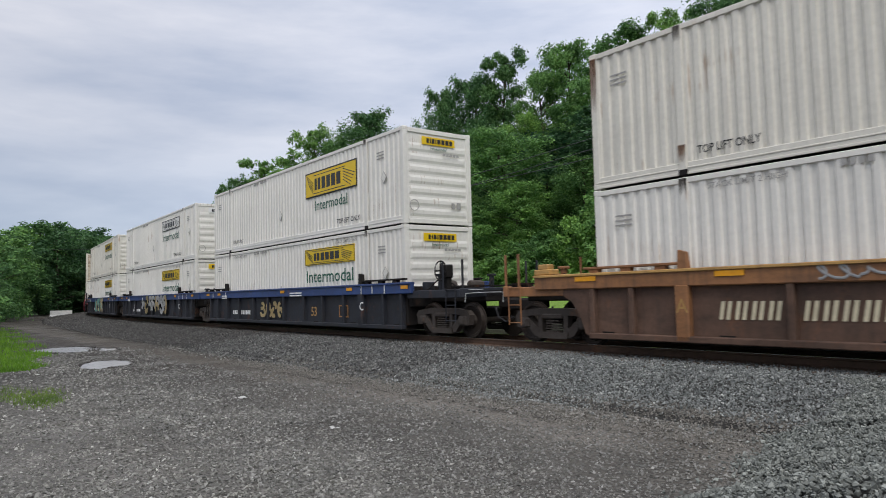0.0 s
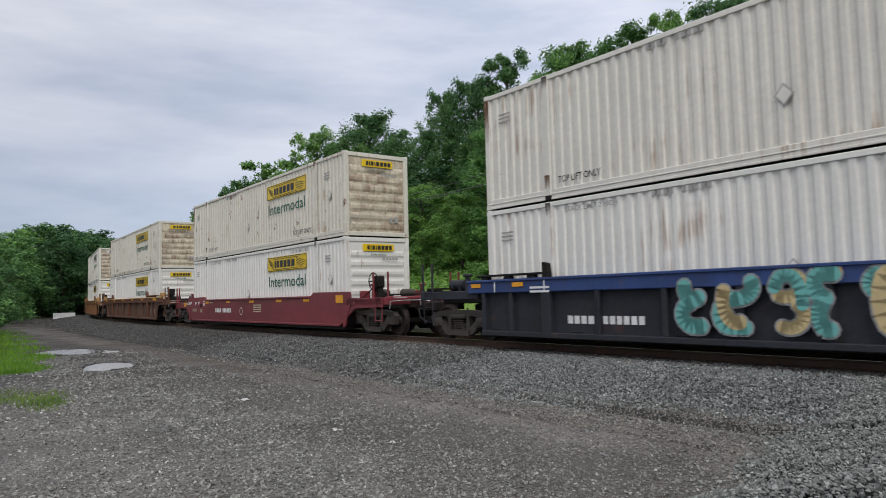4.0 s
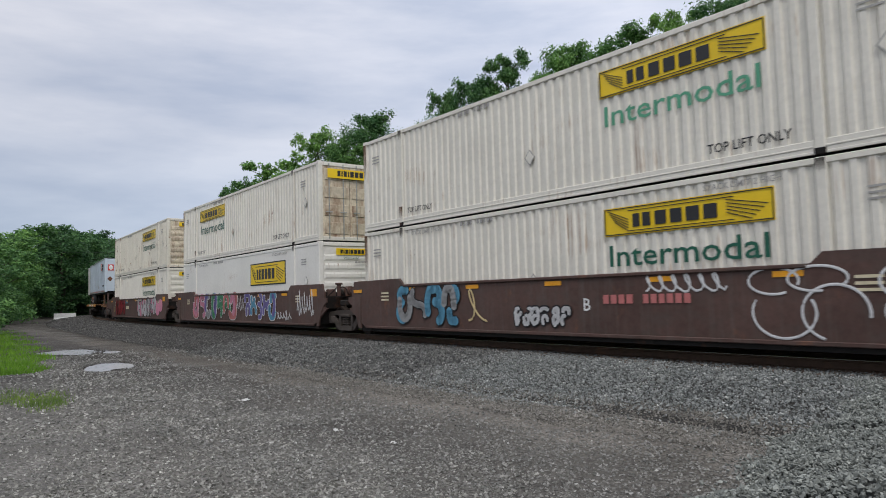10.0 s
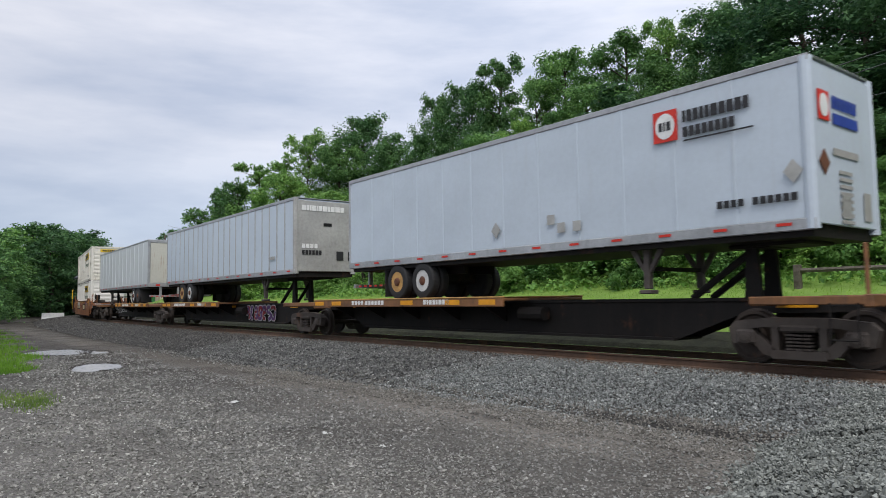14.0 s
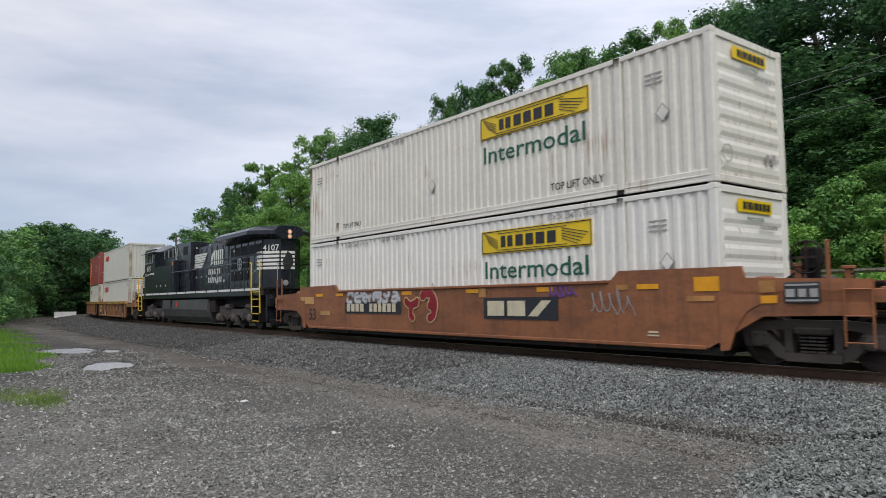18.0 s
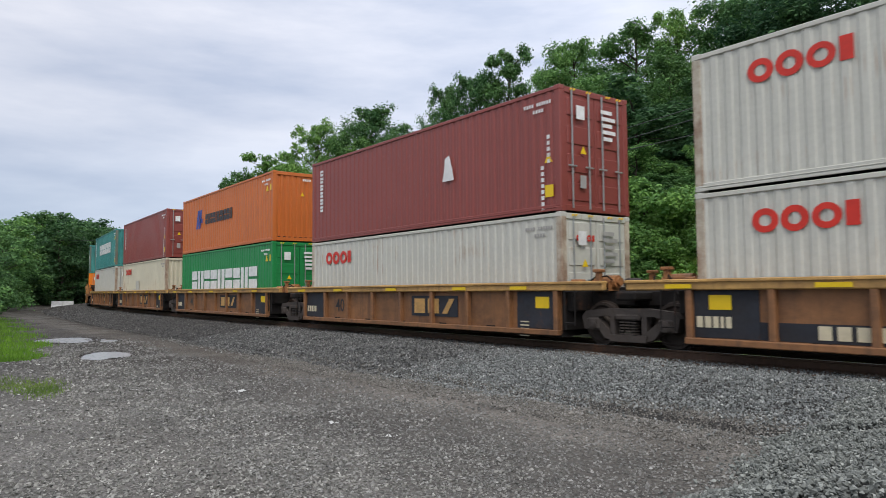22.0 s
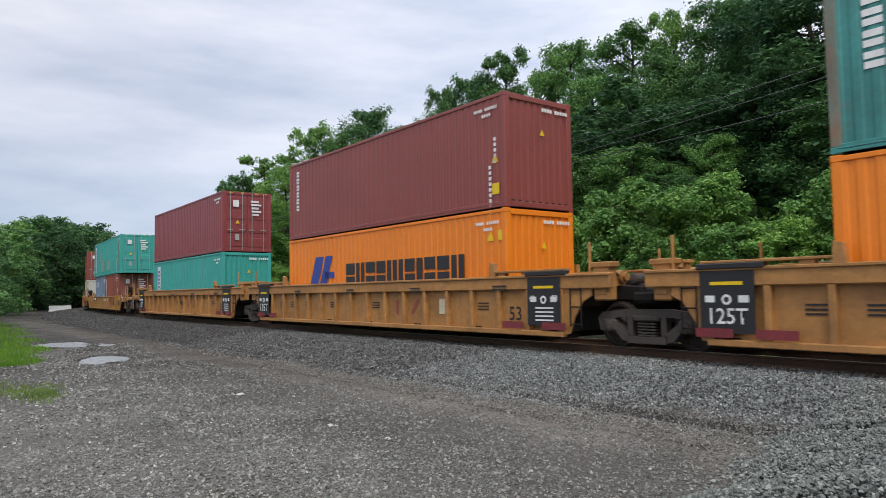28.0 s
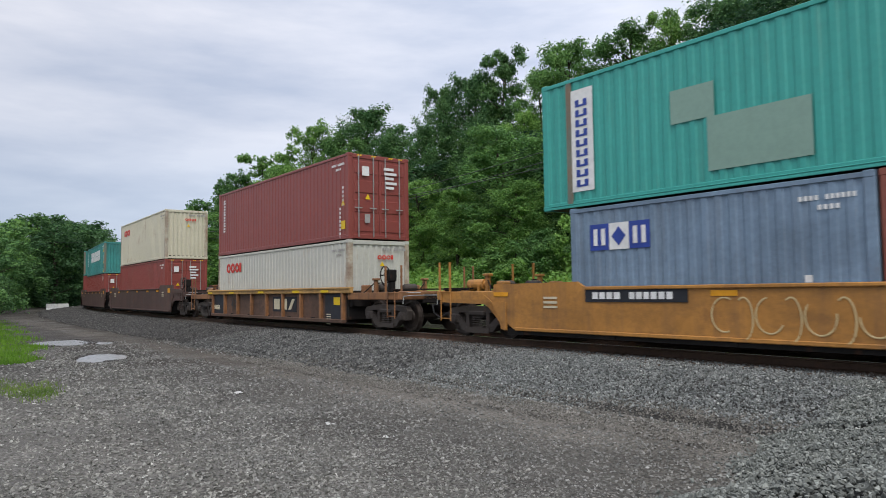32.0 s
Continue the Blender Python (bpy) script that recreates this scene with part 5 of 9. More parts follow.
def marks(parent, x, y, z, rows, material, name="marking", front=False, label=""):
    key = ("marks", name, str(rows))
    me = MESHES.get((key, material.name))
    if me is None:
        me = MESHES[(key, material.name)] = flat(rows, material, name)
    turn = Matrix.Rotation(math.pi / 2, 4, "Z") if front else Matrix.Identity(4)
    ob = part(name, me, parent, label, Matrix.Translation((x, y, z)) @ turn)
    if name == "small_print" or (len(rows) > 3 and name in ("stencil", "company_mark", "panel_edge", "scroll", "reflector")):
        ob["kind"] = "stuff"
    return ob


def bars(widths, height, gap):
    """Plain bars in place of a word: one block for each width, from x = 0."""
    rows, x = [], 0.0
    for w in widths:
        if w > 0:
            rows.append(rect(x, x + w, 0, height))
        x += abs(w) + gap
    return rows


def stacked(n, width, height, gap):
    return [rect(0, width, -k * (height + gap), -k * (height + gap) + height) for k in range(n)]


def corrugated(x0, x1, z0, z1, depth, pitch, outward=-1):
    """A folded sheet along x at y = 0, folds going inward."""
    n = max(1, round((x1 - x0) / pitch))
    pitch = (x1 - x0) / n
    xs, ys = [x0], [0.0]
    for k in range(n):
        b = x0 + k * pitch
        for f, d in ((0.30, 0), (0.42, 1), (0.80, 1), (0.92, 0)):
            xs.append(b + f * pitch), ys.append(-outward * depth * d)
    xs.append(x1), ys.append(0.0)
    s = Shape()
    m = len(xs)
    pts = [(x, y, z0) for x, y in zip(xs, ys)] + [(x, y, z1) for x, y in zip(xs, ys)]
    s.add(pts, [(i, i + 1, m + i + 1, m + i) if outward < 0 else (i + 1, i, m + i, m + i + 1) for i in range(m - 1)])
    return s


def ribbed_end(w, h, depth=0.05):
    """A front wall with level ribs, facing +x."""
    s = Shape()
    s.box(-0.05, 0.0, -w / 2 + 0.06, w / 2 - 0.06, 0.1, h - 0.08)
    return s


def end_rib(w, depth=0.05):
    s = Shape()
    x = depth * 0.45
    s.add([(0, -w / 2 + 0.2, -0.13), (x, -w / 2 + 0.26, -0.05), (x, -w / 2 + 0.26, 0.05), (0, -w / 2 + 0.2, 0.13),
           (0, w / 2 - 0.2, -0.13), (x, w / 2 - 0.26, -0.05), (x, w / 2 - 0.26, 0.05), (0, w / 2 - 0.2, 0.13)],
          [(0, 4, 5, 1), (1, 5, 6, 2), (2, 6, 7, 3), (0, 1, 2, 3), (4, 7, 6, 5)])
    return s


def door_leaf(w, h):
    return Shape().box(-0.05, 0.0, -w / 2 + 0.01, w / 2 - 0.01, 0.14, h - 0.14, 0.01)


def container(length, height, width, coat, label, front="ribs", posts=None, group="containers on the train", flat_sides=False, end_coat=None):
    """An intermodal box on its corner castings; its foot is at the middle of its underside."""
    box = thing("shipping_container", label, "container", group)
    hl, hw = length / 2, width / 2
    end_coat = end_coat or (RUST_END if coat is RUSTY else coat)
    depth, pitch = (0.04, 0.262) if posts else (0.021, 0.278)
    low, high = (0.25, 0.13) if posts else (0.16, 0.11)
    key = (length, height, width, bool(posts), flat_sides)
    if flat_sides:
        side = kept(("fside", key), "side_panel", coat, lambda: Shape().box(-hl + 0.1, hl - 0.1, 0.0, 0.03, low, height - high))
    else:
        side = kept(("side", key), "side_panel", coat, lambda: corrugated(-hl + 0.12, hl - 0.12, low - 0.01, height - high + 0.01, depth, pitch))
    part("side_panel", side, box, "", pose(0, -hw + 0.018, 0))
    part("side_panel", side, box, "", pose(0, hw - 0.018, 0, 0, 0, 180))
    part("roof", kept(("roof", key), "roof", coat, lambda: Shape().box(-hl + 0.05, hl - 0.05, -hw + 0.03, hw - 0.03, height - 0.1, height - 0.03)), box)
    part("underframe", kept(("under", key), "underframe", GRIME, lambda: Shape().box(-hl + 0.05, hl - 0.05, -hw + 0.06, hw - 0.06, 0.03, 0.2)), box)
    top = kept(("top", key), "top_rail", coat, lambda: Shape().box(-hl + 0.08, hl - 0.08, 0, 0.06, height - high, height - 0.02, 0.012))
    bot = kept(("bottom", key), "bottom_rail", coat, lambda: Shape().box(-hl + 0.08, hl - 0.08, 0.006, 0.06, 0.02, low, 0.01).box(-hl + 0.08, hl - 0.08, -0.006, 0.03, low * 0.5, low * 0.62, 0.006).box(-hl + 0.08, hl - 0.08, -0.004, 0.03, 0.016, 0.06, 0.006))
    for y, turn in ((-hw, 0), (hw, 180)):
        part("top_rail", top, box, "", pose(0, y, 0, 0, 0, turn))
        part("bottom_rail", bot, box, "", pose(0, y, 0, 0, 0, turn))
    post = kept(("post", key), "corner_post", RUST_EDGE if coat in (PALE, BEIGE) else RUST_EDGE_TEAL if coat is TEAL else coat, lambda: Shape().box(-0.09, 0.09, -0.09, 0.09, 0.1, height - 0.1, 0.02))
    cast = kept("casting", "corner_casting", coat, lambda: Shape().box(-0.09, 0.09, -0.085, 0.085, 0.0, 0.118, 0.014))
    for sx in (-1, 1):
        for sy in (-1, 1):
            part("corner_post", post, box, "", pose(sx * (hl - 0.09), sy * (hw - 0.092), 0))
            for z in (0.0, height - 0.118):
                part("corner_casting", cast, box, "", pose(sx * (hl - 0.088), sy * (hw - 0.083), z))
    if posts:
        lift = kept(("lift", key), "lift_post", coat, lambda: Shape().box(-0.085, 0.085, -0.02, 0.05, 0.02, height - 0.02, 0.015))
        shoe = kept("shoe", "lift_casting", GRIME, lambda: Shape().box(-0.09, 0.09, -0.03, 0.07, 0, 0.12, 0.015))
        for x in (-posts, posts):
            for sy, turn in ((-hw, 0), (hw, 180)):
                part("lift_post", lift, box, "", pose(x, sy, 0, 0, 0, turn))
                part("lift_casting", shoe, box, "dark steel lifting casting", pose(x, sy, 0, 0, 0, turn))
    for sign in (1, -1):
        kind = front if sign > 0 else ("ribs" if front == "doors" else "doors" if posts is None else "ribs")
        turn = 0 if sign > 0 else 180
        sill = kept(("sill", key), "end_sill", coat, lambda: Shape().box(-0.06, 0.01, -hw + 0.17, hw - 0.17, 0.0, 0.14, 0.01))
        part("end_sill", sill, box, "", pose(sign * (hl - 0.012), 0, 0.02, 0, 0, turn))
        part("end_header", sill, box, "", pose(sign * (hl - 0.012), 0, height - 0.16, 0, 0, turn))
        if kind == "ribs" and posts:
            wall = part("end_wall", kept(("rib", key), "end_wall", end_coat, lambda: ribbed_end(width, height)), box, "", pose(sign * (hl - 0.035), 0, 0, 0, 0, turn))
            for q in range(7):
                part("rib", kept(("endrib", key), "rib", end_coat, lambda: end_rib(width)), wall, "", pose(0, 0, 0.36 + q * (height - 0.95) / 6))
        elif kind == "ribs":
            wall = kept(("fold", key), "end_wall", coat, lambda: corrugated(-hw + 0.15, hw - 0.15, 0.13, height - 0.1, 0.04, 0.24))
            part("end_wall", wall, box, "", pose(sign * (hl - 0.03), 0, 0, 0, 0, 90 if sign > 0 else -90))
        else:
            leaf = kept(("leaf", key), "door", RUST_END if posts else coat, lambda: door_leaf(hw - 0.16, height))
            rod = kept(("rod", height), "lock_rod", STEEL_BAR, lambda: Shape().tube([(0, 0, 0.08), (0, 0, height - 0.08)], 0.022, 6))
            grip = kept("grip", "door_handle", STEEL_BAR, lambda: Shape().box(-0.012, 0.012, -0.26, 0.02, -0.02, 0.02, 0.006))
            for sy in (-1, 1):
                d = part("door", leaf, box, "", pose(sign * (hl - 0.03), sign * sy * (hw - 0.16) / 2, 0, 0, 0, turn))
                for q in range(4):
                    part("door_panel", kept(("dpanel", key), "door_panel", RUST_END if posts else coat, lambda: Shape().box(-0.01, 0.024, -hw / 2 + 0.17, hw / 2 - 0.17, -0.21, 0.21, 0.024)), d, "", pose(0, 0, 0.14 + (height - 0.28) * (q + 0.5) / 4))
                for k in (-0.3, 0.28):
                    part("lock_rod", rod, d, "steel lock rod", pose(0.045, k, 0))
                    part("door_handle", grip, d, "steel door handle", pose(0.07, k + 0.1, 1.05))
    return box


# markings of containers ------------------------------------------------------
def company_panel(box, x0, x1, z0, z1, y, border=None, ink=INK, ground=None):
    """The name panel: a coloured plate with plain blocks in place of the name and a scroll at each end."""
    w, h_ = x1 - x0, z1 - z0
    if border is not None:
        marks(box, x0, y, z0, [rect(0, w, 0, h_)], border, "sign_border")
        marks(box, x0, y - 0.008, z0, [rect(0.05, w - 0.05, 0.05, h_ - 0.05)], ground or SIGN_YELLOW, "sign_panel", label="yellow name panel")
    else:
        marks(box, x0, y, z0, [rect(0, w, 0, h_)], ground or SIGN_YELLOW, "sign_panel", label="yellow name panel")
    rim = 0.018
    marks(box, x0, y - 0.014, z0, [rect(0.02, w - 0.02, 0.02, 0.02 + rim), rect(0.02, w - 0.02, h_ - 0.02 - rim, h_ - 0.02), rect(0.02, 0.02 + rim, 0.02 + rim, h_ - 0.02 - rim), rect(w - 0.02 - rim, w - 0.02, 0.02 + rim, h_ - 0.02 - rim)], ink, "panel_edge")
    for x, d in ((0.2, 0.045), (0.265, 0.05), (0.345, 0.07), (0.44, 0.07), (0.535, 0.075), (0.635, 0.075)):
        marks(box, x0 + x * w, y - 0.016, z0, [rect(0, d * w, 0.26 * h_, 0.72 * h_)], ink, "name_block")
    lines = [rect(0.17 * w, 0.8 * w, 0.13 * h_, 0.155 * h_), rect(0.17 * w, 0.8 * w, 0.83 * h_, 0.855 * h_)]
    for k in range(5):
        a, b = 0.03 + 0.012 * k, 0.88 - 0.1 * k
        lines.append(((a * w, b * h_), (0.17 * w, (b - 0.35) * h_), (0.17 * w, (b - 0.32) * h_), (a * w, (b + 0.03) * h_)))
        lines.append(((0.76 * w, (0.76 - 0.1 * k) * h_), ((0.97 - 0.02 * k) * w, (0.5 - 0.1 * k) * h_), ((0.97 - 0.02 * k) * w, (0.53 - 0.1 * k) * h_), (0.76 * w, (0.79 - 0.1 * k) * h_)))
    marks(box, x0, y - 0.016, z0, lines, ink, "scroll")


def dry_van(coat, label, style, front="ribs", upper=False, faded=False, shift=0.0, end_coat=None):
    """A white 53-foot domestic box. style: yellow, bold, frame (outline alone)."""
    box = container(16.154, 2.908, 2.591, coat, label, front, 5.95, "white domestic containers", style == "bold_low", end_coat)
    y = -1.2955 + 0.011
    for x, drop in ((-5.95, 0.42), (5.95, 0.3)):
        marks(box, x, y - 0.036, 2.87 - drop, [rect(-0.08, 0.08, 0, drop)], RUST_RUN if coat is RUSTY else SOOT_RUN, "stain_run")
    if coat is not WHITE:
        marks(box, -7.98, y - 0.016, 1.2, [rect(-0.08, 0.08, 0, 1.6)], RUST_RUN, "stain_run")
        marks(box, -5.95, y - 0.036, 0.13, [rect(-0.08, 0.08, 0, 0.45)], RUST_RUN, "stain_run")
    green = PALE_GREEN if faded else INTER_GREEN
    a, b = 1.58 + shift, 5.18 + shift
    if style == "bold_low":
        company_panel(box, a, b, 1.47, 2.40, y, INK)
    elif style == "bold":
        company_panel(box, a + 0.1, b + 0.2, 1.48, 2.40, y, INK)
        letter(box, "Intermodal", 3.55, y, 1.15, 0.36, green, 1.05)
    else:
        if style == "frame":
            company_panel(box, a, b, 1.92, 2.52, y, INK, INK, coat)
        else:
            company_panel(box, a, b, 1.96, 2.54, y)
        letter(box, "Intermodal", (a + b) / 2 - 0.02, y, 1.53, 0.43, green, 1.27)
    if upper:
        letter(box, "TOP LIFT ONLY", 4.75, y, 0.43, 0.17, INK, 0.9)
        letter(box, "TOP LIFT ONLY", -5.05, y, 0.43, 0.15, INK, 0.8)
    else:
        letter(box, "STACK LIMIT 2 HIGH", -4.75, y, 2.66, 0.11, FAINT)
        letter(box, "STACK LIMIT 2 HIGH", 4.6, y, 2.66, 0.11, FAINT)
    marks(box, 6.6, y, 2.3, stacked(3, 0.42, 0.035, 0.06), FAINT, "small_print")
    marks(box, -7.55, y, 2.3, stacked(3, 0.4, 0.035, 0.06), FAINT, "small_print")
    marks(box, -3.2, y, 2.66, bars((0.08, 0.08, 0.08, 0.08, -0.1, 0.08, 0.08, 0.08, 0.08, 0.08), 0.11, 0.05), FAINT, "small_print")
    for x, z in ((-0.55, 1.1), (7.0, 1.5)):
        marks(box, x, y - 0.004, z, [((0, -0.2), (0.17, 0), (0, 0.2), (-0.17, 0))], FAINT, "placard_holder")
        marks(box, x, y - 0.012, z, [((0, -0.16), (0.135, 0), (0, 0.16), (-0.135, 0))], coat, "placard_face")
    xe = 8.077 + 0.035
    if front == "ribs":
        plate = INK if style == "frame" else None
        marks(box, xe - 0.02, -0.62, 2.42, [rect(0, 1.25, 0, 0.24)], MARK_WHITE if plate else SIGN_YELLOW, "end_sign", True)
        for row in bars((0.09, 0.04, 0.1, 0.04, 0.12, 0.12, 0.12, 0.11), 0.14, 0.035):
            marks(box, xe - 0.008, -0.45, 2.47, [row], INK, "name_block", True)
        if not plate:
            letter(box, "Intermodal", xe - 0.01, 0.0, 2.31, 0.09, green, 1.1, True)
        marks(box, xe, -0.95, 0.55, ring(0, 0, 0.17, 0.15), FAINT, "end_badge", True)
        marks(box, xe, 0.45, 0.5, [rect(0, 0.12, 0, 0.18), rect(0.2, 0.36, 0, 0.2)], FAINT, "end_sticker", True)
        marks(box, xe, 0.15, 2.12, bars((0.1, 0.1, 0.1, 0.1, 0.1), 0.08, 0.03), FAINT, "small_print", True)
    else:
        marks(box, xe + 0.02, -0.95, 2.3, [rect(0, 1.9, 0, 0.34)], SIGN_YELLOW, "end_sign", True)
        for row in bars((0.12, 0.05, 0.13, 0.05, 0.15, 0.15, 0.15, 0.14), 0.2, 0.045):
            marks(box, xe + 0.03, -0.55, 2.38, [row], INK, "name_block", True)
    return box


def sea_box(length, height, coat, label, front, logo=None):
    box = container(length, height, 2.438, coat, label, front, None, "deep-sea containers")
    y = -1.219 + 0.011
    hl = length / 2
    tag = MARK_WHITE if coat.name not in ("pale_grey_paint", "pale_beige_paint") else FAINT
    marks(box, hl - 1.15, y, height - 0.38, bars((0.055,) * 4 + (-0.05,) + (0.05,) * 6, 0.08, 0.03), tag, "small_print")
    marks(box, hl - 0.85, y, height - 0.54, bars((0.055,) * 4, 0.08, 0.035), tag, "small_print")
    if logo:
        logo(box, y, height, hl)
    xe = hl + 0.03
    if front == "doors":
        rows = [rect(0.15 + 0.02 * k, 0.55 + 0.12 * (k % 2), height - 0.5 - 0.16 * k, height - 0.41 - 0.16 * k) for k in range(5)]
        marks(box, xe + 0.02, 0.0, 0.0, rows, tag, "small_print", True)
        marks(box, xe + 0.02, -0.72, height - 0.75, [rect(0, 0.28, 0, 0.32)], MARK_WHITE, "door_plate", True)
        marks(box, xe + 0.02, -0.6, 1.35, [((0, 0), (0.2, 0), (0.1, 0.18))], SIGN_YELLOW, "warning_sign", True)
        marks(box, xe + 0.02, -0.62, 0.55, [rect(0, 0.2, 0, 0.3)], FAINT, "door_plate", True)
        for k in (-0.9, -0.35, 0.35, 0.75):
            marks(box, xe - 0.01, k, height - 0.09, [((0, 0), (0.06, 0), (0.1, 0.05), (0.04, 0.05)), ((0.1, 0), (0.16, 0), (0.2, 0.05), (0.14, 0.05))], SIGN_YELLOW, "hazard_stripe", True)
    else:
        marks(box, xe - 0.03, 0.1, height - 0.35, bars((0.07,) * 4 + (-0.05,) + (0.07,) * 5, 0.09, 0.03), tag, "small_print", True)
        marks(box, xe - 0.03, 0.0, height * 0.66, [((0, 0), (0.18, 0), (0.09, 0.16))], SIGN_YELLOW, "warning_sign", True)
    return box


def petals(x, z, h_, material):
    def logo(box, y, height, hl):
        """Red rings in a row and a block."""
        r = h_ / 2
        shapes = (ring(r, r, r, r * 0.48, squash=1.1), ring(3.35 * r, r, r * 1.05, r * 0.5, squash=1.05), ring(5.75 * r, r, r, r * 0.5, squash=1.1), [rect(7.1 * r, 8.1 * r, 0.1 * r, 2 * r)])
        for rows in shapes:
            marks(box, x, y, z, rows, material, "company_mark", label="red company mark in plain round shapes")
            marks(box, hl + 0.025, -0.75 if box.get("label", "").find("doors") >= 0 else -0.1, height - 0.66, [tuple((a * 0.36, b * 0.36) for a, b in row) for row in rows], material, "company_mark", True)
    return logo


def slab_column(n, material, x_from_end=0.62, size=0.2, z_top=0.35):
    def logo(box, y, height, hl):
        rows = []
        for k in range(n):
            zz = height - z_top - k * (size * 1.28)
            rows += [rect(0, size * 1.1, zz - size * 0.42, zz), rect(0, size * 1.1, zz - size, zz - size * 0.58)]
        for row in rows:
            marks(box, -hl + x_from_end, y, 0, [row], material, "company_mark")
        marks(box, hl - 0.62, y, height - 1.9, stacked(9, 0.09, 0.09, 0.05), material, "small_print")
        marks(box, hl - 0.42, y, height - 1.2, stacked(5, 0.09, 0.09, 0.05), material, "small_print")
        marks(box, hl - 0.5, y, height - 2.55, [rect(0, 0.26, 0, 0.28)], SIGN_YELLOW, "safety_label")
        marks(box, hl - 0.5, y, height - 1.75, [((0, 0), (0.24, 0), (0.12, 0.22))], SIGN_YELLOW, "warning_sign")
    return logo


def wide_word(x0, x1, z, h_, widths, material, sub=None, chevron=None):
    def logo(box, y, height, hl):
        total = sum(widths) + 0.16 * (len(widths) - 1)
        k = (x1 - x0) / total
        rows, x = [], x0
        for i, w in enumerate(widths):
            ww = w * k
            if w <= 0.6:
                rows.append(rect(x, x + ww, z, z + h_))
            elif i % 3 == 1:
                rows += [rect(x, x + ww * 0.42, z, z + h_), rect(x + ww * 0.58, x + ww, z, z + h_)]
            else:
                rows += [rect(x, x + ww, z, z + h_ * 0.44), rect(x, x + ww, z + h_ * (0.56 if i % 3 else 0.52), z + h_)]
            x += ww + 0.16 * k
        for row in rows:
            marks(box, 0, y, 0, [row], material, "company_mark")
        if chevron:
            cx, cz, s, *more = chevron
            w = more[0] if more else s
            marks(box, cx, y, cz, [((0, 0), (0.34 * w, 0), (0.62 * w, s), (0.28 * w, s)), ((0.42 * w, 0), (0.7 * w, 0), (0.98 * w, s), (0.7 * w, s)), rect(0.66 * w, 1.05 * w, 0.3 * s, 0.5 * s)], MARK_BLUE, "company_emblem", label="blue slanted emblem")
        if sub:
            sub(box, y, height, hl)
        marks(box, hl - 0.72, y, height - 0.8, [((0, 0), (0.26, 0), (0.13, 0.24)), rect(0.42, 0.62, 0.0, 0.26)], SIGN_YELLOW, "warning_sign")
    return logo


def panel_word(box, y, height, hl):
    marks(box, -hl + 0.85, y, 0.35, [rect(0, 0.62, 0, height - 0.65)], MARK_WHITE, "white_panel")
    marks(box, -hl + 1.0, y - 0.01, 0, [row for k in range(9) for row in (rect(0, 0.1, 0.45 + 0.22 * k, 0.6 + 0.22 * k), rect(0.22, 0.32, 0.45 + 0.22 * k, 0.6 + 0.22 * k), rect(0.1, 0.22, 0.45 + 0.22 * k, 0.49 + 0.22 * k))], MARK_BLUE, "company_mark")


def patched_word(box, y, height, hl):
    panel_word(box, y, height, hl)
    for x0, x1, z0, z1 in ((-3.5, -2.6, 1.35, 2.0), (-2.75, -0.9, 0.35, 1.35), (0.6, 2.2, 0.4, 1.15)):
        marks(box, 0, y, 0, [rect(x0, x1, z0, z1)], PATCH, "paint_patch", label="pale overpainted patch")
    for px in (-6.06, 6.06):
        part("corner_post", kept("inner_post", "corner_post", RUST_EDGE_TEAL, lambda: Shape().box(-0.075, 0.075, -0.012, 0.03, 0.1, 2.8, 0.008)), box, "rust-stained upright post", pose(px, y, 0))
    letter(box, "45", hl - 0.36, y, height - 0.95, 0.5, MARK_WHITE, 0.46)
    marks(box, hl - 1.7, y, height - 1.9, stacked(9, 0.1, 0.1, 0.06), MARK_WHITE, "small_print")
    marks(box, hl - 1.45, y, height - 1.85, [((0, 0), (0.24, 0), (0.12, 0.22)), rect(0.0, 0.2, 0.4, 0.6)], SIGN_YELLOW, "warning_sign")


def tile_word(box, y, height, hl):
    for k, (a, b) in enumerate(((MARK_BLUE, MARK_WHITE), (MARK_WHITE, MARK_BLUE), (MARK_BLUE, MARK_WHITE))):
        marks(box, -hl + 0.55 + 0.5 * k, y, height - 0.95, [rect(0, 0.49, 0, 0.55)], a, "emblem_tile")
        marks(box, -hl + 0.55 + 0.5 * k, y - 0.01, height - 0.95, [((0.245, 0.08), (0.42, 0.275), (0.245, 0.47), (0.07, 0.275))] if k == 1 else [rect(0.1, 0.2, 0.1, 0.45), rect(0.3, 0.4, 0.1, 0.45)], b, "emblem_shape")
    marks(box, hl - 1.1, y, height - 1.7, stacked(6, 0.12, 0.12, 0.09) + [rect(0.2, 0.32, -0.2, -0.08)], MARK_WHITE, "small_print")


# bogies -----------------------------------------------------------------------
WHEELS = []


def wheelset_shape():
    s = Shape()
    for sy in (-1, 1):
        s.disc(0, sy * 0.755, 0, tuple((sy * yy, r) for yy, r in ((-0.09, 0.14), (-0.075, 0.495), (-0.045, 0.50), (-0.035, 0.462), (0.065, 0.455), (0.07, 0.40), (0.03, 0.36), (0.02, 0.2), (0.085, 0.16), (0.09, 0.1))), 20)
    s.disc(0, 0, 0, ((-1.1, 0.07), (-0.75, 0.08), (0.75, 0.08), (1.1, 0.07)), 10)
    for k in range(3):
        a = 2 * math.pi * k / 3
        s.box(0.1 * math.cos(a) - 0.025, 0.1 * math.cos(a) + 0.025, -0.86, -0.845, 0.1 * math.sin(a) - 0.025, 0.1 * math.sin(a) + 0.025)
    return s


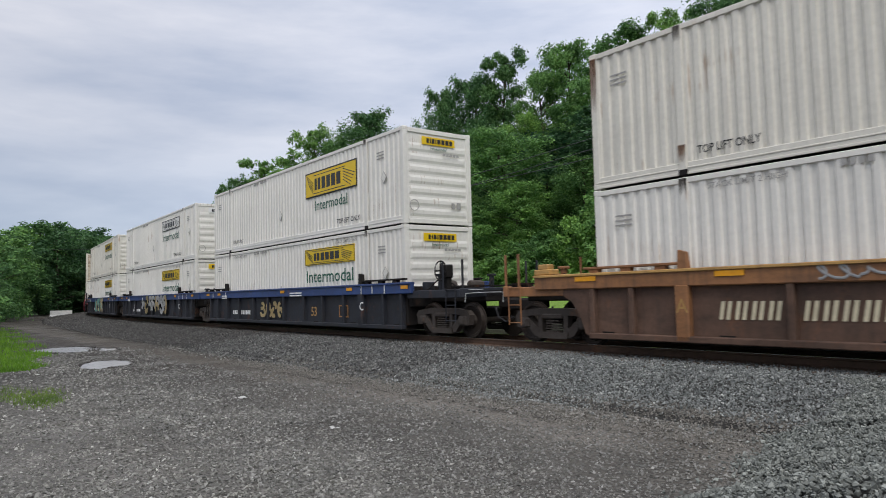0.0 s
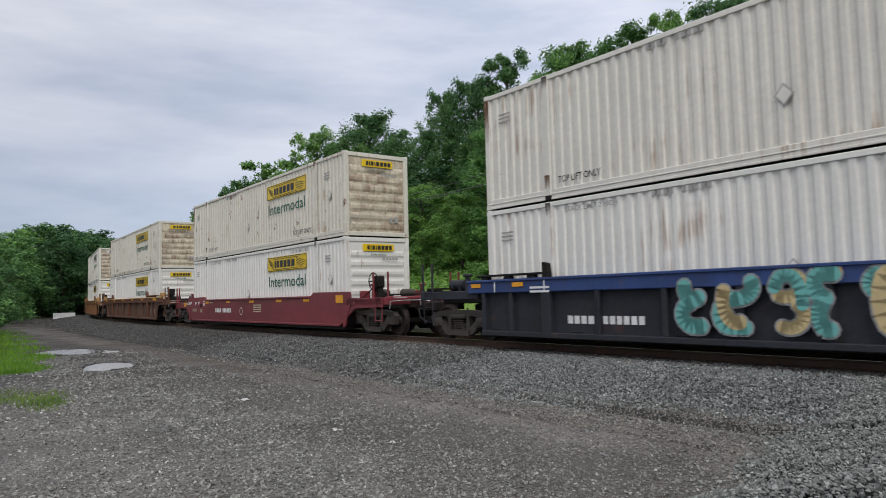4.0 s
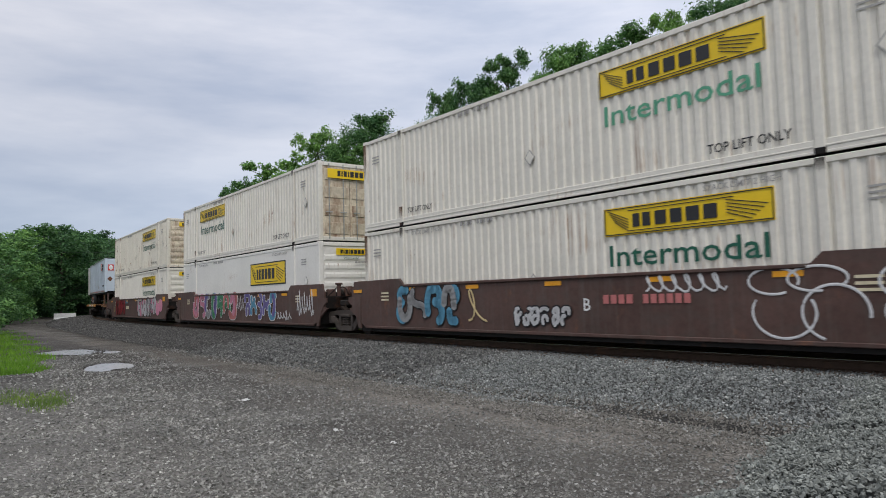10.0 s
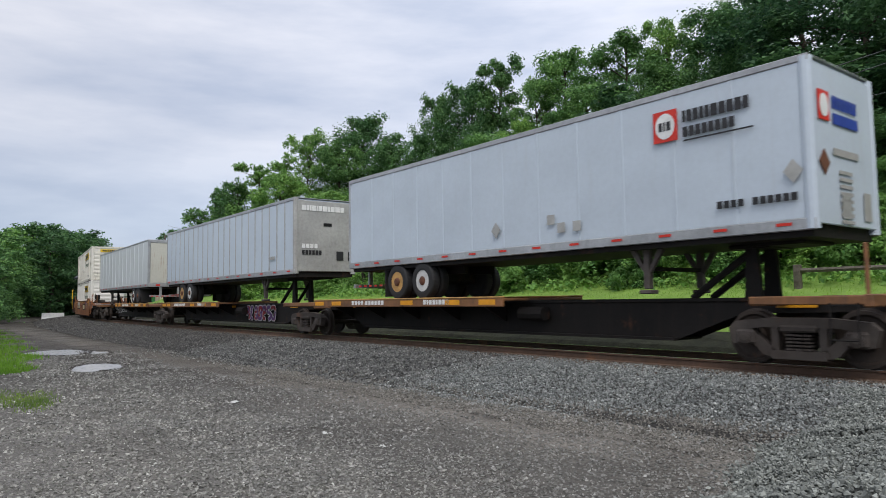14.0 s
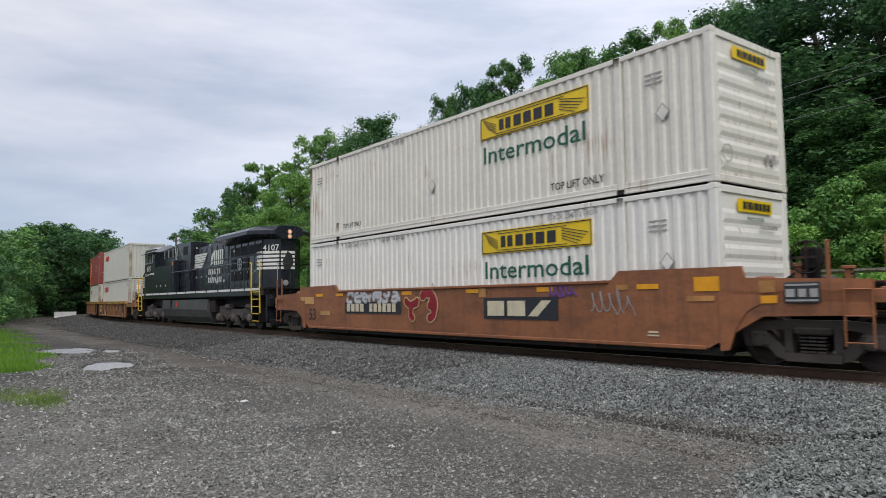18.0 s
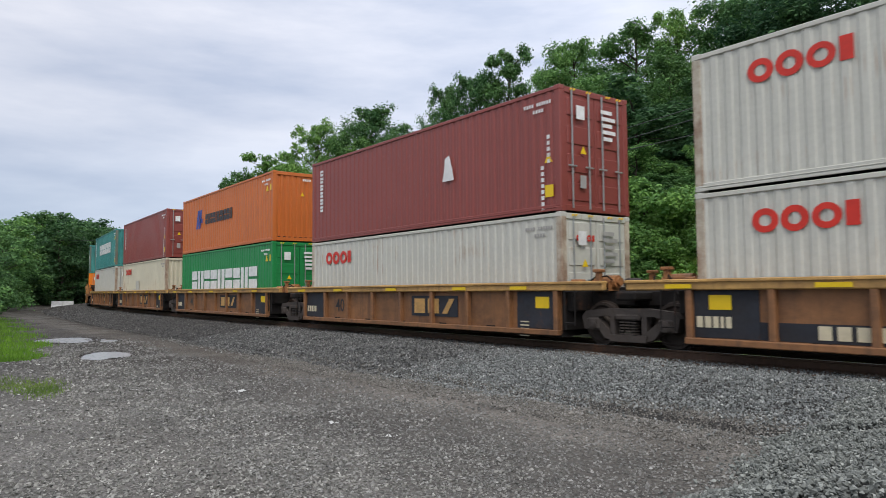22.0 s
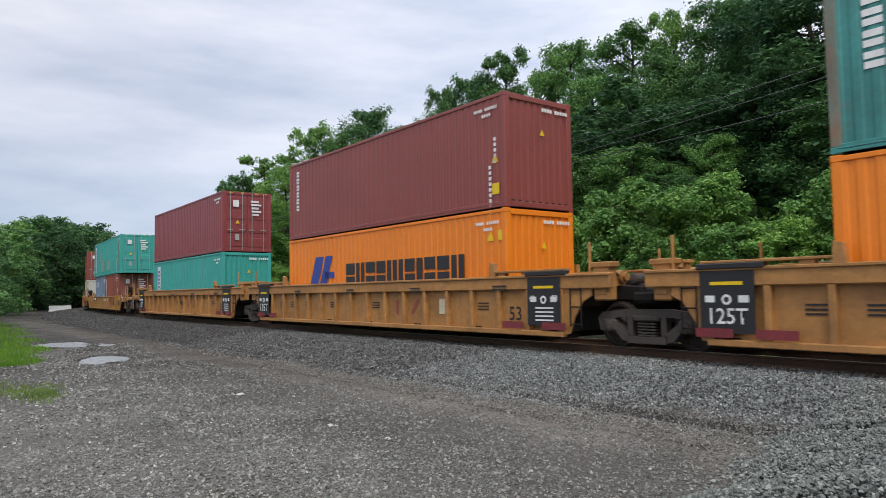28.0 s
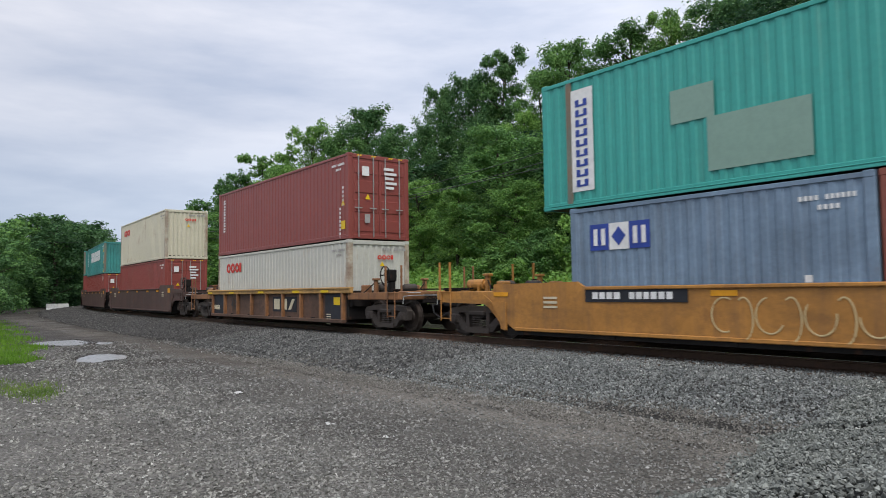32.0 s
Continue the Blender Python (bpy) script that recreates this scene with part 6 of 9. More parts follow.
def side_frame_shape():
    s = Shape()
    top = ((-1.14, 0.36), (-1.2, 0.62), (-1.08, 0.74), (-0.5, 0.80), (0.5, 0.80), (1.08, 0.74), (1.2, 0.62), (1.14, 0.36), (1.0, 0.34), (0.97, 0.58), (0.62, 0.64), (-0.62, 0.64), (-0.97, 0.58), (-1.0, 0.34))
    s.prism(top, -0.09, 0.09)
    for sx in (-1, 1):
        leg = [(sx * x, z) for x, z in ((0.82, 0.62), (0.98, 0.58), (0.6, 0.18), (0.36, 0.12), (0.36, 0.26))]
        s.prism(leg if sx > 0 else leg[::-1], -0.085, 0.085)
        up = [(sx * x, z) for x, z in ((0.33, 0.26), (0.45, 0.26), (0.45, 0.66), (0.33, 0.66))]
        s.prism(up if sx > 0 else up[::-1], -0.085, 0.085)
        s.box(sx * 0.89 - 0.17, sx * 0.89 + 0.17, -0.13, 0.1, 0.34, 0.6, 0.04)
    s.prism(((-0.44, 0.12), (0.44, 0.12), (0.46, 0.26), (-0.46, 0.26)), -0.12, 0.12)
    s.box(-0.3, 0.3, -0.13, 0.06, 0.56, 0.68, 0.03)
    return s


def spring_shape():
    s = Shape()
    for k in range(5):
        s.box(-0.06, 0.06, -0.1, 0.06, 0.27 + 0.058 * k, 0.30 + 0.058 * k)
    return s


def bogie(parent, x):
    """A two-axle freight bogie: bolster > side frames, springs, wheelsets, bearing caps."""
    bolster = part("bogie", kept("bolster", "bogie", GRIME, lambda: Shape().box(-0.22, 0.22, -0.95, 0.95, 0.5, 0.78, 0.04).box(-0.3, 0.3, -0.3, 0.3, 0.7, 0.95, 0.04)), parent, "grimy two-axle freight bogie", pose(x, 0, 0))
    for sy, turn in ((-1.03, 0), (1.03, 180)):
        part("side_frame", kept("sideframe", "side_frame", TRUCK_STEEL, side_frame_shape), bolster, "", pose(0, sy, 0, 0, 0, turn))
        for sx in (-0.14, 0.0, 0.14):
            part("spring", kept("springs", "spring", TRUCK_STEEL, spring_shape), bolster, "", pose(sx, sy, 0, 0, 0, turn))
        for sx in (-0.89, 0.89):
            part("bearing_cap", kept("bearing", "bearing_cap", TRUCK_STEEL, lambda: Shape().disc(0, 0, 0, ((-0.16, 0.05), (-0.14, 0.11), (0.05, 0.12), (0.06, 0.12)), 14)), bolster, "", pose(sx, sy, 0.46, 0, 0, turn))
    for sx in (-0.89, 0.89):
        w = part("wheelset", kept("wheelset", "wheelset", WHEEL_STEEL, wheelset_shape), bolster, "steel wheelset")
        w.matrix_parent_inverse = Matrix.Translation((sx, 0, 0.46))
        WHEELS.append(w)
    return bolster


def coupler(parent, x, sign):
    s = Shape().box(-0.0, 0.55, -0.11, 0.11, 0.78, 1.0, 0.03).box(0.45, 0.8, -0.16, 0.16, 0.72, 1.04, 0.05)
    part("coupler", kept("coupler", "coupler", GRIME, lambda: s), parent, "", pose(x, 0, 0, 0, 0, 0 if sign > 0 else 180))
    part("brake_hose", kept("hose", "brake_hose", INK, lambda: Shape().tube([(0.1, -0.3, 0.8), (0.25, -0.34, 0.55), (0.5, -0.3, 0.42), (0.72, -0.22, 0.55)], 0.025, 6)), parent, "", pose(x, 0, 0, 0, 0, 0 if sign > 0 else 180))


def ladder(parent, x, y, z0, z1, width=0.4, material=None, n=None):
    material = material or GRIME
    s = Shape().tube([(0, 0, z0), (0, 0, z1)], 0.016, 5).tube([(width, 0, z0), (width, 0, z1)], 0.016, 5)
    n = n or max(2, round((z1 - z0) / 0.33))
    for k in range(n):
        z = z0 + 0.06 + (z1 - z0 - 0.1) * k / max(1, n - 1)
        s.tube([(0, 0, z), (width, 0, z)], 0.014, 5)
    part("ladder", kept(("ladder", width, z0, z1), "ladder", material, lambda: s), parent, "", pose(x, y, 0))


def ribbon(points, w):
    """A thick bent stroke along the points, as short quads with round ends."""
    rows = []
    for i in range(len(points) - 1):
        (ax, az), (bx, bz) = points[i], points[i + 1]
        n = math.hypot(bx - ax, bz - az) or 1.0
        px, pz, ex, ez = -(bz - az) / n * w / 2, (bx - ax) / n * w / 2, (bx - ax) / n * w * 0.12, (bz - az) / n * w * 0.12
        rows.append([(ax - ex + px, az - ez + pz), (ax - ex - px, az - ez - pz), (bx + ex - px, bz + ez - pz), (bx + ex + px, bz + ez + pz)])
    for x, z in (points[0], points[-1]):
        rows.append([(x + w / 2 * math.cos(2 * math.pi * i / 10), z + w / 2 * math.sin(2 * math.pi * i / 10)) for i in range(10)])
    return rows


def graffiti(parent, x0, x1, z0, z1, y, n, fill, edge, seed, back=None):
    """Sprayed figures of fat bent strokes with an outline behind them, all abstract."""
    rng = random.Random(seed)
    n = max(2, round(n * 1.2))
    w = (x1 - x0) / n
    hh = z1 - z0
    if back:
        for k in range(9):
            cx, cz, r = x0 + (x1 - x0 + 1.6) * (k + 0.4) / 9, (z0 + z1) / 2 + rng.uniform(-0.2, 0.2), hh * rng.uniform(0.3, 0.46)
            row = [(cx + 1.25 * r * math.cos(a), min(z1, max(0.38, cz + r * math.sin(a)))) for a in [2 * math.pi * i / 18 for i in range(18)]]
            marks(parent, 0, y - 0.001 * (k % 3), 0, [row], back, "sprayed_cloud")
    thick = min(0.3 * w, 0.24 * hh)
    for k in range(n):
        cx = x0 + w * (k + 0.5)
        lines = []
        for q, (dz, tall) in enumerate(((0.3, 0.24), (-0.24, 0.28), (0.02, 0.46))):
            if q == 2 and rng.random() < 0.35:
                continue
            a0 = rng.uniform(0, 360)
            turn = rng.choice((-1, 1)) * rng.uniform(120, 230)
            rx, rz = w * rng.uniform(0.22, 0.42), hh * tall * rng.uniform(0.7, 0.95)
            ox, oz = cx + w * rng.uniform(-0.14, 0.14), (z0 + z1) / 2 + hh * dz * 0.8
            lines.append([(ox + rx * math.cos(radians(a0 + turn * i / 9)), min(z1 - thick / 2, max(z0 + thick / 2, oz + rz * math.sin(radians(a0 + turn * i / 9))))) for i in range(10)])
        wd = thick * rng.uniform(0.8, 1.15)
        for q, pts in enumerate(lines):
            dy = 0.0012 * q + 0.0003 * (k % 4)
            marks(parent, 0, y - 0.004 - dy, 0, ribbon(pts, wd + 0.07), edge, "sprayed_outline")
            marks(parent, 0, y - 0.010 - dy, 0, ribbon(pts, wd), fill[(k + q // 2) % len(fill)], "sprayed_figure")


def scrawl(parent, x0, x1, z0, z1, y, material, seed, loops=5, r=0.022):
    rng = random.Random(seed)
    pts = []
    step_ = (x1 - x0) / loops
    tall = [rng.uniform(0.45, 1.0) for _ in range(loops + 1)]
    for k in range(loops * 14 + 1):
        f = k / 14
        a = 2 * math.pi * f
        g = tall[int(f)]
        pts.append((x0 + step_ * (f + 0.42 * g * math.sin(a + 0.6)), y, (z0 + z1) / 2 - (z1 - z0) / 2 * g * math.cos(a)))
    s = Shape()
    s.tube(pts, r, 4)
    s.v = [(px, y + (py - y) * 0.2, pz) for px, py, pz in s.v]
    part("sprayed_scrawl", s.mesh("sprayed_scrawl", material), parent)


def bubbles(parent, arcs, y, material, r):
    """Thin sprayed arcs: centre x and z, half width and height, first and last degree."""
    for cx, cz, rx, rz, a0, a1 in arcs:
        s = Shape()
        s.tube([(cx + rx * math.cos(radians(a)), y, cz + rz * math.sin(radians(a))) for a in np.linspace(a0, a1, 26).tolist()], r, 4)
        s.v = [(px, y + (py - y) * 0.2, pz) for px, py, pz in s.v]
        part("sprayed_arc", s.mesh("sprayed_arc", material), parent)


def reflectors(parent, xs, y, z, material=None, w=0.36, h_=0.1):
    for x in xs:
        marks(parent, x, y, z, [rect(-w / 2, w / 2, 0, h_)], material or REFLECT, "reflector")


def stub(material=None):
    return kept("upright", "upright", material or GRIME, lambda: Shape().box(-0.026, 0.026, -0.026, 0.026, 0, 0.95, 0.008))


def car_end(car, sign, half, deck_from, deck_z, coat, own_bogie, bogie_at, brake):
    """The platform over one bogie, with its sill, grabs and coupler."""
    e = half - 0.75
    turn = 0 if sign > 0 else 180
    key = (half, deck_from, deck_z, own_bogie)
    deck = Shape().box(deck_from - 0.1, e if own_bogie else half - 0.15, -0.62, 0.62, deck_z - 0.42, deck_z - 0.1, 0.03)
    deck.box(deck_from - 0.15, deck_from + 0.25, -1.3, 1.3, deck_z - 0.55, deck_z - 0.08, 0.03)
    part("end_platform", kept(("deck", key), "end_platform", GRIME, lambda: deck), car, "", pose(0, 0, 0, 0, 0, turn))
    if own_bogie:
        sill = Shape().box(e - 0.16, e, -1.42, 1.42, deck_z - 0.3, deck_z - 0.05, 0.02)
        sill.box(deck_from + 0.2, e - 0.1, -1.44, -1.34, deck_z - 0.3, deck_z - 0.08, 0.015).box(deck_from + 0.2, e - 0.1, 1.34, 1.44, deck_z - 0.3, deck_z - 0.08, 0.015)
        part("end_sill", kept(("esill", key), "end_sill", coat, lambda: sill), car, "", pose(0, 0, 0, 0, 0, turn))
        walk_ = Shape()
        for k in range(4):
            walk_.box(e - 0.65 + 0.13 * k, e - 0.56 + 0.13 * k, -1.3, 1.3, deck_z - 0.02, deck_z + 0.02)
        walk_.box(e - 0.7, e - 0.08, -1.25, -1.15, deck_z - 0.12, deck_z - 0.02).box(e - 0.7, e - 0.08, 1.15, 1.25, deck_z - 0.12, deck_z - 0.02)
        part("crossover_walk", kept(("walkway", key), "crossover_walk", GRIME, lambda: walk_), car, "", pose(0, 0, 0, 0, 0, turn))
        for x, y in ((e - 0.06, -1.36), (e - 0.06, 1.36), (e - 0.9, -1.36), (e - 0.5, 1.36)):
            part("upright", stub(coat), car, "", pose(sign * x, y * sign, deck_z - 0.25))
        coupler(car, sign * (e - 0.1), sign)
        ladder(car, sign * (e - 0.45) - 0.2, -1.47, 0.42, deck_z - 0.05, 0.4, coat)
        bogie(car, sign * bogie_at)
    x0 = deck_from + (1.0 if own_bogie else 0.55)
    gear = pose(sign * x0, 0, deck_z, 0, 0, turn)
    for y in (-1, 1):
        part("brake_cylinder", kept(("bcyl", y), "brake_cylinder", TRUCK_STEEL, lambda: Shape().disc(0, 0.5 * y, 0.06, ((-0.3, 0.04), (-0.28, 0.11), (-0.24, 0.13), (0.16, 0.13), (0.2, 0.11), (0.22, 0.04)), 12)
             .box(-0.18, 0.18, 0.5 * y - 0.16, 0.5 * y + 0.12, -0.12, -0.05, 0.01)), car, "", gear)
        part("air_pipe", kept(("apipe", y), "air_pipe", GRIME, lambda: Shape().tube([(-0.9, y * 1.28, -0.3), (-0.3, y * 1.28, -0.2), (-0.1, y * 1.1, 0.02), (0.1, y * 1.0, 0.2), (0.3, y * 0.85, 0.22), (0.4, y * 0.6, 0.02)], 0.02, 5)), car, "", gear)
        b = 0.95 * y
        part("valve_box", kept(("vbox", y), "valve_box", coat, lambda: Shape().box(-0.55, -0.3, b - 0.14, b + 0.14, -0.1, 0.16, 0.025)), car, "", gear)
        part("valve", kept(("valve", y), "valve", coat, lambda: Shape().box(0.1, 0.22, b - 0.06, b + 0.06, -0.1, 0.34, 0.015).box(0.06, 0.26, b - 0.1, b + 0.1, 0.3, 0.37, 0.015)), car, "", gear)
    if own_bogie:
        lever = Shape().tube([(e + 0.04, -1.38, deck_z - 0.42), (e + 0.05, -1.36, deck_z - 0.2), (e + 0.06, -1.0, deck_z - 0.18), (e + 0.06, -0.15, deck_z - 0.18), (e + 0.2, 0.0, deck_z - 0.22)], 0.016, 5)
        lever.tube([(e + 0.04, 1.38, deck_z - 0.42), (e + 0.05, 1.36, deck_z - 0.2), (e + 0.06, 1.0, deck_z - 0.18), (e + 0.06, 0.15, deck_z - 0.18)], 0.016, 5)
        for y in (-1.0, 1.0):
            lever.tube([(e + 0.01, y - 0.22, deck_z - 0.1), (e + 0.07, y - 0.22, deck_z - 0.1), (e + 0.07, y + 0.22, deck_z - 0.1), (e + 0.01, y + 0.22, deck_z - 0.1)], 0.014, 5)
        part("cut_lever", kept(("cutlever", key), "cut_lever", STEEL_BAR, lambda: lever), car, "", pose(0, 0, 0, 0, 0, turn))
    if brake:
        part("brake_stand", kept("bstand", "brake_stand", GRIME, lambda: Shape().box(-0.09, 0.09, -0.09, 0.09, 0, 0.62, 0.02).box(-0.13, 0.13, -0.2, 0.12, 0.35, 0.72, 0.03)), car, "", pose(sign * (half - 2.1), -0.85, deck_z - 0.1))
        part("brake_wheel", kept("bwheel", "brake_wheel", GRIME, lambda: Shape().tube([(0.27 * math.cos(a), -0.24, 0.55 + 0.27 * math.sin(a)) for a in [2 * math.pi * i / 16 for i in range(17)]], 0.02, 5).box(-0.26, 0.26, -0.25, -0.23, 0.53, 0.57).box(-0.02, 0.02, -0.25, -0.23, 0.3, 0.8)), car, "", pose(sign * (half - 2.1), -0.85, deck_z - 0.1))
    else:
        part("air_tank", kept("airtank", "air_tank", coat, lambda: Shape().tube([(-0.3, 0, 0), (0.3, 0, 0)], 0.14, 14).tube([(-0.37, 0, 0), (0.37, 0, 0)], 0.09, 14).box(-0.2, -0.14, -0.15, 0.15, -0.2, 0.0).box(0.14, 0.2, -0.15, 0.15, -0.2, 0.0)), car, "", pose(sign * (half - (1.5 if own_bogie else 0.9)), -0.6, deck_z + 0.1))


def well_car(place, wide, coat, chord, label, well=8.15, lead=True, tail=True, top=1.55, smooth=False, shoulder=1.74, panel=None, lead_half=11.6, tail_half=11.6, n_posts=13, post_mat=None, bogie_in=2.05, band=0.33, posts=None, strong=(), lip=None, strong_mat=None):
    """A well car. lead and tail: whether that end has its own coupler and bogie (else it shares the one between two wells)."""
    car = thing("well_car", label, "well car", "cars of the train")
    panel = panel or coat
    lh = lead_half if lead else well + 1.55
    th = tail_half if tail else well + 1.55
    y = 1.44 if smooth else 1.50
    for sy, turn in ((-1, 0), (1, 180)):
        if smooth:
            a, b = lh - 1.0, th - 1.0
            h1, h0 = shoulder - 0.22, shoulder - 0.3
            out = ((-well + 0.25, 0.29), (well - 0.25, 0.29), (well + 0.75, 0.86), (a, 0.9), (a, h0), (well + 0.45, h1), (well + 0.4, shoulder - 0.02), (5.95, shoulder), (5.75, top), (-5.75, top), (-5.95, shoulder), (-well - 0.4, shoulder - 0.02), (-well - 0.45, h1), (-b, h0), (-b, 0.9), (-well - 0.75, 0.86))
            if sy > 0:
                out = [(-x, z) for x, z in out][::-1]
            s = Shape().prism(out, -y, -y + 0.07)
            part("side_wall", s.mesh("side_wall", coat), car, "", pose(0, 0, 0, 0, 0, turn))
            lip = Shape().box(-5.7, 5.7, -y - 0.05, -y + 0.09, top - 0.07, top, 0.015)
            part("top_chord", kept(("lip", well, top), "top_chord", chord, lambda: lip), car, "", pose(0, 0, 0, 0, 0, turn))
            foot = Shape().box(-well + 0.3, well - 0.3, -y - 0.02, -y + 0.1, 0.25, 0.33, 0.015)
            part("bottom_chord", kept(("foot", well), "bottom_chord", coat, lambda: foot), car, "", pose(0, 0, 0, 0, 0, turn))
        else:
            sheet = Shape().box(-well, well, -1.39, -1.34, 0.24, top - band + 0.02)
            part("side_wall", kept(("sheet", well, top), "side_wall", panel, lambda: sheet), car, "", pose(0, 0, 0, 0, 0, turn))
            fa, fb = (well + 1.55 if own and lip else well + (0.5 if own else 1.28) for own in ((lead, tail) if sy < 0 else (tail, lead)))
            ch = Shape().box(-fb, fa, -y - 0.02, -y + 0.11, top - band, top, 0.02)
            part("top_chord", kept(("chord", well, top, fa, fb), "top_chord", chord, lambda: ch), car, "", pose(0, 0, 0, 0, 0, turn))
            edge_ = Shape().box(-fb, fa, -y - 0.06, -y + 0.12, top - 0.06, top - 0.004, 0.01)
            part("chord_lip", kept(("lip2", well, top, fa, fb), "chord_lip", lip or chord, lambda: edge_), car, "", pose(0, 0, 0, 0, 0, turn))
            if lip:
                for q in (fa - 0.25, -fb + 0.25):
                    part("corner_block", kept("cblock", "corner_block", lip, lambda: Shape().box(-0.24, 0.24, -0.03, 0.3, 0.0, 0.13, 0.02).box(-0.12, 0.18, -0.02, 0.2, 0.12, 0.24, 0.02)), car, "", pose(q * -sy, sy * y, top, 0, 0, turn))
                pipe = Shape().tube([(-well, -y + 0.03, top - band - 0.1), (well, -y + 0.03, top - band - 0.1)], 0.018, 5)
            ft = Shape().box(-well, well, -y - 0.03, -y + 0.12, 0.19, 0.31, 0.015)
            part("bottom_chord", kept(("foot2", well), "bottom_chord", panel, lambda: ft), car, "", pose(0, 0, 0, 0, 0, turn))
            for x in posts or [-well + 0.08 + (2 * well - 0.16) * k / (n_posts - 1) for k in range(n_posts)]:
                big = x in strong
                pm = Shape().box(-0.06, 0.06, -0.0, 0.15, 0.25, top - band + 0.01, 0.015) if not big else Shape().box(-0.14, 0.14, -0.02, 0.13, 0.2, top - band + 0.03, 0.02)
                part("side_post", kept(("spost", top, big), "side_post", (strong_mat if big else None) or post_mat or coat, lambda: pm), car, "", pose(x, sy * (y + 0.01), 0, 0, 0, turn))
            if well > 7:
                for sx in (-1, 1):
                    rise_ = Shape().box(-1.15, 1.15, -0.03, 0.16, 0.0, 0.05, 0.01)
                    for q in (-0.9, -0.1, 0.7):
                        rise_.box(q - 0.12, q + 0.12, 0.0, 0.12, -0.07, 0.01)
                    part("guide_ledge", kept("ledge", "guide_ledge", chord if chord is not CAR_BLUE else GRIME, lambda: rise_), car, "", pose(sx * 7.1, sy * y, top + 0.07, 0, 0, turn))
                    horn = Shape().prism(((-0.1, 0), (0.1, 0), (0.06, 0.3), (-0.08, 0.34)), -0.05, 0.08)
                    part("guide_horn", kept("horn", "guide_horn", GRIME if chord is CAR_BLUE else coat, lambda: horn), car, "", pose(sx * 5.9, sy * y, top, 0, 0, turn))
    for sx, half, own in ((1, lh, lead), (-1, th, tail)):
        wall = kept(("bulkhead", well, top), "end_bulkhead", GRIME, lambda: Shape().box(well - 0.03, well + 0.1, -1.36, 1.36, 0.3, top - 0.12, 0.02))
        part("end_bulkhead", wall, car, "", pose(0, 0, 0, 0, 0, 0 if sx > 0 else 180))
    floor = Shape()
    for k in range(7):
        x = -well + 0.4 + (2 * well - 0.8) * k / 6
        floor.box(x - 0.15, x + 0.15, -1.4, 1.4, 0.16, 0.34)
    floor.box(-well, well, -1.38, -1.0, 0.16, 0.3).box(-well, well, 1.0, 1.38, 0.16, 0.3)
    part("floor_frame", kept(("wfloor", well), "floor_frame", GRIME, lambda: floor), car)
    deck = 1.38 if top > 1.45 else 1.26
    car_end(car, 1, lh, well, deck, coat, lead, lh - bogie_in, lead)
    car_end(car, -1, th, well, deck, coat, tail, th - bogie_in, False)
    if not smooth:
        for sign, own in ((1, lead), (-1, tail)):
            if not own:
                ladder(car, sign * (well + 0.35) - 0.15, -1.5, 0.42, top - band + 0.02, 0.3)
    if lip or coat is CAR_TAN:
        web = Shape().prism(((well - 0.02, 0.25), (well + 0.14, 0.27), (well + 0.26, 0.6), (well + 0.5, 0.95), (well + 0.74, 1.08), (well + 0.74, top - band), (well - 0.02, top - band)), -1.46, -1.41)
        for sx in (-1, 1):
            for sy in (-1, 1):
                shape_ = web if sx * sy < 0 else web.mirrored()
                part("end_gusset", kept(("gusset", well, top, sx * sy), "end_gusset", panel, lambda: shape_), car, "", pose(0, 0, 0, 0, 0, 0 if sy < 0 else 180))
    if not tail:
        bogie(car, -th)
        part("joint_cover", kept("joint", "joint_cover", GRIME, lambda: Shape().box(-0.55, 0.55, -0.5, 0.5, 0.85, 1.25, 0.06).box(-0.25, 0.25, -1.2, 1.2, 0.95, 1.15, 0.04)), car, "", pose(-th, 0, 0))
    rolling(car, place, lh + th - 4.2 if lead and tail else 2 * well + 3.0)
    return car


def load(box, place, span, up):
    return rolling(box, place, span, up)


def car_print(car, y, tag, rows):
    """Plain bars in place of reporting marks and stencils: rows of x, z, height, widths."""
    for x, z, hh, widths in rows:
        marks(car, x, y, z, bars(widths, hh, hh * 0.3), tag, "stencil")


NUM = (0.14, 0.14, 0.14, 0.15, -0.14, 0.12, 0.13, 0.12, 0.13, 0.13, 0.13)


def blue_car(place, label, lead, tail):
    car = well_car(place, 1, CAR_SLATE, CAR_BLUE, label, lead=lead, tail=tail, panel=CAR_SLATE, post_mat=CAR_SLATE,
                   posts=(-8.07, -7.1, -5.95, -4.5, -2.9, -1.4, 0.05, 1.77, 3.2, 4.7, 5.83, 7.1, 8.07), strong=(-5.95, 5.83))
    y = -1.535
    reflectors(car, (-8.3, -6.8, 0.1, 5.2, 8.35), y, 1.36)
    for x in (-7.6, -5.95, 5.95, 6.6, 7.3):
        marks(car, x, y, 1.24, [rect(-0.02, 0.02, 0, 0.26)], MARK_WHITE, "stencil")
    marks(car, 0.75, y - 0.002, 1.32, stacked(2, 1.0, 0.05, 0.04), MARK_WHITE, "small_print")
    marks(car, -6.4, y, 1.3, stacked(2, 0.6, 0.05, 0.04), MARK_WHITE, "small_print")
    car_print(car, -1.395, MARK_WHITE, ((-5.4, 0.52, 0.17, NUM),))
    letter(car, "53", 2.45, -1.4, 0.66, 0.32, CAR_YELLOW)
    letter(car, "C", 5.95, -1.535, 0.85, 0.26, MARK_WHITE)
    return car


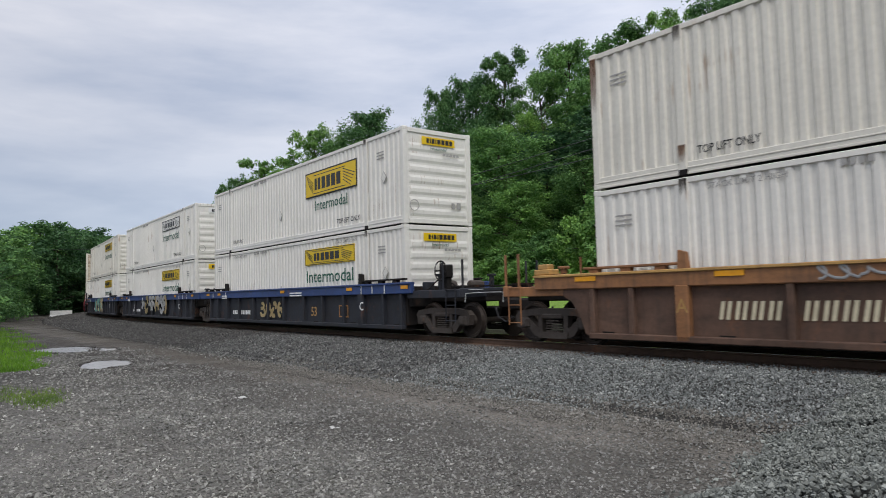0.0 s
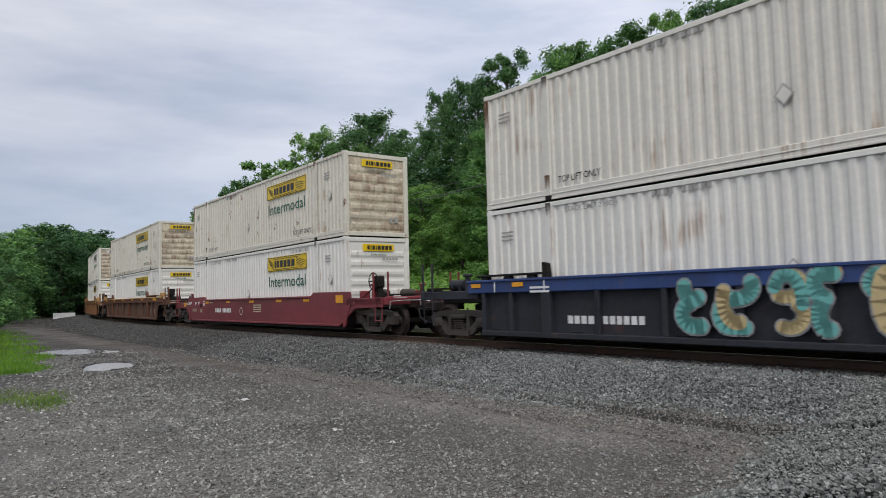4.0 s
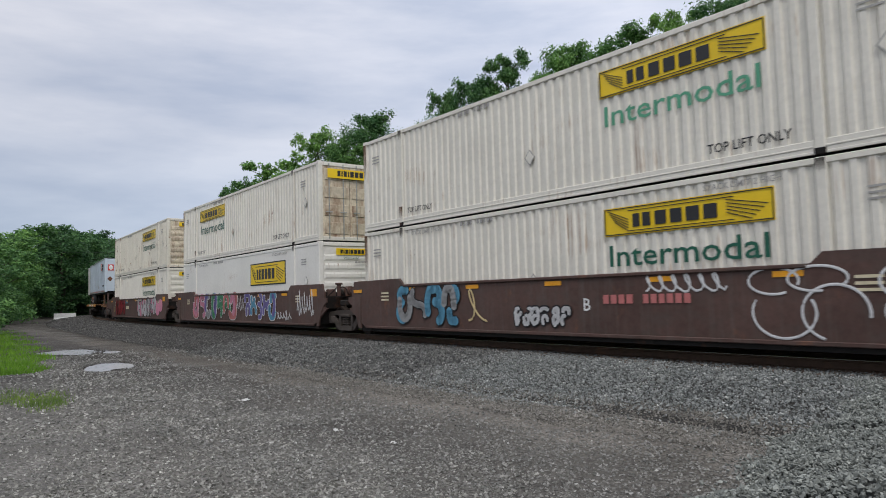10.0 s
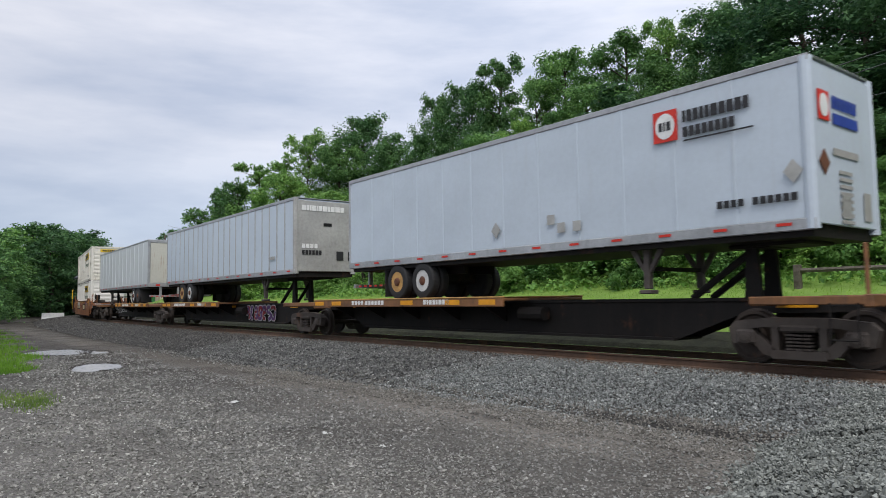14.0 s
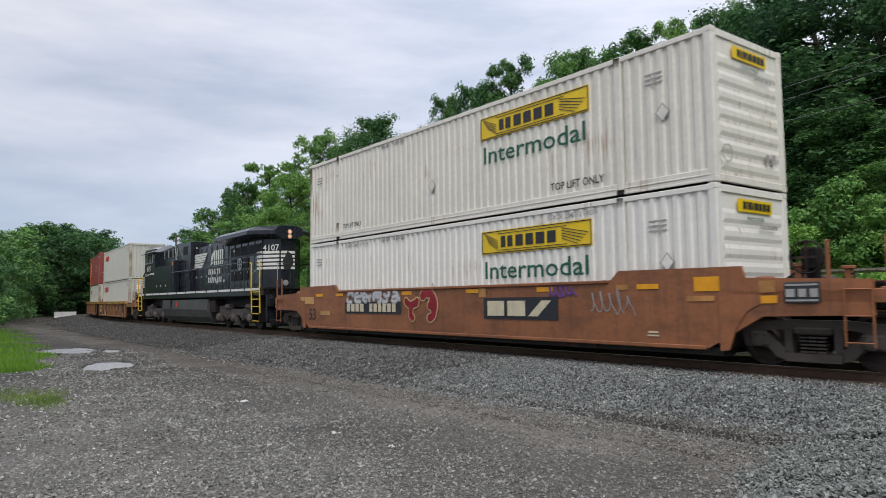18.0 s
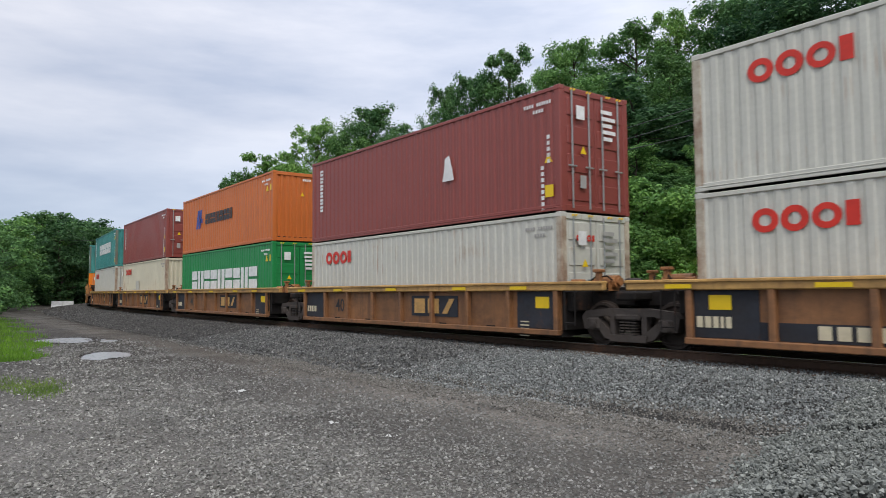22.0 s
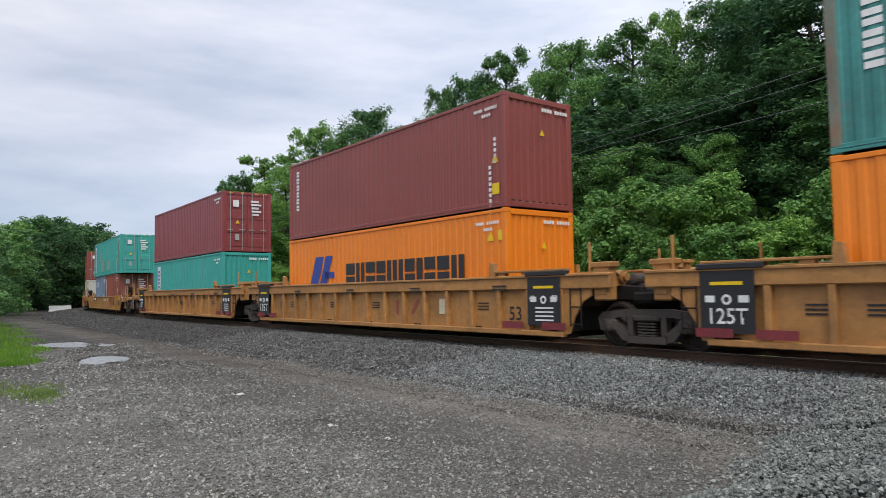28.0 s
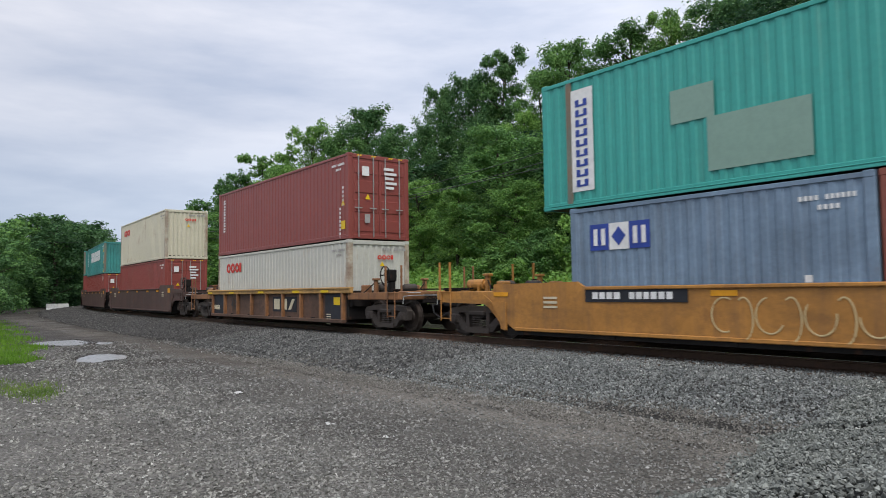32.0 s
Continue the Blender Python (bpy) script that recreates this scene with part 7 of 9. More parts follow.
def brown_car(place, label, lead=True, tail=True, coat=None, panel=None, post_mat=None, posts=(-8.07, -7.1, -5.96, -4.0, -1.95, 0.17, 2.27, 4.3, 5.95, 7.1, 8.07)):
    coat = coat or CAR_RUST
    car = well_car(place, 1, coat, coat, label, lead=lead, tail=tail, panel=panel or CAR_BROWN, post_mat=post_mat or panel or CAR_BROWN, lip=CAR_YELLOW, strong_mat=coat,
                   posts=posts, strong=(-5.96, 0.17, 5.95))
    y = -1.535
    reflectors(car, (-8.2, -5.0, -1.6, 1.6, 4.6), y, 1.38, REFLECT, 0.55)
    reflectors(car, (8.1,), y, 1.34, REFLECT, 0.95, 0.14)
    marks(car, 6.35, -1.4, 0.75, stacked(3, 0.4, 0.04, 0.05), FAINT, "small_print")
    marks(car, 7.35, -1.4, 0.8, stacked(4, 0.4, 0.035, 0.045), FAINT, "small_print")
    return car


def smooth_car(place, coat, label, lead=True, tail=True, chord=None, well=8.15, tag=None, top=1.56, shoulder=1.74, plates=(-8.3, -5.4, -2.6, 0.2, 3.0, 5.4), stencils=True):
    car = well_car(place, 1, coat, chord or coat, label, well=well, lead=lead, tail=tail, smooth=True, top=top, shoulder=shoulder)
    z = top - 0.2
    y = -1.45
    reflectors(car, plates, y, z, REFLECT, 0.5)
    reflectors(car, (7.9,), y, z - 0.06, REFLECT, 0.5, 0.26)
    if not stencils:
        return car
    marks(car, 6.4, y, z - 0.06, stacked(3, 0.4, 0.05, 0.05), tag or MARK_CREAM, "small_print")
    marks(car, -6.9, y, z - 0.06, stacked(3, 0.4, 0.05, 0.05), tag or MARK_CREAM, "small_print")
    return car


def short_car(place, label, lead=False, tail=False, style="panel", worn=False):
    car = well_car(place, 1, CAR_WORN if worn else CAR_ORANGE, CAR_YELLOW, label, well=6.2, lead=lead, tail=tail, top=1.37, panel=CAR_GREY_BROWN if worn else CAR_RUST, lead_half=10.2, tail_half=10.2, n_posts=9, post_mat=CAR_WORN if worn else CAR_RUST, band=0.2)
    dark = kept("darkpanel", "dark_panel", CAR_SLATE, lambda: Shape().box(-0.66, 0.66, -0.02, 0.0, 0.32, 1.16))
    part("dark_panel", dark, car, "", pose(5.5, -1.395, 0))
    part("dark_panel", dark, car, "", pose(-5.5, -1.395, 0))
    reflectors(car, (-6.3, -3.6, -0.4, 2.8, 5.0), -1.535, 1.2, SIGN_YELLOW, 0.55, 0.08)
    marks(car, 5.45, -1.42, 0.78, [rect(0, 0.42, 0, 0.26)], SIGN_YELLOW, "reflector")
    marks(car, 4.95, -1.42, 0.45, stacked(5, 0.28, 0.03, 0.05)[::-1], MARK_CREAM, "small_print")
    if style == "panel":
        letter(car, "40", -3.67, -1.4, 0.72, 0.42, INK)
    else:
        marks(car, -4.84, -1.395, 0.32, [rect(0, 3.2, 0, 0.3)], CAR_SLATE, "number_panel")
        marks(car, -3.9, -1.408, 0.37, bars((0.2, 0.2, 0.2, 0.22), 0.22, 0.08), MARK_CREAM, "stencil")
        marks(car, -5.75, -1.42, 0.82, [rect(0, 0.42, 0, 0.26)], SIGN_YELLOW, "reflector")
    marks(car, -6.0, -1.42, 0.5, bars((0.12, 0.12, 0.1, 0.06, 0.1), 0.2, 0.04), MARK_CREAM, "stencil")
    marks(car, 0.5, -1.4, 0.5, [rect(0, 2.1, 0, 0.56)], CAR_SLATE, "emblem_panel")
    for row in (rect(0.12, 0.62, 0, 0.4), rect(0.76, 1.26, 0, 0.4), ((1.4, 0), (1.62, 0), (1.94, 0.4), (1.72, 0.4))):
        marks(car, 0.53, -1.412, 0.58, [row], MARK_CREAM if worn else CAR_YELLOW, "emblem")
    return car


def tan_car(place, label, lead, tail, front_mark=True):
    car = well_car(place, 1, CAR_TAN, CAR_TAN, label, lead=lead, tail=tail, panel=CAR_TAN, post_mat=CAR_TAN, n_posts=17, top=1.56)
    for x in (7.6, -7.75):
        marks(car, x, -1.535, 0.42, [rect(-0.5, 0.5, 0, 1.12)], INK, "dark_panel", label="black capacity panel")
        marks(car, x, -1.545, 1.25, [rect(-0.3, 0.3, 0, 0.06)], SIGN_YELLOW, "reflector")
        marks(car, x, -1.545, 1.0, ring(0, 0, 0.09, 0.05) + [rect(-0.4, -0.22, -0.05, 0.07), rect(0.22, 0.4, -0.05, 0.07)] + ([rect(-0.25, 0.3, -0.2 - 0.09 * k, -0.165 - 0.09 * k) for k in range(4)] if x > 0 else []), MARK_WHITE, "small_print")
    letter(car, "125T", -7.75, -1.552, 0.7, 0.27, MARK_WHITE, 0.95)
    letter(car, "53", 7.95, -1.552, 1.03, 0.12, MARK_WHITE)
    letter(car, "48", 7.25, -1.552, 1.03, 0.12, MARK_WHITE)
    letter(car, "53", 6.55, -1.4, 0.66, 0.32, INK)
    for sx in (-1, 1):
        for sy in (-1, 1):
            col_ = Shape().box(-0.2, 0.2, -0.14, 0.14, 0.98, 1.72, 0.03).box(-0.26, 0.26, -0.17, 0.17, 1.66, 1.78, 0.02).box(-0.12, 0.12, -0.16, -0.12, 1.1, 1.5, 0.01)
            part("end_column", kept("endcolumn", "end_column", CAR_TAN, lambda: col_), car, "", pose(sx * 9.12, sy * 1.27, 0, 0, 0, 0 if sy < 0 else 180))
        part("upright", stub(CAR_TAN), car, "", pose(sx * 8.85, -1.42, 1.25))
        part("upright", stub(CAR_TAN), car, "", pose(sx * 8.6, 1.38, 1.2))
        part("panel_cap", kept("panelcap", "panel_cap", INK, lambda: Shape().box(-0.62, 0.62, -0.06, 0.1, 0, 0.1, 0.015)), car, "black cap over the capacity panel", pose(sx * 7.68, -1.53, 1.53))
    for x in (-6.9, -8.0, 6.6, 7.9):
        marks(car, x, -1.545, 0.34, [rect(-0.35, 0.35, 0, 0.16)], CAR_RED, "reflector")
    marks(car, 1.4, -1.4, 0.6, [rect(0.1, 0.22, 0, 0.4), rect(0.5, 0.62, 0, 0.4), ((0.85, 0), (0.98, 0), (1.28, 0.4), (1.15, 0.4))], FADED_RED, "emblem")
    marks(car, 3.6, -1.4, 0.62, [rect(0, 0.45, 0, 0.4)], MARK_CREAM, "placard")
    for x in (-6.5, -5.6, -4.4, -2.5, 0.2, 5.2):
        marks(car, x, -1.4, 0.9, stacked(3, 0.42, 0.03, 0.045), INK, "small_print")
    for x in (-5.0, -1.2, 2.4, 5.9):
        marks(car, x, -1.535, 1.3, stacked(2, 0.5, 0.04, 0.04), INK, "small_print")
    return car


# trailers on spine cars ----------------------------------------------------------
def tyre_shape():
    return Shape().disc(0, 0, 0, ((-0.01, 0.04), (-0.01, 0.29), (-0.13, 0.30), (-0.14, 0.36), (-0.13, 0.47), (-0.09, 0.505), (0.09, 0.505), (0.13, 0.47), (0.14, 0.36), (0.13, 0.30)), 26)


def rim_shape():
    return Shape().disc(0, 0, 0, ((-0.12, 0.305), (-0.125, 0.29), (-0.03, 0.25), (-0.02, 0.14), (-0.1, 0.12), (-0.11, 0.05)), 20)


def trailer(place, length, label, coat, wheels_lead, sheets, roof_band=0.12, end_coat=None, z0=2.22, z1=5.1):
    """A highway trailer carried on a spine car; x = 0 is its middle, z = 0 the rail."""
    van = thing("semi_trailer", label, "trailer", "trailers on the train")
    hl, hw = length / 2, 1.295
    end_coat = end_coat or coat
    body = Shape().box(-hl + 0.05, hl - 0.05, -hw + 0.03, hw - 0.03, z0 + 0.12, z1 - 0.05)
    part("body", body.mesh("body", coat), van)
    n = sheets
    w = (2 * hl - 0.3) / n
    sheet = Shape().box(-w / 2 + 0.012, w / 2 - 0.012, -0.012, 0.0, z0 + 0.2, z1 - roof_band, 0.004).mesh("side_sheet", coat)
    seam = Shape().box(-0.035, 0.035, -0.022, 0.0, z0 + 0.2, z1 - roof_band, 0.004).mesh("seam_strip", TRAILER_GREY if sheets > 14 else coat)
    for sy, turn in ((-1, 0), (1, 180)):
        for k in range(n):
            x = -hl + 0.15 + w * (k + 0.5)
            part("side_sheet", sheet, van, "", pose(x, sy * (hw - 0.03), 0, 0, 0, turn))
            if k:
                part("seam_strip", seam, van, "", pose(x - w / 2, sy * (hw - 0.028), 0, 0, 0, turn))
        part("top_rail", Shape().box(-hl, hl, -0.02, 0.06, z1 - roof_band, z1, 0.015).mesh("top_rail", ALUMINIUM), van, "", pose(0, sy * (hw - 0.02), 0, 0, 0, turn))
        part("bottom_rail", Shape().box(-hl, hl, -0.02, 0.06, z0, z0 + 0.2, 0.015).mesh("bottom_rail", ALUMINIUM), van, "", pose(0, sy * (hw - 0.02), 0, 0, 0, turn))
    for k in range(13):
        x = -hl + 0.5 + (2 * hl - 1) * k / 12
        marks(van, x, -hw - 0.012, z0 + 0.09, [rect(-0.13, 0.13, 0, 0.05)], MARK_RED, "reflector")
    part("floor", Shape().box(-hl + 0.1, hl - 0.1, -hw + 0.1, hw - 0.1, z0 - 0.1, z0 + 0.14).mesh("floor", GRIME), van)
    for sign in (1, -1):
        rear = (sign > 0) == wheels_lead
        e = Shape()
        if rear:
            e.box(-0.02, 0.03, -hw + 0.16, hw - 0.16, z0 + 0.25, z1 - 0.22, 0.01)
            frame_ = Shape().box(-0.02, 0.06, -hw, -hw + 0.15, z0, z1, 0.02).box(-0.02, 0.06, hw - 0.15, hw, z0, z1, 0.02).box(-0.02, 0.06, -hw + 0.15, hw - 0.15, z1 - 0.2, z1, 0.02).box(-0.02, 0.06, -hw + 0.15, hw - 0.15, z0, z0 + 0.24, 0.02)
            part("door_frame", frame_.mesh("door_frame", ALUMINIUM), van, "grey steel door frame", pose(sign * (hl - 0.03), 0, 0, 0, 0, 0 if sign > 0 else 180))
            guard = Shape().box(-0.06, 0.04, -1.15, 1.15, z0 - 0.62, z0 - 0.5, 0.01).box(-0.05, 0.03, -0.6, -0.45, z0 - 0.55, z0, 0.01).box(-0.05, 0.03, 0.45, 0.6, z0 - 0.55, z0, 0.01)
            part("rear_guard", guard.mesh("rear_guard", ALUMINIUM), van, "", pose(sign * (hl - 0.05), 0, 0, 0, 0, 0 if sign > 0 else 180))
            marks(van, sign * (hl + 0.0) + 0.02 * sign, -1.1, z0 - 0.59, [rect(0.3 * k, 0.3 * k + 0.15, 0, 0.05) for k in range(8)], MARK_RED, "reflector", sign > 0)
            for k in (-0.7, 0.7):
                marks(van, sign * (hl + 0.04), k, z0 + 0.06, [rect(-0.12, 0.12, 0, 0.1)], MARK_RED, "tail_lamp", True)
        else:
            e.box(-0.02, 0.02, -hw + 0.1, hw - 0.1, z0 + 0.1, z1 - 0.1, 0.03)
            for q in (-1, 1):
                e.tube([(-0.06, q * (hw - 0.09), z0 + 0.02), (-0.06, q * (hw - 0.09), z1 - 0.03)], 0.11, 10)
        part("end_wall", e.mesh("end_wall", end_coat), van, "", pose(sign * (hl - 0.02), 0, 0, 0, 0, 0 if sign > 0 else 180))
    part("roof", Shape().box(-hl, hl, -hw, hw, z1 - 0.03, z1, 0.01).mesh("roof", ALUMINIUM), van)
    ws = 1 if wheels_lead else -1
    tandem = ws * (hl - 3.3)
    frame_ = Shape().box(tandem - 1.6, tandem + 1.6, -0.55, -0.42, z0 - 0.32, z0 - 0.08).box(tandem - 1.6, tandem + 1.6, 0.42, 0.55, z0 - 0.32, z0 - 0.08)
    for k in (-0.62, 0.62):
        frame_.tube([(tandem + k, -0.95, 1.72), (tandem + k, 0.95, 1.72)], 0.07, 8)
        frame_.box(tandem + k - 0.12, tandem + k + 0.12, -0.6, 0.6, 1.72, z0 - 0.1)
    part("tandem_frame", frame_.mesh("tandem_frame", GRIME), van)
    for k in (-0.62, 0.62):
        for y in (-1.14, -0.82, 0.82, 1.14):
            w_ = part("wheel", kept("tyre", "wheel", RUBBER, tyre_shape), van, "black road tyre", pose(tandem + k, y, 1.725, 0, 0, 0 if y < 0 else 180))
            if abs(y) > 1:
                part("rim", kept("rim", "rim", RIM_WHITE if k * ws < 0 else CAR_YELLOW if wheels_lead is False else TRUCK_STEEL, rim_shape), w_)
                part("hub", kept("hub", "hub", CAR_BROWN, lambda: Shape().disc(0, 0, 0, ((-0.1, 0.13), (-0.14, 0.125), (-0.17, 0.09), (-0.18, 0.0)), 14)), w_)
                holes = Shape()
                for q in range(10):
                    a = 2 * math.pi * q / 10
                    holes.disc(0.205 * math.cos(a), 0, 0.205 * math.sin(a), ((-0.045, 0.032), (0.0, 0.032)), 8)
                part("hand_holes", kept("handholes", "hand_holes", INK, lambda: holes), w_)
    for y in (-0.9, 0.9):
        part("mud_flap", kept("mudflap", "mud_flap", RUBBER, lambda: Shape().box(-0.012, 0.012, -0.3, 0.3, 1.3, 2.1)), van, "", pose(tandem + ws * 1.35, y, 0))
    kp = -ws * (hl - 1.0)
    gear = -ws * (hl - 3.4)
    for y in (-0.95, 0.95):
        leg = Shape().box(-0.07, 0.07, -0.07, 0.07, 1.34, z0, 0.012).box(-0.14, 0.14, -0.14, 0.14, 1.24, 1.32, 0.02)
        leg.prism(((-0.45, z0 - 0.02), (-0.3, z0 - 0.02), (0.02, z0 - 0.6), (-0.05, z0 - 0.6)), -0.04, 0.04)
        leg.prism(((0.3, z0 - 0.02), (0.45, z0 - 0.02), (0.05, z0 - 0.6), (-0.02, z0 - 0.6)), -0.04, 0.04)
        part("landing_leg", kept(("lleg", z0), "landing_leg", BOGIE_GREY, lambda: leg), van, "", pose(gear, y, 0))
    part("leg_brace", Shape().box(-0.04, 0.04, -0.9, 0.9, 1.7, 1.78).mesh("leg_brace", GRIME), van, "", pose(gear, 0, 0))
    part("kingpin_plate", Shape().box(-0.5, 0.5, -0.6, 0.6, z0 - 0.16, z0 - 0.06, 0.02).mesh("kingpin_plate", GRIME), van, "", pose(kp, 0, 0))
    return van


def spine_car(place, half_l, half_t, label, own_lead, own_tail, hitch, deck0, deck1, seed):
    car = thing("spine_car", label, "spine car", "cars of the train")
    a, b = half_l - 0.7, half_t - 0.7
    ta, tb = 1.7 if own_lead else 0.0, 1.7 if own_tail else 0.0
    beam = Shape()
    for y in (-0.42, 0.36):
        beam.prism(((-b + 0.9 + tb, 0.85), (-b + 2.3 + tb, 0.32), (a - 2.3 - ta, 0.32), (a - 0.9 - ta, 0.85), (a + 0.2, 0.9), (a + 0.2, 1.12), (-b - 0.2, 1.12), (-b - 0.2, 0.9)), y, y + 0.06)
    beam.box(-b - 0.1, a + 0.1, -0.46, 0.46, 1.06, 1.14, 0.02).box(-b + 2.3 + tb, a - 2.3 - ta, -0.5, 0.5, 0.3, 0.36, 0.01)
    part("spine_beam", beam.mesh("spine_beam", GRIME), car)
    reflectors(car, (a - 1.6, -b + 1.4, 0.5), -0.47, 0.96, REFLECT, 0.7, 0.1)
    for sy, turn in ((-1, 0), (1, 180)):
        d0, d1 = (deck0, deck1) if sy < 0 else (-deck1, -deck0)
        plat = Shape().box(d0, d1, -1.42, -0.55, 1.14, 1.2, 0.01).box(d0, d1, -1.45, -1.37, 1.0, 1.22, 0.015)
        part("wheel_deck", plat.mesh("wheel_deck", CAR_RUST), car, "rusty wheel platform", pose(0, 0, 0, 0, 0, turn))
        part("deck_lip", Shape().box(d0, d1, -1.463, -1.36, 1.215, 1.25, 0.008).mesh("deck_lip", CAR_YELLOW), car, "ochre deck lip", pose(0, 0, 0, 0, 0, turn))
        for k in range(5):
            x = d0 + (d1 - d0) * (k + 0.5) / 5
            part("deck_bracket", kept("bracket", "deck_bracket", GRIME, lambda: Shape().prism(((-0.05, 0), (0.05, 0), (0.05, 0.06), (-0.05, 0.06)), -0.9, 0.0).add([(-0.04, -0.85, 0), (0.04, -0.85, 0), (0.04, 0, -0.45), (-0.04, 0, -0.45), (-0.04, 0, 0), (0.04, 0, 0)], [(0, 1, 2, 3), (0, 3, 4), (1, 5, 2), (0, 4, 5, 1), (3, 2, 5, 4)])), car, "", pose(x, sy * 0.45, 1.06, 0, 0, turn))
    tag = (deck0 + deck1) / 2
    reflectors(car, (deck0 + 0.4, tag - 3.2 if tag - 3.2 > deck0 + 1 else tag - 0.2, tag + 0.8, deck1 - 1.9, deck1 - 0.55), -1.452, 1.05, REFLECT, 0.6, 0.13)
    marks(car, tag - 2.2, -1.452, 1.06, bars((0.13,) * 4 + (-0.02,) + (0.13,) * 6, 0.13, 0.05), MARK_WHITE, "stencil")
    marks(car, tag + 1.6, -1.452, 1.06, bars((0.12, 0.06, 0.12, 0.12, 0.06, 0.12, 0.12, 0.12), 0.13, 0.04), MARK_WHITE, "stencil")
    s = Shape()
    for y in (-0.35, 0.35):
        s.prism(((-0.16, 0), (0.16, 0), (0.1, 1.0), (-0.1, 1.0)), y - 0.05, y + 0.05)
        s.tube([(-1.25 if hitch > 0 else 1.25, y, 0.02), (-0.05 if hitch > 0 else 0.05, y, 0.85)], 0.07, 6)
    s.box(-0.4, 0.4, -0.5, 0.5, 0.92, 1.0, 0.03)
    part("hitch_stand", s.mesh("hitch_stand", GRIME), car, "black steel hitch stand", pose(hitch, 0, 1.12))
    part("air_reservoir", kept("reservoir", "air_reservoir", GRIME, lambda: Shape().tube([(-0.4, 0, 0), (-0.36, 0, 0), (0.36, 0, 0), (0.4, 0, 0)], 0.17, 10)), car, "", pose(-2.0 if deck0 > 0 else 2.0, -0.62, 0.82))
    for sign, own, half in ((1, own_lead, half_l), (-1, own_tail, half_t)):
        if own:
            e = half - 0.75
            sill = Shape().box(e - 0.14, e, -1.42, 1.42, 0.98, 1.18, 0.02).box(e - 1.9, e - 0.1, -1.43, -1.33, 1.02, 1.16, 0.015).box(e - 1.9, e - 0.1, 1.33, 1.43, 1.02, 1.16, 0.015).box(e - 1.9, e - 1.7, -1.4, 1.4, 1.0, 1.14, 0.015)
            part("end_sill", sill.mesh("end_sill", CAR_RUST), car, "", pose(0, 0, 0, 0, 0, 0 if sign > 0 else 180))
            for y in (-1.36, 1.36):
                part("upright", stub(CAR_RUST), car, "", pose(sign * (e - 0.08), y, 1.0))
            coupler(car, sign * (e - 0.1), sign)
            ladder(car, sign * (e - 0.4) - 0.2, -1.46, 0.42, 1.05, 0.4)
            bogie(car, sign * (half - 2.0))
        elif sign < 0:
            bogie(car, -half)
            part("joint_cover", kept("spjoint", "joint_cover", CAR_RUST, lambda: Shape().box(-0.6, 0.6, -0.5, 0.5, 0.9, 1.2, 0.05).box(-1.3, 1.3, -1.4, -1.3, 1.02, 1.16, 0.02).box(-1.3, -1.15, -1.4, 1.4, 1.0, 1.12, 0.02).box(1.15, 1.3, -1.4, 1.4, 1.0, 1.12, 0.02)), car, "", pose(-half, 0, 0))
    rolling(car, place, half_l + half_t - 2)
    return car


# the locomotive: nose at its tail end, x towards the way of travel -----------------------
def three_axle_bogie(loco, x):
    base = part("bogie", Shape().box(-1.9, 1.9, -0.5, 0.5, 0.55, 0.85, 0.05).mesh("bogie", BOGIE_GREY), loco, "dusty grey three-axle bogie", pose(x, 0, 0))
    fr = Shape().prism(((-2.55, 0.78), (-2.5, 0.95), (-1.5, 1.05), (-0.9, 0.9), (0.9, 0.9), (1.5, 1.05), (2.5, 0.95), (2.55, 0.78), (2.2, 0.5), (1.5, 0.62), (0.9, 0.38), (0.45, 0.62), (-0.45, 0.62), (-0.9, 0.38), (-1.5, 0.62), (-2.2, 0.5)), -0.1, 0.1)
    fr.v = [(1.13 * x, y, z) for x, y, z in fr.v]
    for q in (-2.0, 0, 2.0):
        fr.box(q - 0.2, q + 0.2, -0.16, 0.1, 0.3, 0.66, 0.04)
        fr.disc(q, -0.16, 0.5, ((-0.06, 0.05), (-0.05, 0.13), (0.0, 0.15)), 12)
    me = fr.mesh("side_frame", BOGIE_GREY)
    coil = Shape()
    for q in (-1.05, 1.05, -2.6, 2.6):
        for k in range(5):
            coil.box(q - 0.11, q + 0.11, -0.14, 0.06, 0.42 + 0.07 * k, 0.46 + 0.07 * k, 0.014)
    ce = coil.mesh("spring_nest", BOGIE_GREY)
    cyl = Shape().tube([(-0.3, -0.05, 0), (0.3, -0.05, 0)], 0.13, 10).mesh("brake_cylinder", BOGIE_GREY)
    for sy, turn in ((-1.08, 0), (1.08, 180)):
        part("side_frame", me, base, "", pose(0, sy, 0, 0, 0, turn))
        part("spring_nest", ce, base, "", pose(0, sy, 0, 0, 0, turn))
        for q in (-2.0, 0, 2.0):
            part("axle_cap", kept("axlecap", "axle_cap", BOGIE_GREY, lambda: Shape().disc(0, -0.16, 0, ((0.0, 0.2), (-0.06, 0.19), (-0.09, 0.13), (-0.12, 0.12), (-0.13, 0.0)), 16)), base, "round bearing cap", pose(q, sy, 0.5, 0, 0, turn))
        for q in (-0.75, 1.9):
            part("brake_cylinder", cyl, base, "", pose(q, sy * 1.05, 1.0, 0, 0, turn))
    for q in (-2.0, 0, 2.0):
        w = part("wheelset", kept("wheelset", "wheelset", WHEEL_STEEL, wheelset_shape), base, "steel wheelset")
        w.matrix_parent_inverse = Matrix.Translation((q, 0, 0.46))
        WHEELS.append(w)


def handrail(loco, points, material, r=0.02, name="handrail"):
    part(name, Shape().tube(points, r, 6).mesh(name, material), loco)


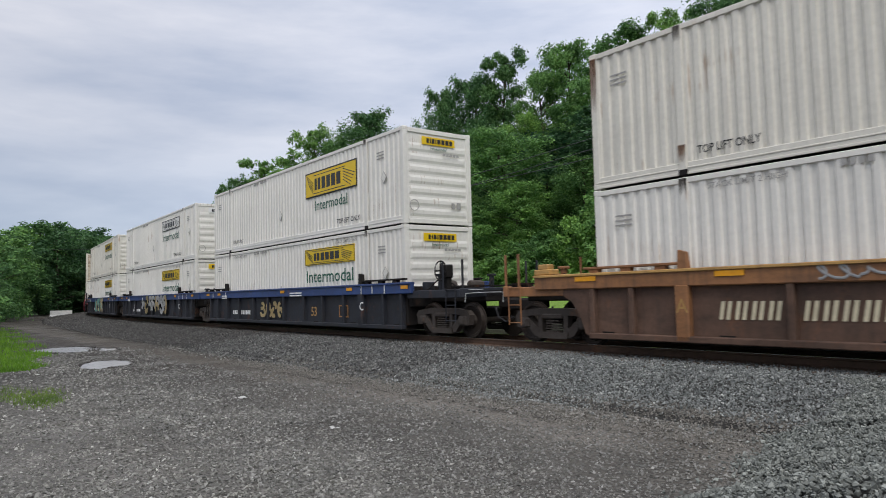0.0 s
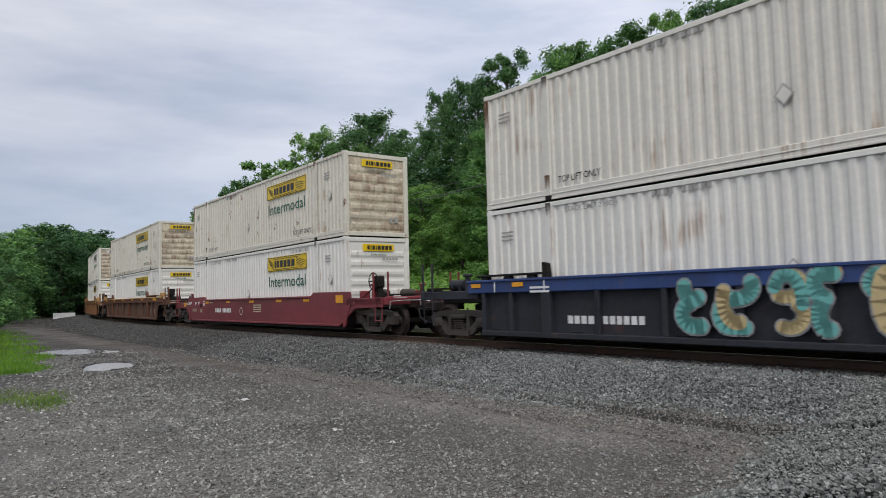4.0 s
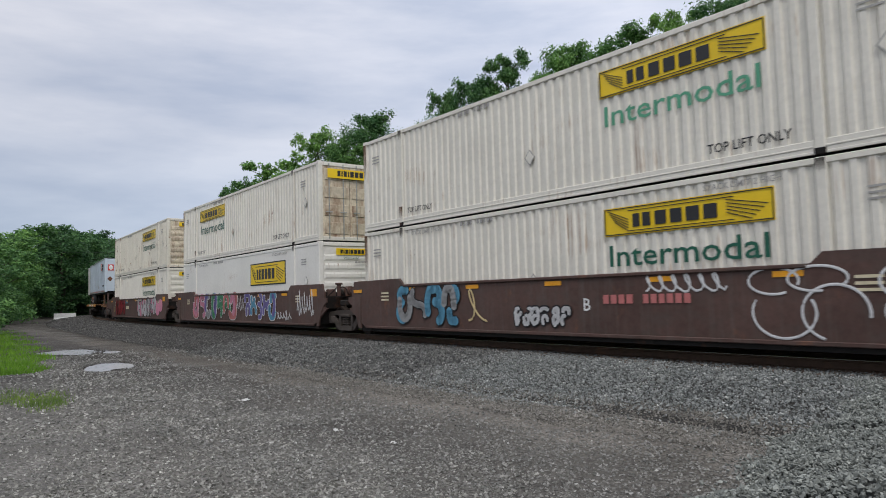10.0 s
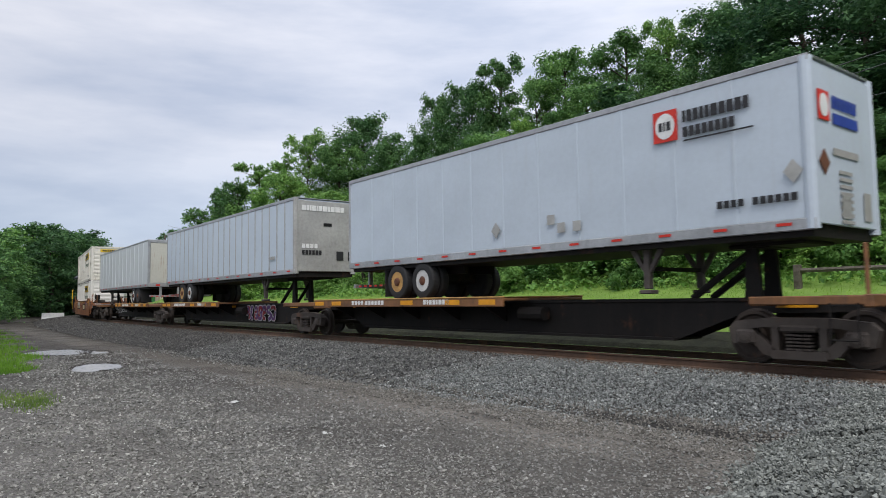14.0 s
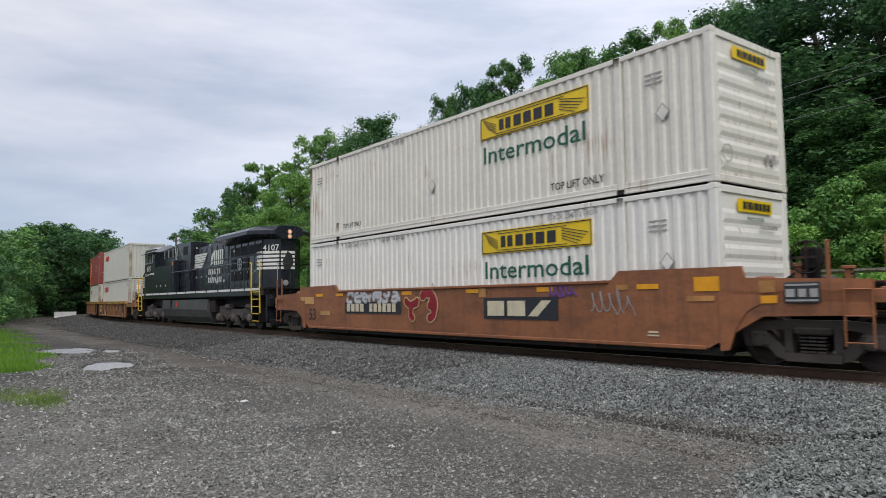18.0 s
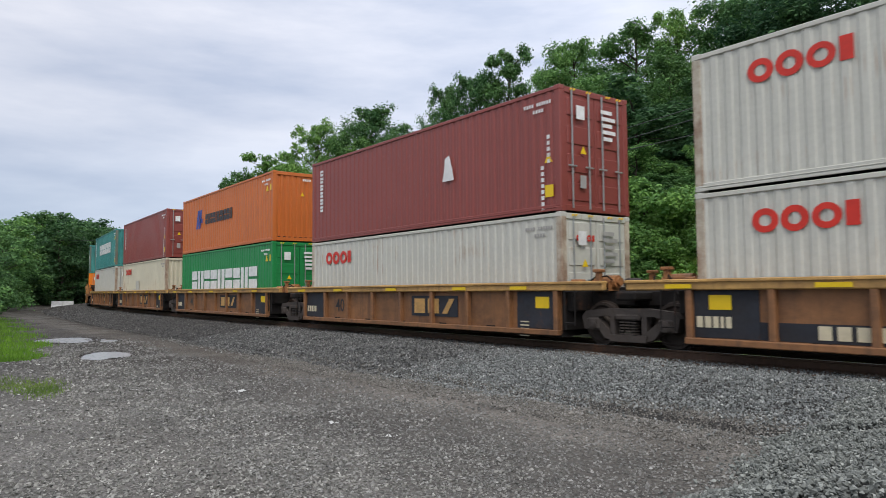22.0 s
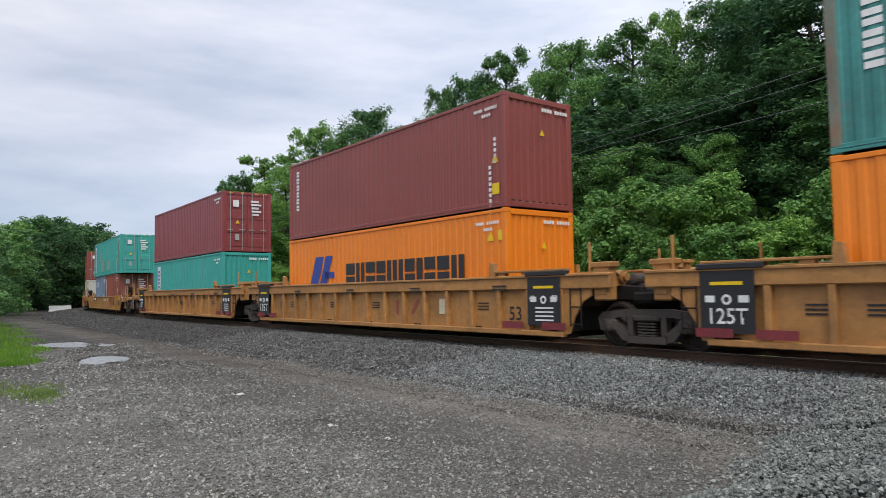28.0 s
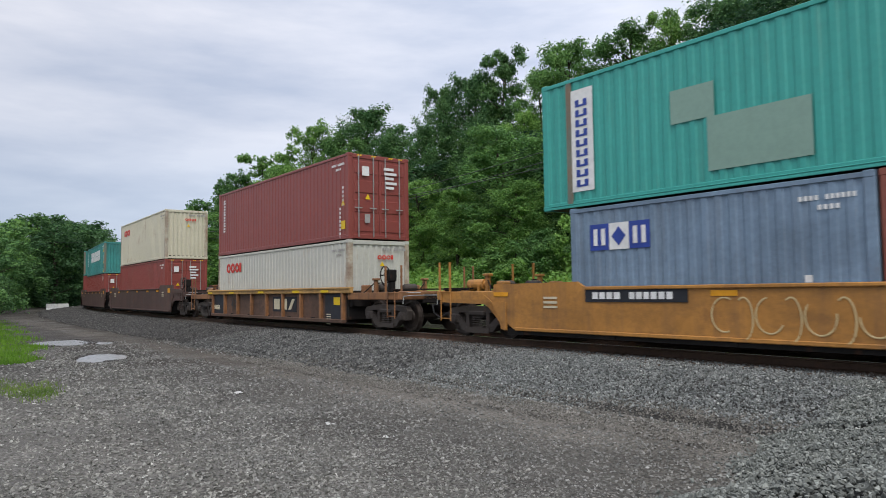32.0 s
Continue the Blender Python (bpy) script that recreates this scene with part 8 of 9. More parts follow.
def locomotive(place):
    k = thing("diesel_locomotive", "black diesel road locomotive with white stripes and yellow handrails", "locomotive")
    # frame and walkway
    part("underframe", Shape().box(-10.6, 10.6, -1.5, 1.5, 1.45, 1.74, 0.03).mesh("underframe", LOCO_BLACK), k)
    part("walkway", Shape().box(-10.5, 10.9, -1.53, 1.53, 1.72, 1.8, 0.01).mesh("walkway", LOCO_DARK), k)
    for q in np.arange(-10.2, 10.4, 1.72):
        marks(k, float(q), -1.535, 1.68, [rect(0, 1.56 if abs(q) < 9 else 1.2, 0, 0.1)], LOCO_WHITE, "white_stripe", label="white sill stripe")
    # engine hood and its neighbours
    hood = Shape().prism(((-0.6, 1.8), (8.97, 1.8), (8.97, 3.95), (8.9, 4.15), (-0.6, 4.15)), -0.86, 0.86)
    part("engine_hood", hood.mesh("engine_hood", LOCO_BLACK), k)
    part("hood_roof", Shape().prism(((-0.6, 4.13), (4.6, 4.13), (4.6, 4.26), (4.3, 4.3), (-0.3, 4.3), (-0.6, 4.24)), -0.62, 0.62).mesh("hood_roof", LOCO_BLACK), k)
    for j in range(11):
        x = -0.35 + j * 0.84
        part("hood_door", kept("hdoor", "hood_door", LOCO_BLACK, lambda: Shape().box(-0.38, 0.38, -0.022, 0.0, 1.98, 3.25, 0.01)), k, "", pose(x + 0.42, -0.86, 0))
        part("door_latch", kept("latch", "door_latch", STEEL_BAR, lambda: Shape().box(-0.03, 0.03, -0.05, 0.0, 0, 0.1, 0.008)), k, "", pose(x + 0.12, -0.88, 2.5))
    panel_ = kept("accesspanel", "access_panel", LOCO_BLACK, lambda: Shape().box(-0.5, 0.5, -0.03, 0.0, -0.3, 0.3, 0.02))
    for x, y, z in ((-2.0, -1.12, 2.4), (-2.0, -1.12, 3.1), (-1.2, -1.12, 2.75)):
        part("access_panel", panel_, k, "", pose(x, y, z))
    seam = kept("hoodseam", "hood_seam", STEEL_DARK, lambda: Shape().box(-0.012, 0.012, -0.03, 0.0, 1.85, 4.05))
    for j in range(12):
        part("hood_seam", seam, k, "", pose(-0.35 + j * 0.84, -0.86, 0))
    part("gutter", Shape().box(-0.6, 8.9, -0.9, -0.86, 3.28, 3.33, 0.008).mesh("gutter", STEEL_DARK), k)
    radiator = Shape()
    out = ((-1.52, 4.1), (-0.9, 3.9), (0.9, 3.9), (1.52, 4.1), (1.52, 4.26), (1.1, 4.46), (-1.1, 4.46), (-1.52, 4.26))
    radiator.add([(4.5, y, z) for y, z in out] + [(8.8, y, z) for y, z in out] + [(9.75, y * 0.42, z) for y, z in out],
                 [tuple(range(8))[::-1], tuple(range(16, 24))] + [(8 * q + i, 8 * q + (i + 1) % 8, 8 * q + 8 + (i + 1) % 8, 8 * q + 8 + i) for q in range(2) for i in range(8)])
    part("radiator_housing", radiator.mesh("radiator_housing", LOCO_BLACK), k, "wide overhanging radiator housing")
    part("radiator_grille", Shape().box(5.0, 7.2, -0.88, -0.85, 3.3, 3.75).box(7.4, 8.8, -0.88, -0.85, 3.3, 3.75).mesh("radiator_grille", LOCO_DARK), k)
    for x in (5.2, 6.0, 6.8):
        for z in (2.2, 2.75):
            part("vent_cover", kept("vent", "vent_cover", LOCO_DARK, lambda: Shape().box(0, 0.6, -0.03, 0, 0, 0.45, 0.01)), k, "", pose(x, -0.885, z))
    # tapered rear end of the hood
    plan = ((8.95, -0.855), (9.58, -0.36), (9.62, -0.32), (9.62, 0.32), (9.58, 0.36), (8.95, 0.855))
    rear = Shape().add([(x, y, 1.8) for x, y in plan] + [(x, y, 4.0) for x, y in plan], [tuple(range(6))[::-1], tuple(range(6, 12))] + [(i, (i + 1) % 6, 6 + (i + 1) % 6, 6 + i) for i in range(6)])
    part("hood_end", rear.mesh("hood_end", LOCO_BLACK), k)
    corner = Matrix.Translation((8.95, -0.862, 0)) @ Matrix.Rotation(math.atan2(0.495, 0.63), 4, "Z")
    for j in range(5):
        marks(k, 8.35, -0.885, 2.6 + 0.17 * j, [rect(0, 0.6, 0, 0.11)], LOCO_WHITE, "white_stripe")
        part("white_stripe", flat([rect(0.0, 0.8, 2.6 + 0.17 * j, 2.71 + 0.17 * j)], LOCO_WHITE, "white_stripe"), k, "", corner)
        marks(k, 9.63, -0.32, 2.6 + 0.17 * j, [rect(0, 0.64, 0, 0.11)], LOCO_WHITE, "white_stripe", True)
    horse = [((0.15, 0), (0.45, 0.05), (0.6, 0.35), (0.5, 0.7), (0.3, 0.85), (0.2, 0.6), (0.1, 0.45))]
    marks(k, 9.64, -0.33, 2.55, horse, INK, "emblem", True)
    part("lettering", text_mesh("4107", 0.26, LOCO_WHITE, 1.05), k, "", corner @ Matrix.Translation((0.4, -0.01, 3.52)) @ NEAR)
    for z in (4.0, 4.2):
        lamp = part("headlight", Shape().disc(0, 0, 0, ((-0.06, 0.06), (0.0, 0.07), (0.05, 0.06), (0.05, 0.0)), 14).mesh("headlight", LAMP_GLOW), k, "lit amber headlight", Matrix.Translation((9.81, 0.0, z)) @ Matrix.Rotation(-math.pi / 2, 4, "Z"))
        part("headlight_ring", kept("hlring", "headlight_ring", STEEL_BAR, lambda: Shape().tube([(0.085 * math.cos(a), 0.02, 0.085 * math.sin(a)) for a in [2 * math.pi * i / 14 for i in range(15)]], 0.02, 5)), lamp)
    # blower and inverter cabinets, then the cab
    part("inverter_cabinet", Shape().prism(((-6.6, 1.8), (-0.6, 1.8), (-0.6, 4.5), (-2.9, 4.56), (-6.6, 4.3)), -1.12, 1.12).mesh("inverter_cabinet", LOCO_BLACK), k)
    part("lower_cabinet", Shape().prism(((-6.6, 1.8), (-2.9, 1.8), (-2.9, 3.2), (-3.1, 3.35), (-6.6, 3.35)), -1.5, -1.1).mesh("lower_cabinet", LOCO_BLACK), k)
    part("lower_cabinet", Shape().prism(((-6.6, 1.8), (-2.9, 1.8), (-2.9, 3.2), (-3.1, 3.35), (-6.6, 3.35)), 1.1, 1.5).mesh("lower_cabinet", LOCO_BLACK), k)
    part("intake_screen", Shape().box(-1.9, -1.2, -1.14, -1.11, 3.85, 4.3).mesh("intake_screen", LOCO_DARK), k)
    for x in (-5.6, -4.7, -3.8):
        part("fan_grille", kept("fang", "fan_grille", LOCO_DARK, lambda: Shape().box(0, 0.75, -0.03, 0, 0, 0.38, 0.01).box(0, 0.75, -0.05, -0.02, 0.08, 0.11).box(0, 0.75, -0.05, -0.02, 0.18, 0.21).box(0, 0.75, -0.05, -0.02, 0.28, 0.31)), k, "", pose(x, -1.125, 3.88))
        for q in (-0.06, 0.8):
            part("grille_frame", kept("gframe", "grille_frame", STEEL_BAR, lambda: Shape().box(-0.025, 0.025, -0.05, 0, -0.05, 0.44, 0.008)), k, "", pose(x + q, -1.13, 3.88))
    cab = Shape().prism(((-9.0, 1.8), (-6.6, 1.8), (-6.6, 4.5), (-8.9, 4.5), (-9.0, 4.3), (-9.0, 3.55)), -1.5, 1.5)
    part("cab", cab.mesh("cab", LOCO_BLACK), k)
    roof = Shape()
    out = ((-1.56, 4.34), (-1.0, 4.68), (1.0, 4.68), (1.56, 4.34), (1.5, 4.3), (-1.5, 4.3))
    roof.add([(-9.1, y, z) for y, z in out] + [(-6.5, y, z) for y, z in out], [tuple(range(6)), tuple(range(11, 5, -1))] + [(i, 6 + i, 6 + (i + 1) % 6, (i + 1) % 6) for i in range(6)])
    part("cab_roof", roof.mesh("cab_roof", ALUMINIUM), k, "dull grey cab roof")
    for x0, x1 in ((-8.85, -8.45), (-8.35, -7.7), (-7.6, -7.1)):
        win = part("cab_window", Shape().box(x0, x1, -1.515, -1.49, 3.68, 4.22).mesh("cab_window", GLASS_DARK), k, "dark cab side window")
        f = Shape()
        for a, b, c, d in ((x0 - 0.03, x1 + 0.03, 4.2, 4.25), (x0 - 0.03, x1 + 0.03, 3.64, 3.69), (x0 - 0.03, x0 + 0.02, 3.69, 4.2), (x1 - 0.02, x1 + 0.03, 3.69, 4.2)):
            f.box(a, b, -1.53, -1.5, c, d, 0.006)
        part("window_frame", f.mesh("window_frame", ALUMINIUM), win)
    part("sun_visor", Shape().add([(-8.9, -1.5, 4.32), (-7.0, -1.5, 4.32), (-7.0, -1.78, 4.2), (-8.9, -1.78, 4.2), (-8.9, -1.5, 4.34), (-7.0, -1.5, 4.34), (-7.0, -1.78, 4.22), (-8.9, -1.78, 4.22)], [(0, 1, 2, 3), (7, 6, 5, 4), (3, 2, 6, 7), (0, 3, 7, 4), (1, 5, 6, 2)]).mesh("sun_visor", LOCO_DARK), k)
    nose = Shape().prism(((-10.35, 1.8), (-8.95, 1.8), (-8.95, 3.6), (-9.1, 3.58), (-10.3, 3.05), (-10.38, 2.9)), -1.28, 1.28)
    part("nose", nose.mesh("nose", LOCO_BLACK), k)
    for j in range(5):
        marks(k, -10.32, -1.29, 2.2 + 0.15 * j, [rect(0, 0.5 - 0.02 * j, 0, 0.085)], LOCO_WHITE, "white_stripe")
    letter(k, "4107", -7.92, -1.508, 3.3, 0.32, LOCO_WHITE, 1.1)
    letter(k, "DC to AC", -8.3, -1.508, 2.94, 0.14, LOCO_WHITE, 1.15)
    marks(k, -7.72, -1.508, 2.94, bars((0.12, 0.1, 0.1, 0.1, 0.1, 0.1, 0.1, 0.12), 0.09, 0.03), LOCO_WHITE, "small_print")
    # company marks on the hood, as plain shapes
    for j in range(6):
        marks(k, -0.85, -0.888, 3.05 + 0.125 * j, [((0, 0), (2.3 - 0.25 * (5 - j) * 0.6, 0), (2.42 - 0.25 * (5 - j) * 0.6, 0.105), (0, 0.105))], LOCO_WHITE, "white_stripe")
    for piece in (((0, 0), (0.25, 0.05), (0.5, 0.72), (0.1, 0.5)), rect(0.48, 0.68, 0, 0.74), rect(0.78, 0.98, 0, 0.74), rect(1.08, 1.28, 0, 0.74), rect(1.38, 1.58, 0, 0.74), rect(1.68, 1.88, 0, 0.74)):
        marks(k, 2.1, -0.89, 3.08, [piece], LOCO_WHITE, "company_mark", label="white company mark in plain shapes")
    for row, n in ((0, 7), (1, 8)):
        for q in range(n):
            marks(k, 1.75 - 0.05 * row + 0.27 * q, -0.89, 2.62 - 0.42 * row, [((0, 0), (0.14, 0), (0.2, 0.28), (0.06, 0.28))], LOCO_WHITE, "company_mark")
    marks(k, 6.3, -0.91, 2.95, ring(0, 0, 0.3, 0.2) + [rect(-0.03, 0.03, -0.2, 0.2), rect(-0.2, 0.2, -0.03, 0.03)], STEEL_BAR, "brake_wheel", label="white spoked hand brake wheel")
    # tank, pipes and bogies
    part("centre_sill", Shape().box(-10.0, 10.0, -0.95, 0.95, 0.95, 1.5, 0.03).mesh("centre_sill", LOCO_DARK), k)
    tank = Shape()
    out = ((-1.45, 1.36), (-1.47, 0.85), (-1.36, 0.48), (-1.08, 0.2), (1.08, 0.2), (1.36, 0.48), (1.47, 0.85), (1.45, 1.36))
    tank.add([(-4.75, y, z) for y, z in out] + [(3.45, y, z) for y, z in out], [tuple(range(8))[::-1], tuple(range(8, 16))] + [(i, (i + 1) % 8, 8 + (i + 1) % 8, 8 + i) for i in range(8)])
    tk = part("fuel_tank", tank.mesh("fuel_tank", TANK_GREY), k, "dusty dark fuel tank")
    part("tank_band", Shape().box(-3.1, -2.85, -1.485, -1.46, 0.9, 1.36).mesh("tank_band", LOCO_DARK), tk)
    part("fuel_cutoff", Shape().box(-1.93, -1.78, -1.49, -1.45, 1.0, 1.25, 0.01).mesh("fuel_cutoff", MARK_RED), tk, "red emergency fuel cut-off")
    pipes = Shape()
    for z in (1.4, 1.5):
        pipes.tube([(-6, -1.3, z), (-2, -1.32, z + 0.02), (3, -1.3, z - 0.03), (7, -1.32, z)], 0.03, 5)
    pipes.box(3.6, 4.4, -1.4, -0.9, 0.7, 1.3, 0.05).box(-5.6, -4.9, -1.35, -0.9, 0.95, 1.4, 0.05)
    part("piping", pipes.mesh("piping", GRIME), k)
    three_axle_bogie(k, 6.55)
    three_axle_bogie(k, -7.2)
    part("exhaust", Shape().tube([(3.2, 0, 4.4), (3.2, 0, 4.78)], 0.28, 12).mesh("exhaust", LOCO_DARK), k)
    # end platforms, steps, pilots and rails
    for sign in (1, -1):
        e = 10.75 if sign > 0 else 10.7
        part("pilot", Shape().box(0, 0.12, -1.45, 1.45, 0.35, 1.5, 0.03).mesh("pilot", LOCO_BLACK), k, "", pose(sign * e, 0, 0, 0, 0, 0 if sign > 0 else 180))
        coupler(k, sign * (e - 0.1), sign)
        hoses = Shape()
        for y in (-1.1, -0.85, -0.6, 0.6, 0.85, 1.1):
            hoses.tube([(0.1, y, 1.25), (0.26, y * 1.02, 1.1), (0.3, y * 0.97, 0.8), (0.22, y * 0.9, 0.6)], 0.028, 5)
        hoses.box(0.1, 0.2, -1.3, 1.3, 0.22, 0.5, 0.03).box(0.1, 0.32, -1.42, -1.2, 1.0, 1.4, 0.03).box(0.1, 0.32, 1.2, 1.42, 1.0, 1.4, 0.03)
        part("hose_rack", kept("hoserack", "hose_rack", LOCO_DARK, lambda: hoses), k, "black air hoses on the pilot", pose(sign * e, 0, 0, 0, 0, 0 if sign > 0 else 180))
        for sy in (-1, 1):
            x0 = sign * (e - 0.85)
            well_ = Shape().box(x0 - 0.36, x0 + 0.36, -0.02, 0.02, 0.36, 1.74).box(x0 - 0.4, x0 - 0.36, -0.28, 0.0, 0.36, 1.74).box(x0 + 0.36, x0 + 0.4, -0.28, 0.0, 0.36, 1.74)
            sw = part("step_well", well_.mesh("step_well", LOCO_DARK), k, "", pose(0, sy * 1.25, 0, 0, 0, 0) if sy < 0 else pose(0, 1.53, 0))
            for q in range(5):
                part("step", kept("stepbar", "step", BAR_YELLOW, lambda: Shape().box(-0.34, 0.34, -0.29, -0.24, 0, 0.035, 0.006)), sw, "yellow-edged step", pose(x0, 0, 0.4 + 0.3 * q))
                part("tread", kept("tread", "tread", GRIME, lambda: Shape().box(-0.34, 0.34, -0.24, 0.0, 0, 0.02)), sw, "", pose(x0, 0, 0.41 + 0.3 * q))
            for q in (-0.42, 0.5):
                xx = x0 + q * sign
                handrail(k, [(xx, sy * 1.53, 0.75), (xx, sy * 1.56, 1.7), (xx, sy * 1.56, 2.6), (xx - 0.06 * sign, sy * 1.54, 2.82), (xx - 0.35 * sign, sy * 1.5, 2.86)], BAR_YELLOW, 0.026, "grab_rail")
        for y in (-0.95, -0.4, 0.4, 0.95):
            handrail(k, [(sign * (e + 0.02), y, 1.5), (sign * (e + 0.02), y, 2.75)], INK if abs(y) < 0.5 else STEEL_BAR)
        handrail(k, [(sign * (e + 0.02), -0.95, 2.75), (sign * (e + 0.02), -0.4, 2.75)], INK)
        handrail(k, [(sign * (e + 0.02), 0.4, 2.75), (sign * (e + 0.02), 0.95, 2.75)], INK)
        for y in (-0.62, 0.62):
            part("ditch_light", kept("ditch", "ditch_light", STEEL_BAR, lambda: Shape().disc(0, 0, 0, ((-0.1, 0.08), (0.05, 0.12), (0.06, 0.0)), 12)), k, "", Matrix.Translation((sign * (e + 0.05), y, 1.98)) @ Matrix.Rotation(-sign * math.pi / 2, 4, "Z"))
    for sy in (-1, 1):
        handrail(k, [(-2.8, sy * 1.5, 2.9), (3.5, sy * 1.5, 2.9), (8.9, sy * 1.5, 2.9)], LOCO_BLACK, 0.022)
        for x in np.arange(-2.6, 8.8, 1.85):
            handrail(k, [(float(x), sy * 1.5, 1.78), (float(x), sy * 1.5, 2.9)], LOCO_BLACK, 0.016, "stanchion")
        handrail(k, [(-6.4, sy * 1.2, 4.3), (-3.2, sy * 1.2, 4.45), (-2.7, sy * 1.3, 3.6)], STEEL_BAR, 0.02)
    part("handbrake_box", Shape().box(-2.85, -2.45, -1.5, -1.15, 1.8, 3.6, 0.03).mesh("handbrake_box", LOCO_BLACK), k)
    marks(k, -2.78, -1.51, 3.3, [((0, 0.2), (0.28, 0.2), (0.14, 0))], REFLECT, "warning_sign")
    for x in (-6.1, -5.2, -4.1):
        marks(k, x, -1.512, 2.15, [rect(0, 0.12, 0, 0.1)], LOCO_WHITE, "safety_label")
    for x, z in ((-0.4, 4.1), (1.9, 4.1), (4.3, 4.0), (5.4, 3.55), (4.0, 2.2), (3.0, 2.15)):
        marks(k, x, -0.89, z, [rect(0, 0.2, 0, 0.11)], LOCO_WHITE, "safety_label")
    rolling(k, place, 13.5)
    return k


# ---- the train put together, in the order in which it passes ----
WELL = 0.365
JOIN53, JOIN40 = 19.35, 15.55


def pair(place, low, high, span=17.7, h_low=2.908):
    load(low, place, span, WELL)
    load(high, place, span, WELL + h_low + 0.012)


def train():
    # rust-brown single well
    c = brown_car(-1.31, "orange-brown ribbed well car with grimy dark side panels", coat=CAR_WORN, panel=CAR_GREY_BROWN)
    for q, w in enumerate((0, 0.29, 0.58, 0.87, 1.45, 1.74, 2.03, 2.32, 2.61, 2.83)):
        marks(c, -5.3 + w, -1.4, 0.62, [((0, 0), (0.07, 0), (0.13, 0.32), (0.06, 0.32)), ((0.13, 0), (0.2, 0), (0.26, 0.32), (0.19, 0.32))], MARK_CREAM, "stencil")
    letter(c, "A", -5.95, -1.535, 0.85, 0.26, CAR_YELLOW)
    scrawl(c, -3.6, -2.3, 1.28, 1.5, -1.535, SPRAY["grey"], 2, 4)
    pair(-1.31, dry_van(WHITE, "white corrugated container with a yellow name panel", "yellow"), dry_van(CREAM, "off-white corrugated container with a yellow name panel", "yellow", upper=True))
    # three blue wells
    c = blue_car(-24.52, "blue-topped slate-grey well car with orange sprayed letters", True, False)
    graffiti(c, -2.3, 0.0, 0.42, 1.05, -1.42, 3, (SPRAY["cream"],), SPRAY["black"], 4)
    marks(c, 4.3, -1.41, 0.5, [rect(0, 0.6, 0, 0.04), rect(0, 0.04, 0.04, 0.36), rect(0.56, 0.6, 0.04, 0.36), rect(0.0, 0.6, 0.36, 0.4), rect(0.2, 0.4, 0.12, 0.28)], CAR_TAN, "stencil")
    pair(-24.52, dry_van(WHITE, "clean white container with a yellow name panel", "yellow"), dry_van(WHITE, "clean white container with a large black-edged yellow panel", "bold", upper=True))
    c = blue_car(-43.6, "blue-topped slate-grey well car covered in white graffiti", False, False)
    graffiti(c, -2.4, 3.6, 0.42, 1.5, -1.53, 6, (SPRAY["white"], SPRAY["cream"], SPRAY["white"]), SPRAY["black"], 9)
    graffiti(c, -5.0, -4.5, 0.5, 1.0, -1.42, 1, (SPRAY["white"],), SPRAY["grey"], 5)
    pair(-43.6, dry_van(WHITE, "white container with a yellow panel and green lettering", "yellow"), dry_van(WHITE, "white container with a black-outlined name panel", "frame", upper=True))
    c = blue_car(-63.04, "blue-topped slate-grey well car with mint-green graffiti", False, True)
    graffiti(c, -2.6, 2.2, 0.4, 1.5, -1.53, 5, (SPRAY["mint"], SPRAY["mint"], SPRAY["cream"]), SPRAY["grey"], 12)
    pair(-63.04, dry_van(WHITE, "white container with a yellow panel and green lettering", "yellow"), dry_van(CREAM, "dusty cream container with a faded yellow panel", "yellow", upper=True))
    # red smooth-sided well
    c = smooth_car(-86.4, CAR_RED, "deep red smooth-sided well car with white stencils", tag=MARK_WHITE, top=1.3, shoulder=1.42, plates=(-5.5, -2.6, 0.2, 3.0, 5.4), stencils=False)
    car_print(c, -1.45, MARK_WHITE, ((-4.3, 0.68, 0.19, NUM),))
    marks(c, -1.0, -1.45, 0.74, ring(0, 0, 0.17, 0.14), MARK_CREAM, "emblem")
    for x in (-8.1, -7.3, -6.84):
        for k, w in enumerate((0.07, 0.09)):
            marks(c, x, -1.452, 1.06, [rect(0.1 * k, 0.1 * k + w, 0.07 * k - 0.02, 0.14)], MARK_WHITE, "stencil")
    marks(c, -9.2, -1.452, 0.96, [rect(0, 0.46, 0, 0.2)], REFLECT, "reflector")
    marks(c, -8.72, -1.452, 1.02, [rect(0, 0.27, 0, 0.17)], INK, "emblem_panel")
    marks(c, -8.66, -1.462, 1.05, [rect(0, 0.15, 0.07, 0.1), rect(0, 0.15, 0.0, 0.03)], MARK_WHITE, "small_print")
    marks(c, -8.43, -1.452, 1.03, [rect(0, 0.16, 0, 0.06), rect(0, 0.16, 0.09, 0.15)], MARK_WHITE, "emblem")
    marks(c, -8.25, -1.452, 1.1, [rect(0, 0.1, 0, 0.035)], MARK_WHITE, "stencil")
    part("placard_holder", Shape().box(0, 0.24, -0.02, 0, 0, 0.14, 0.006).mesh("placard_holder", GRIME), c, "small black placard holder", pose(-6.52, -1.44, 0.94))
    marks(c, -6.07, -1.452, 1.0, [rect(0, 0.2, 0.17, 0.24), rect(0, 0.09, 0.0, 0.13), rect(0.11, 0.2, 0.0, 0.13)], MARK_WHITE, "stencil")
    marks(c, -7.74, -1.452, 0.72, [rect(0.02 * k, 0.72 - 0.05 * k, 0.05 * k, 0.05 * k + 0.028) for k in range(3)], MARK_CREAM, "small_print")
    marks(c, -6.58, -1.452, 0.68, [rect(0, 0.36 - 0.06 * (k % 2), 0.045 * k, 0.045 * k + 0.024) for k in range(4)], MARK_CREAM, "small_print")
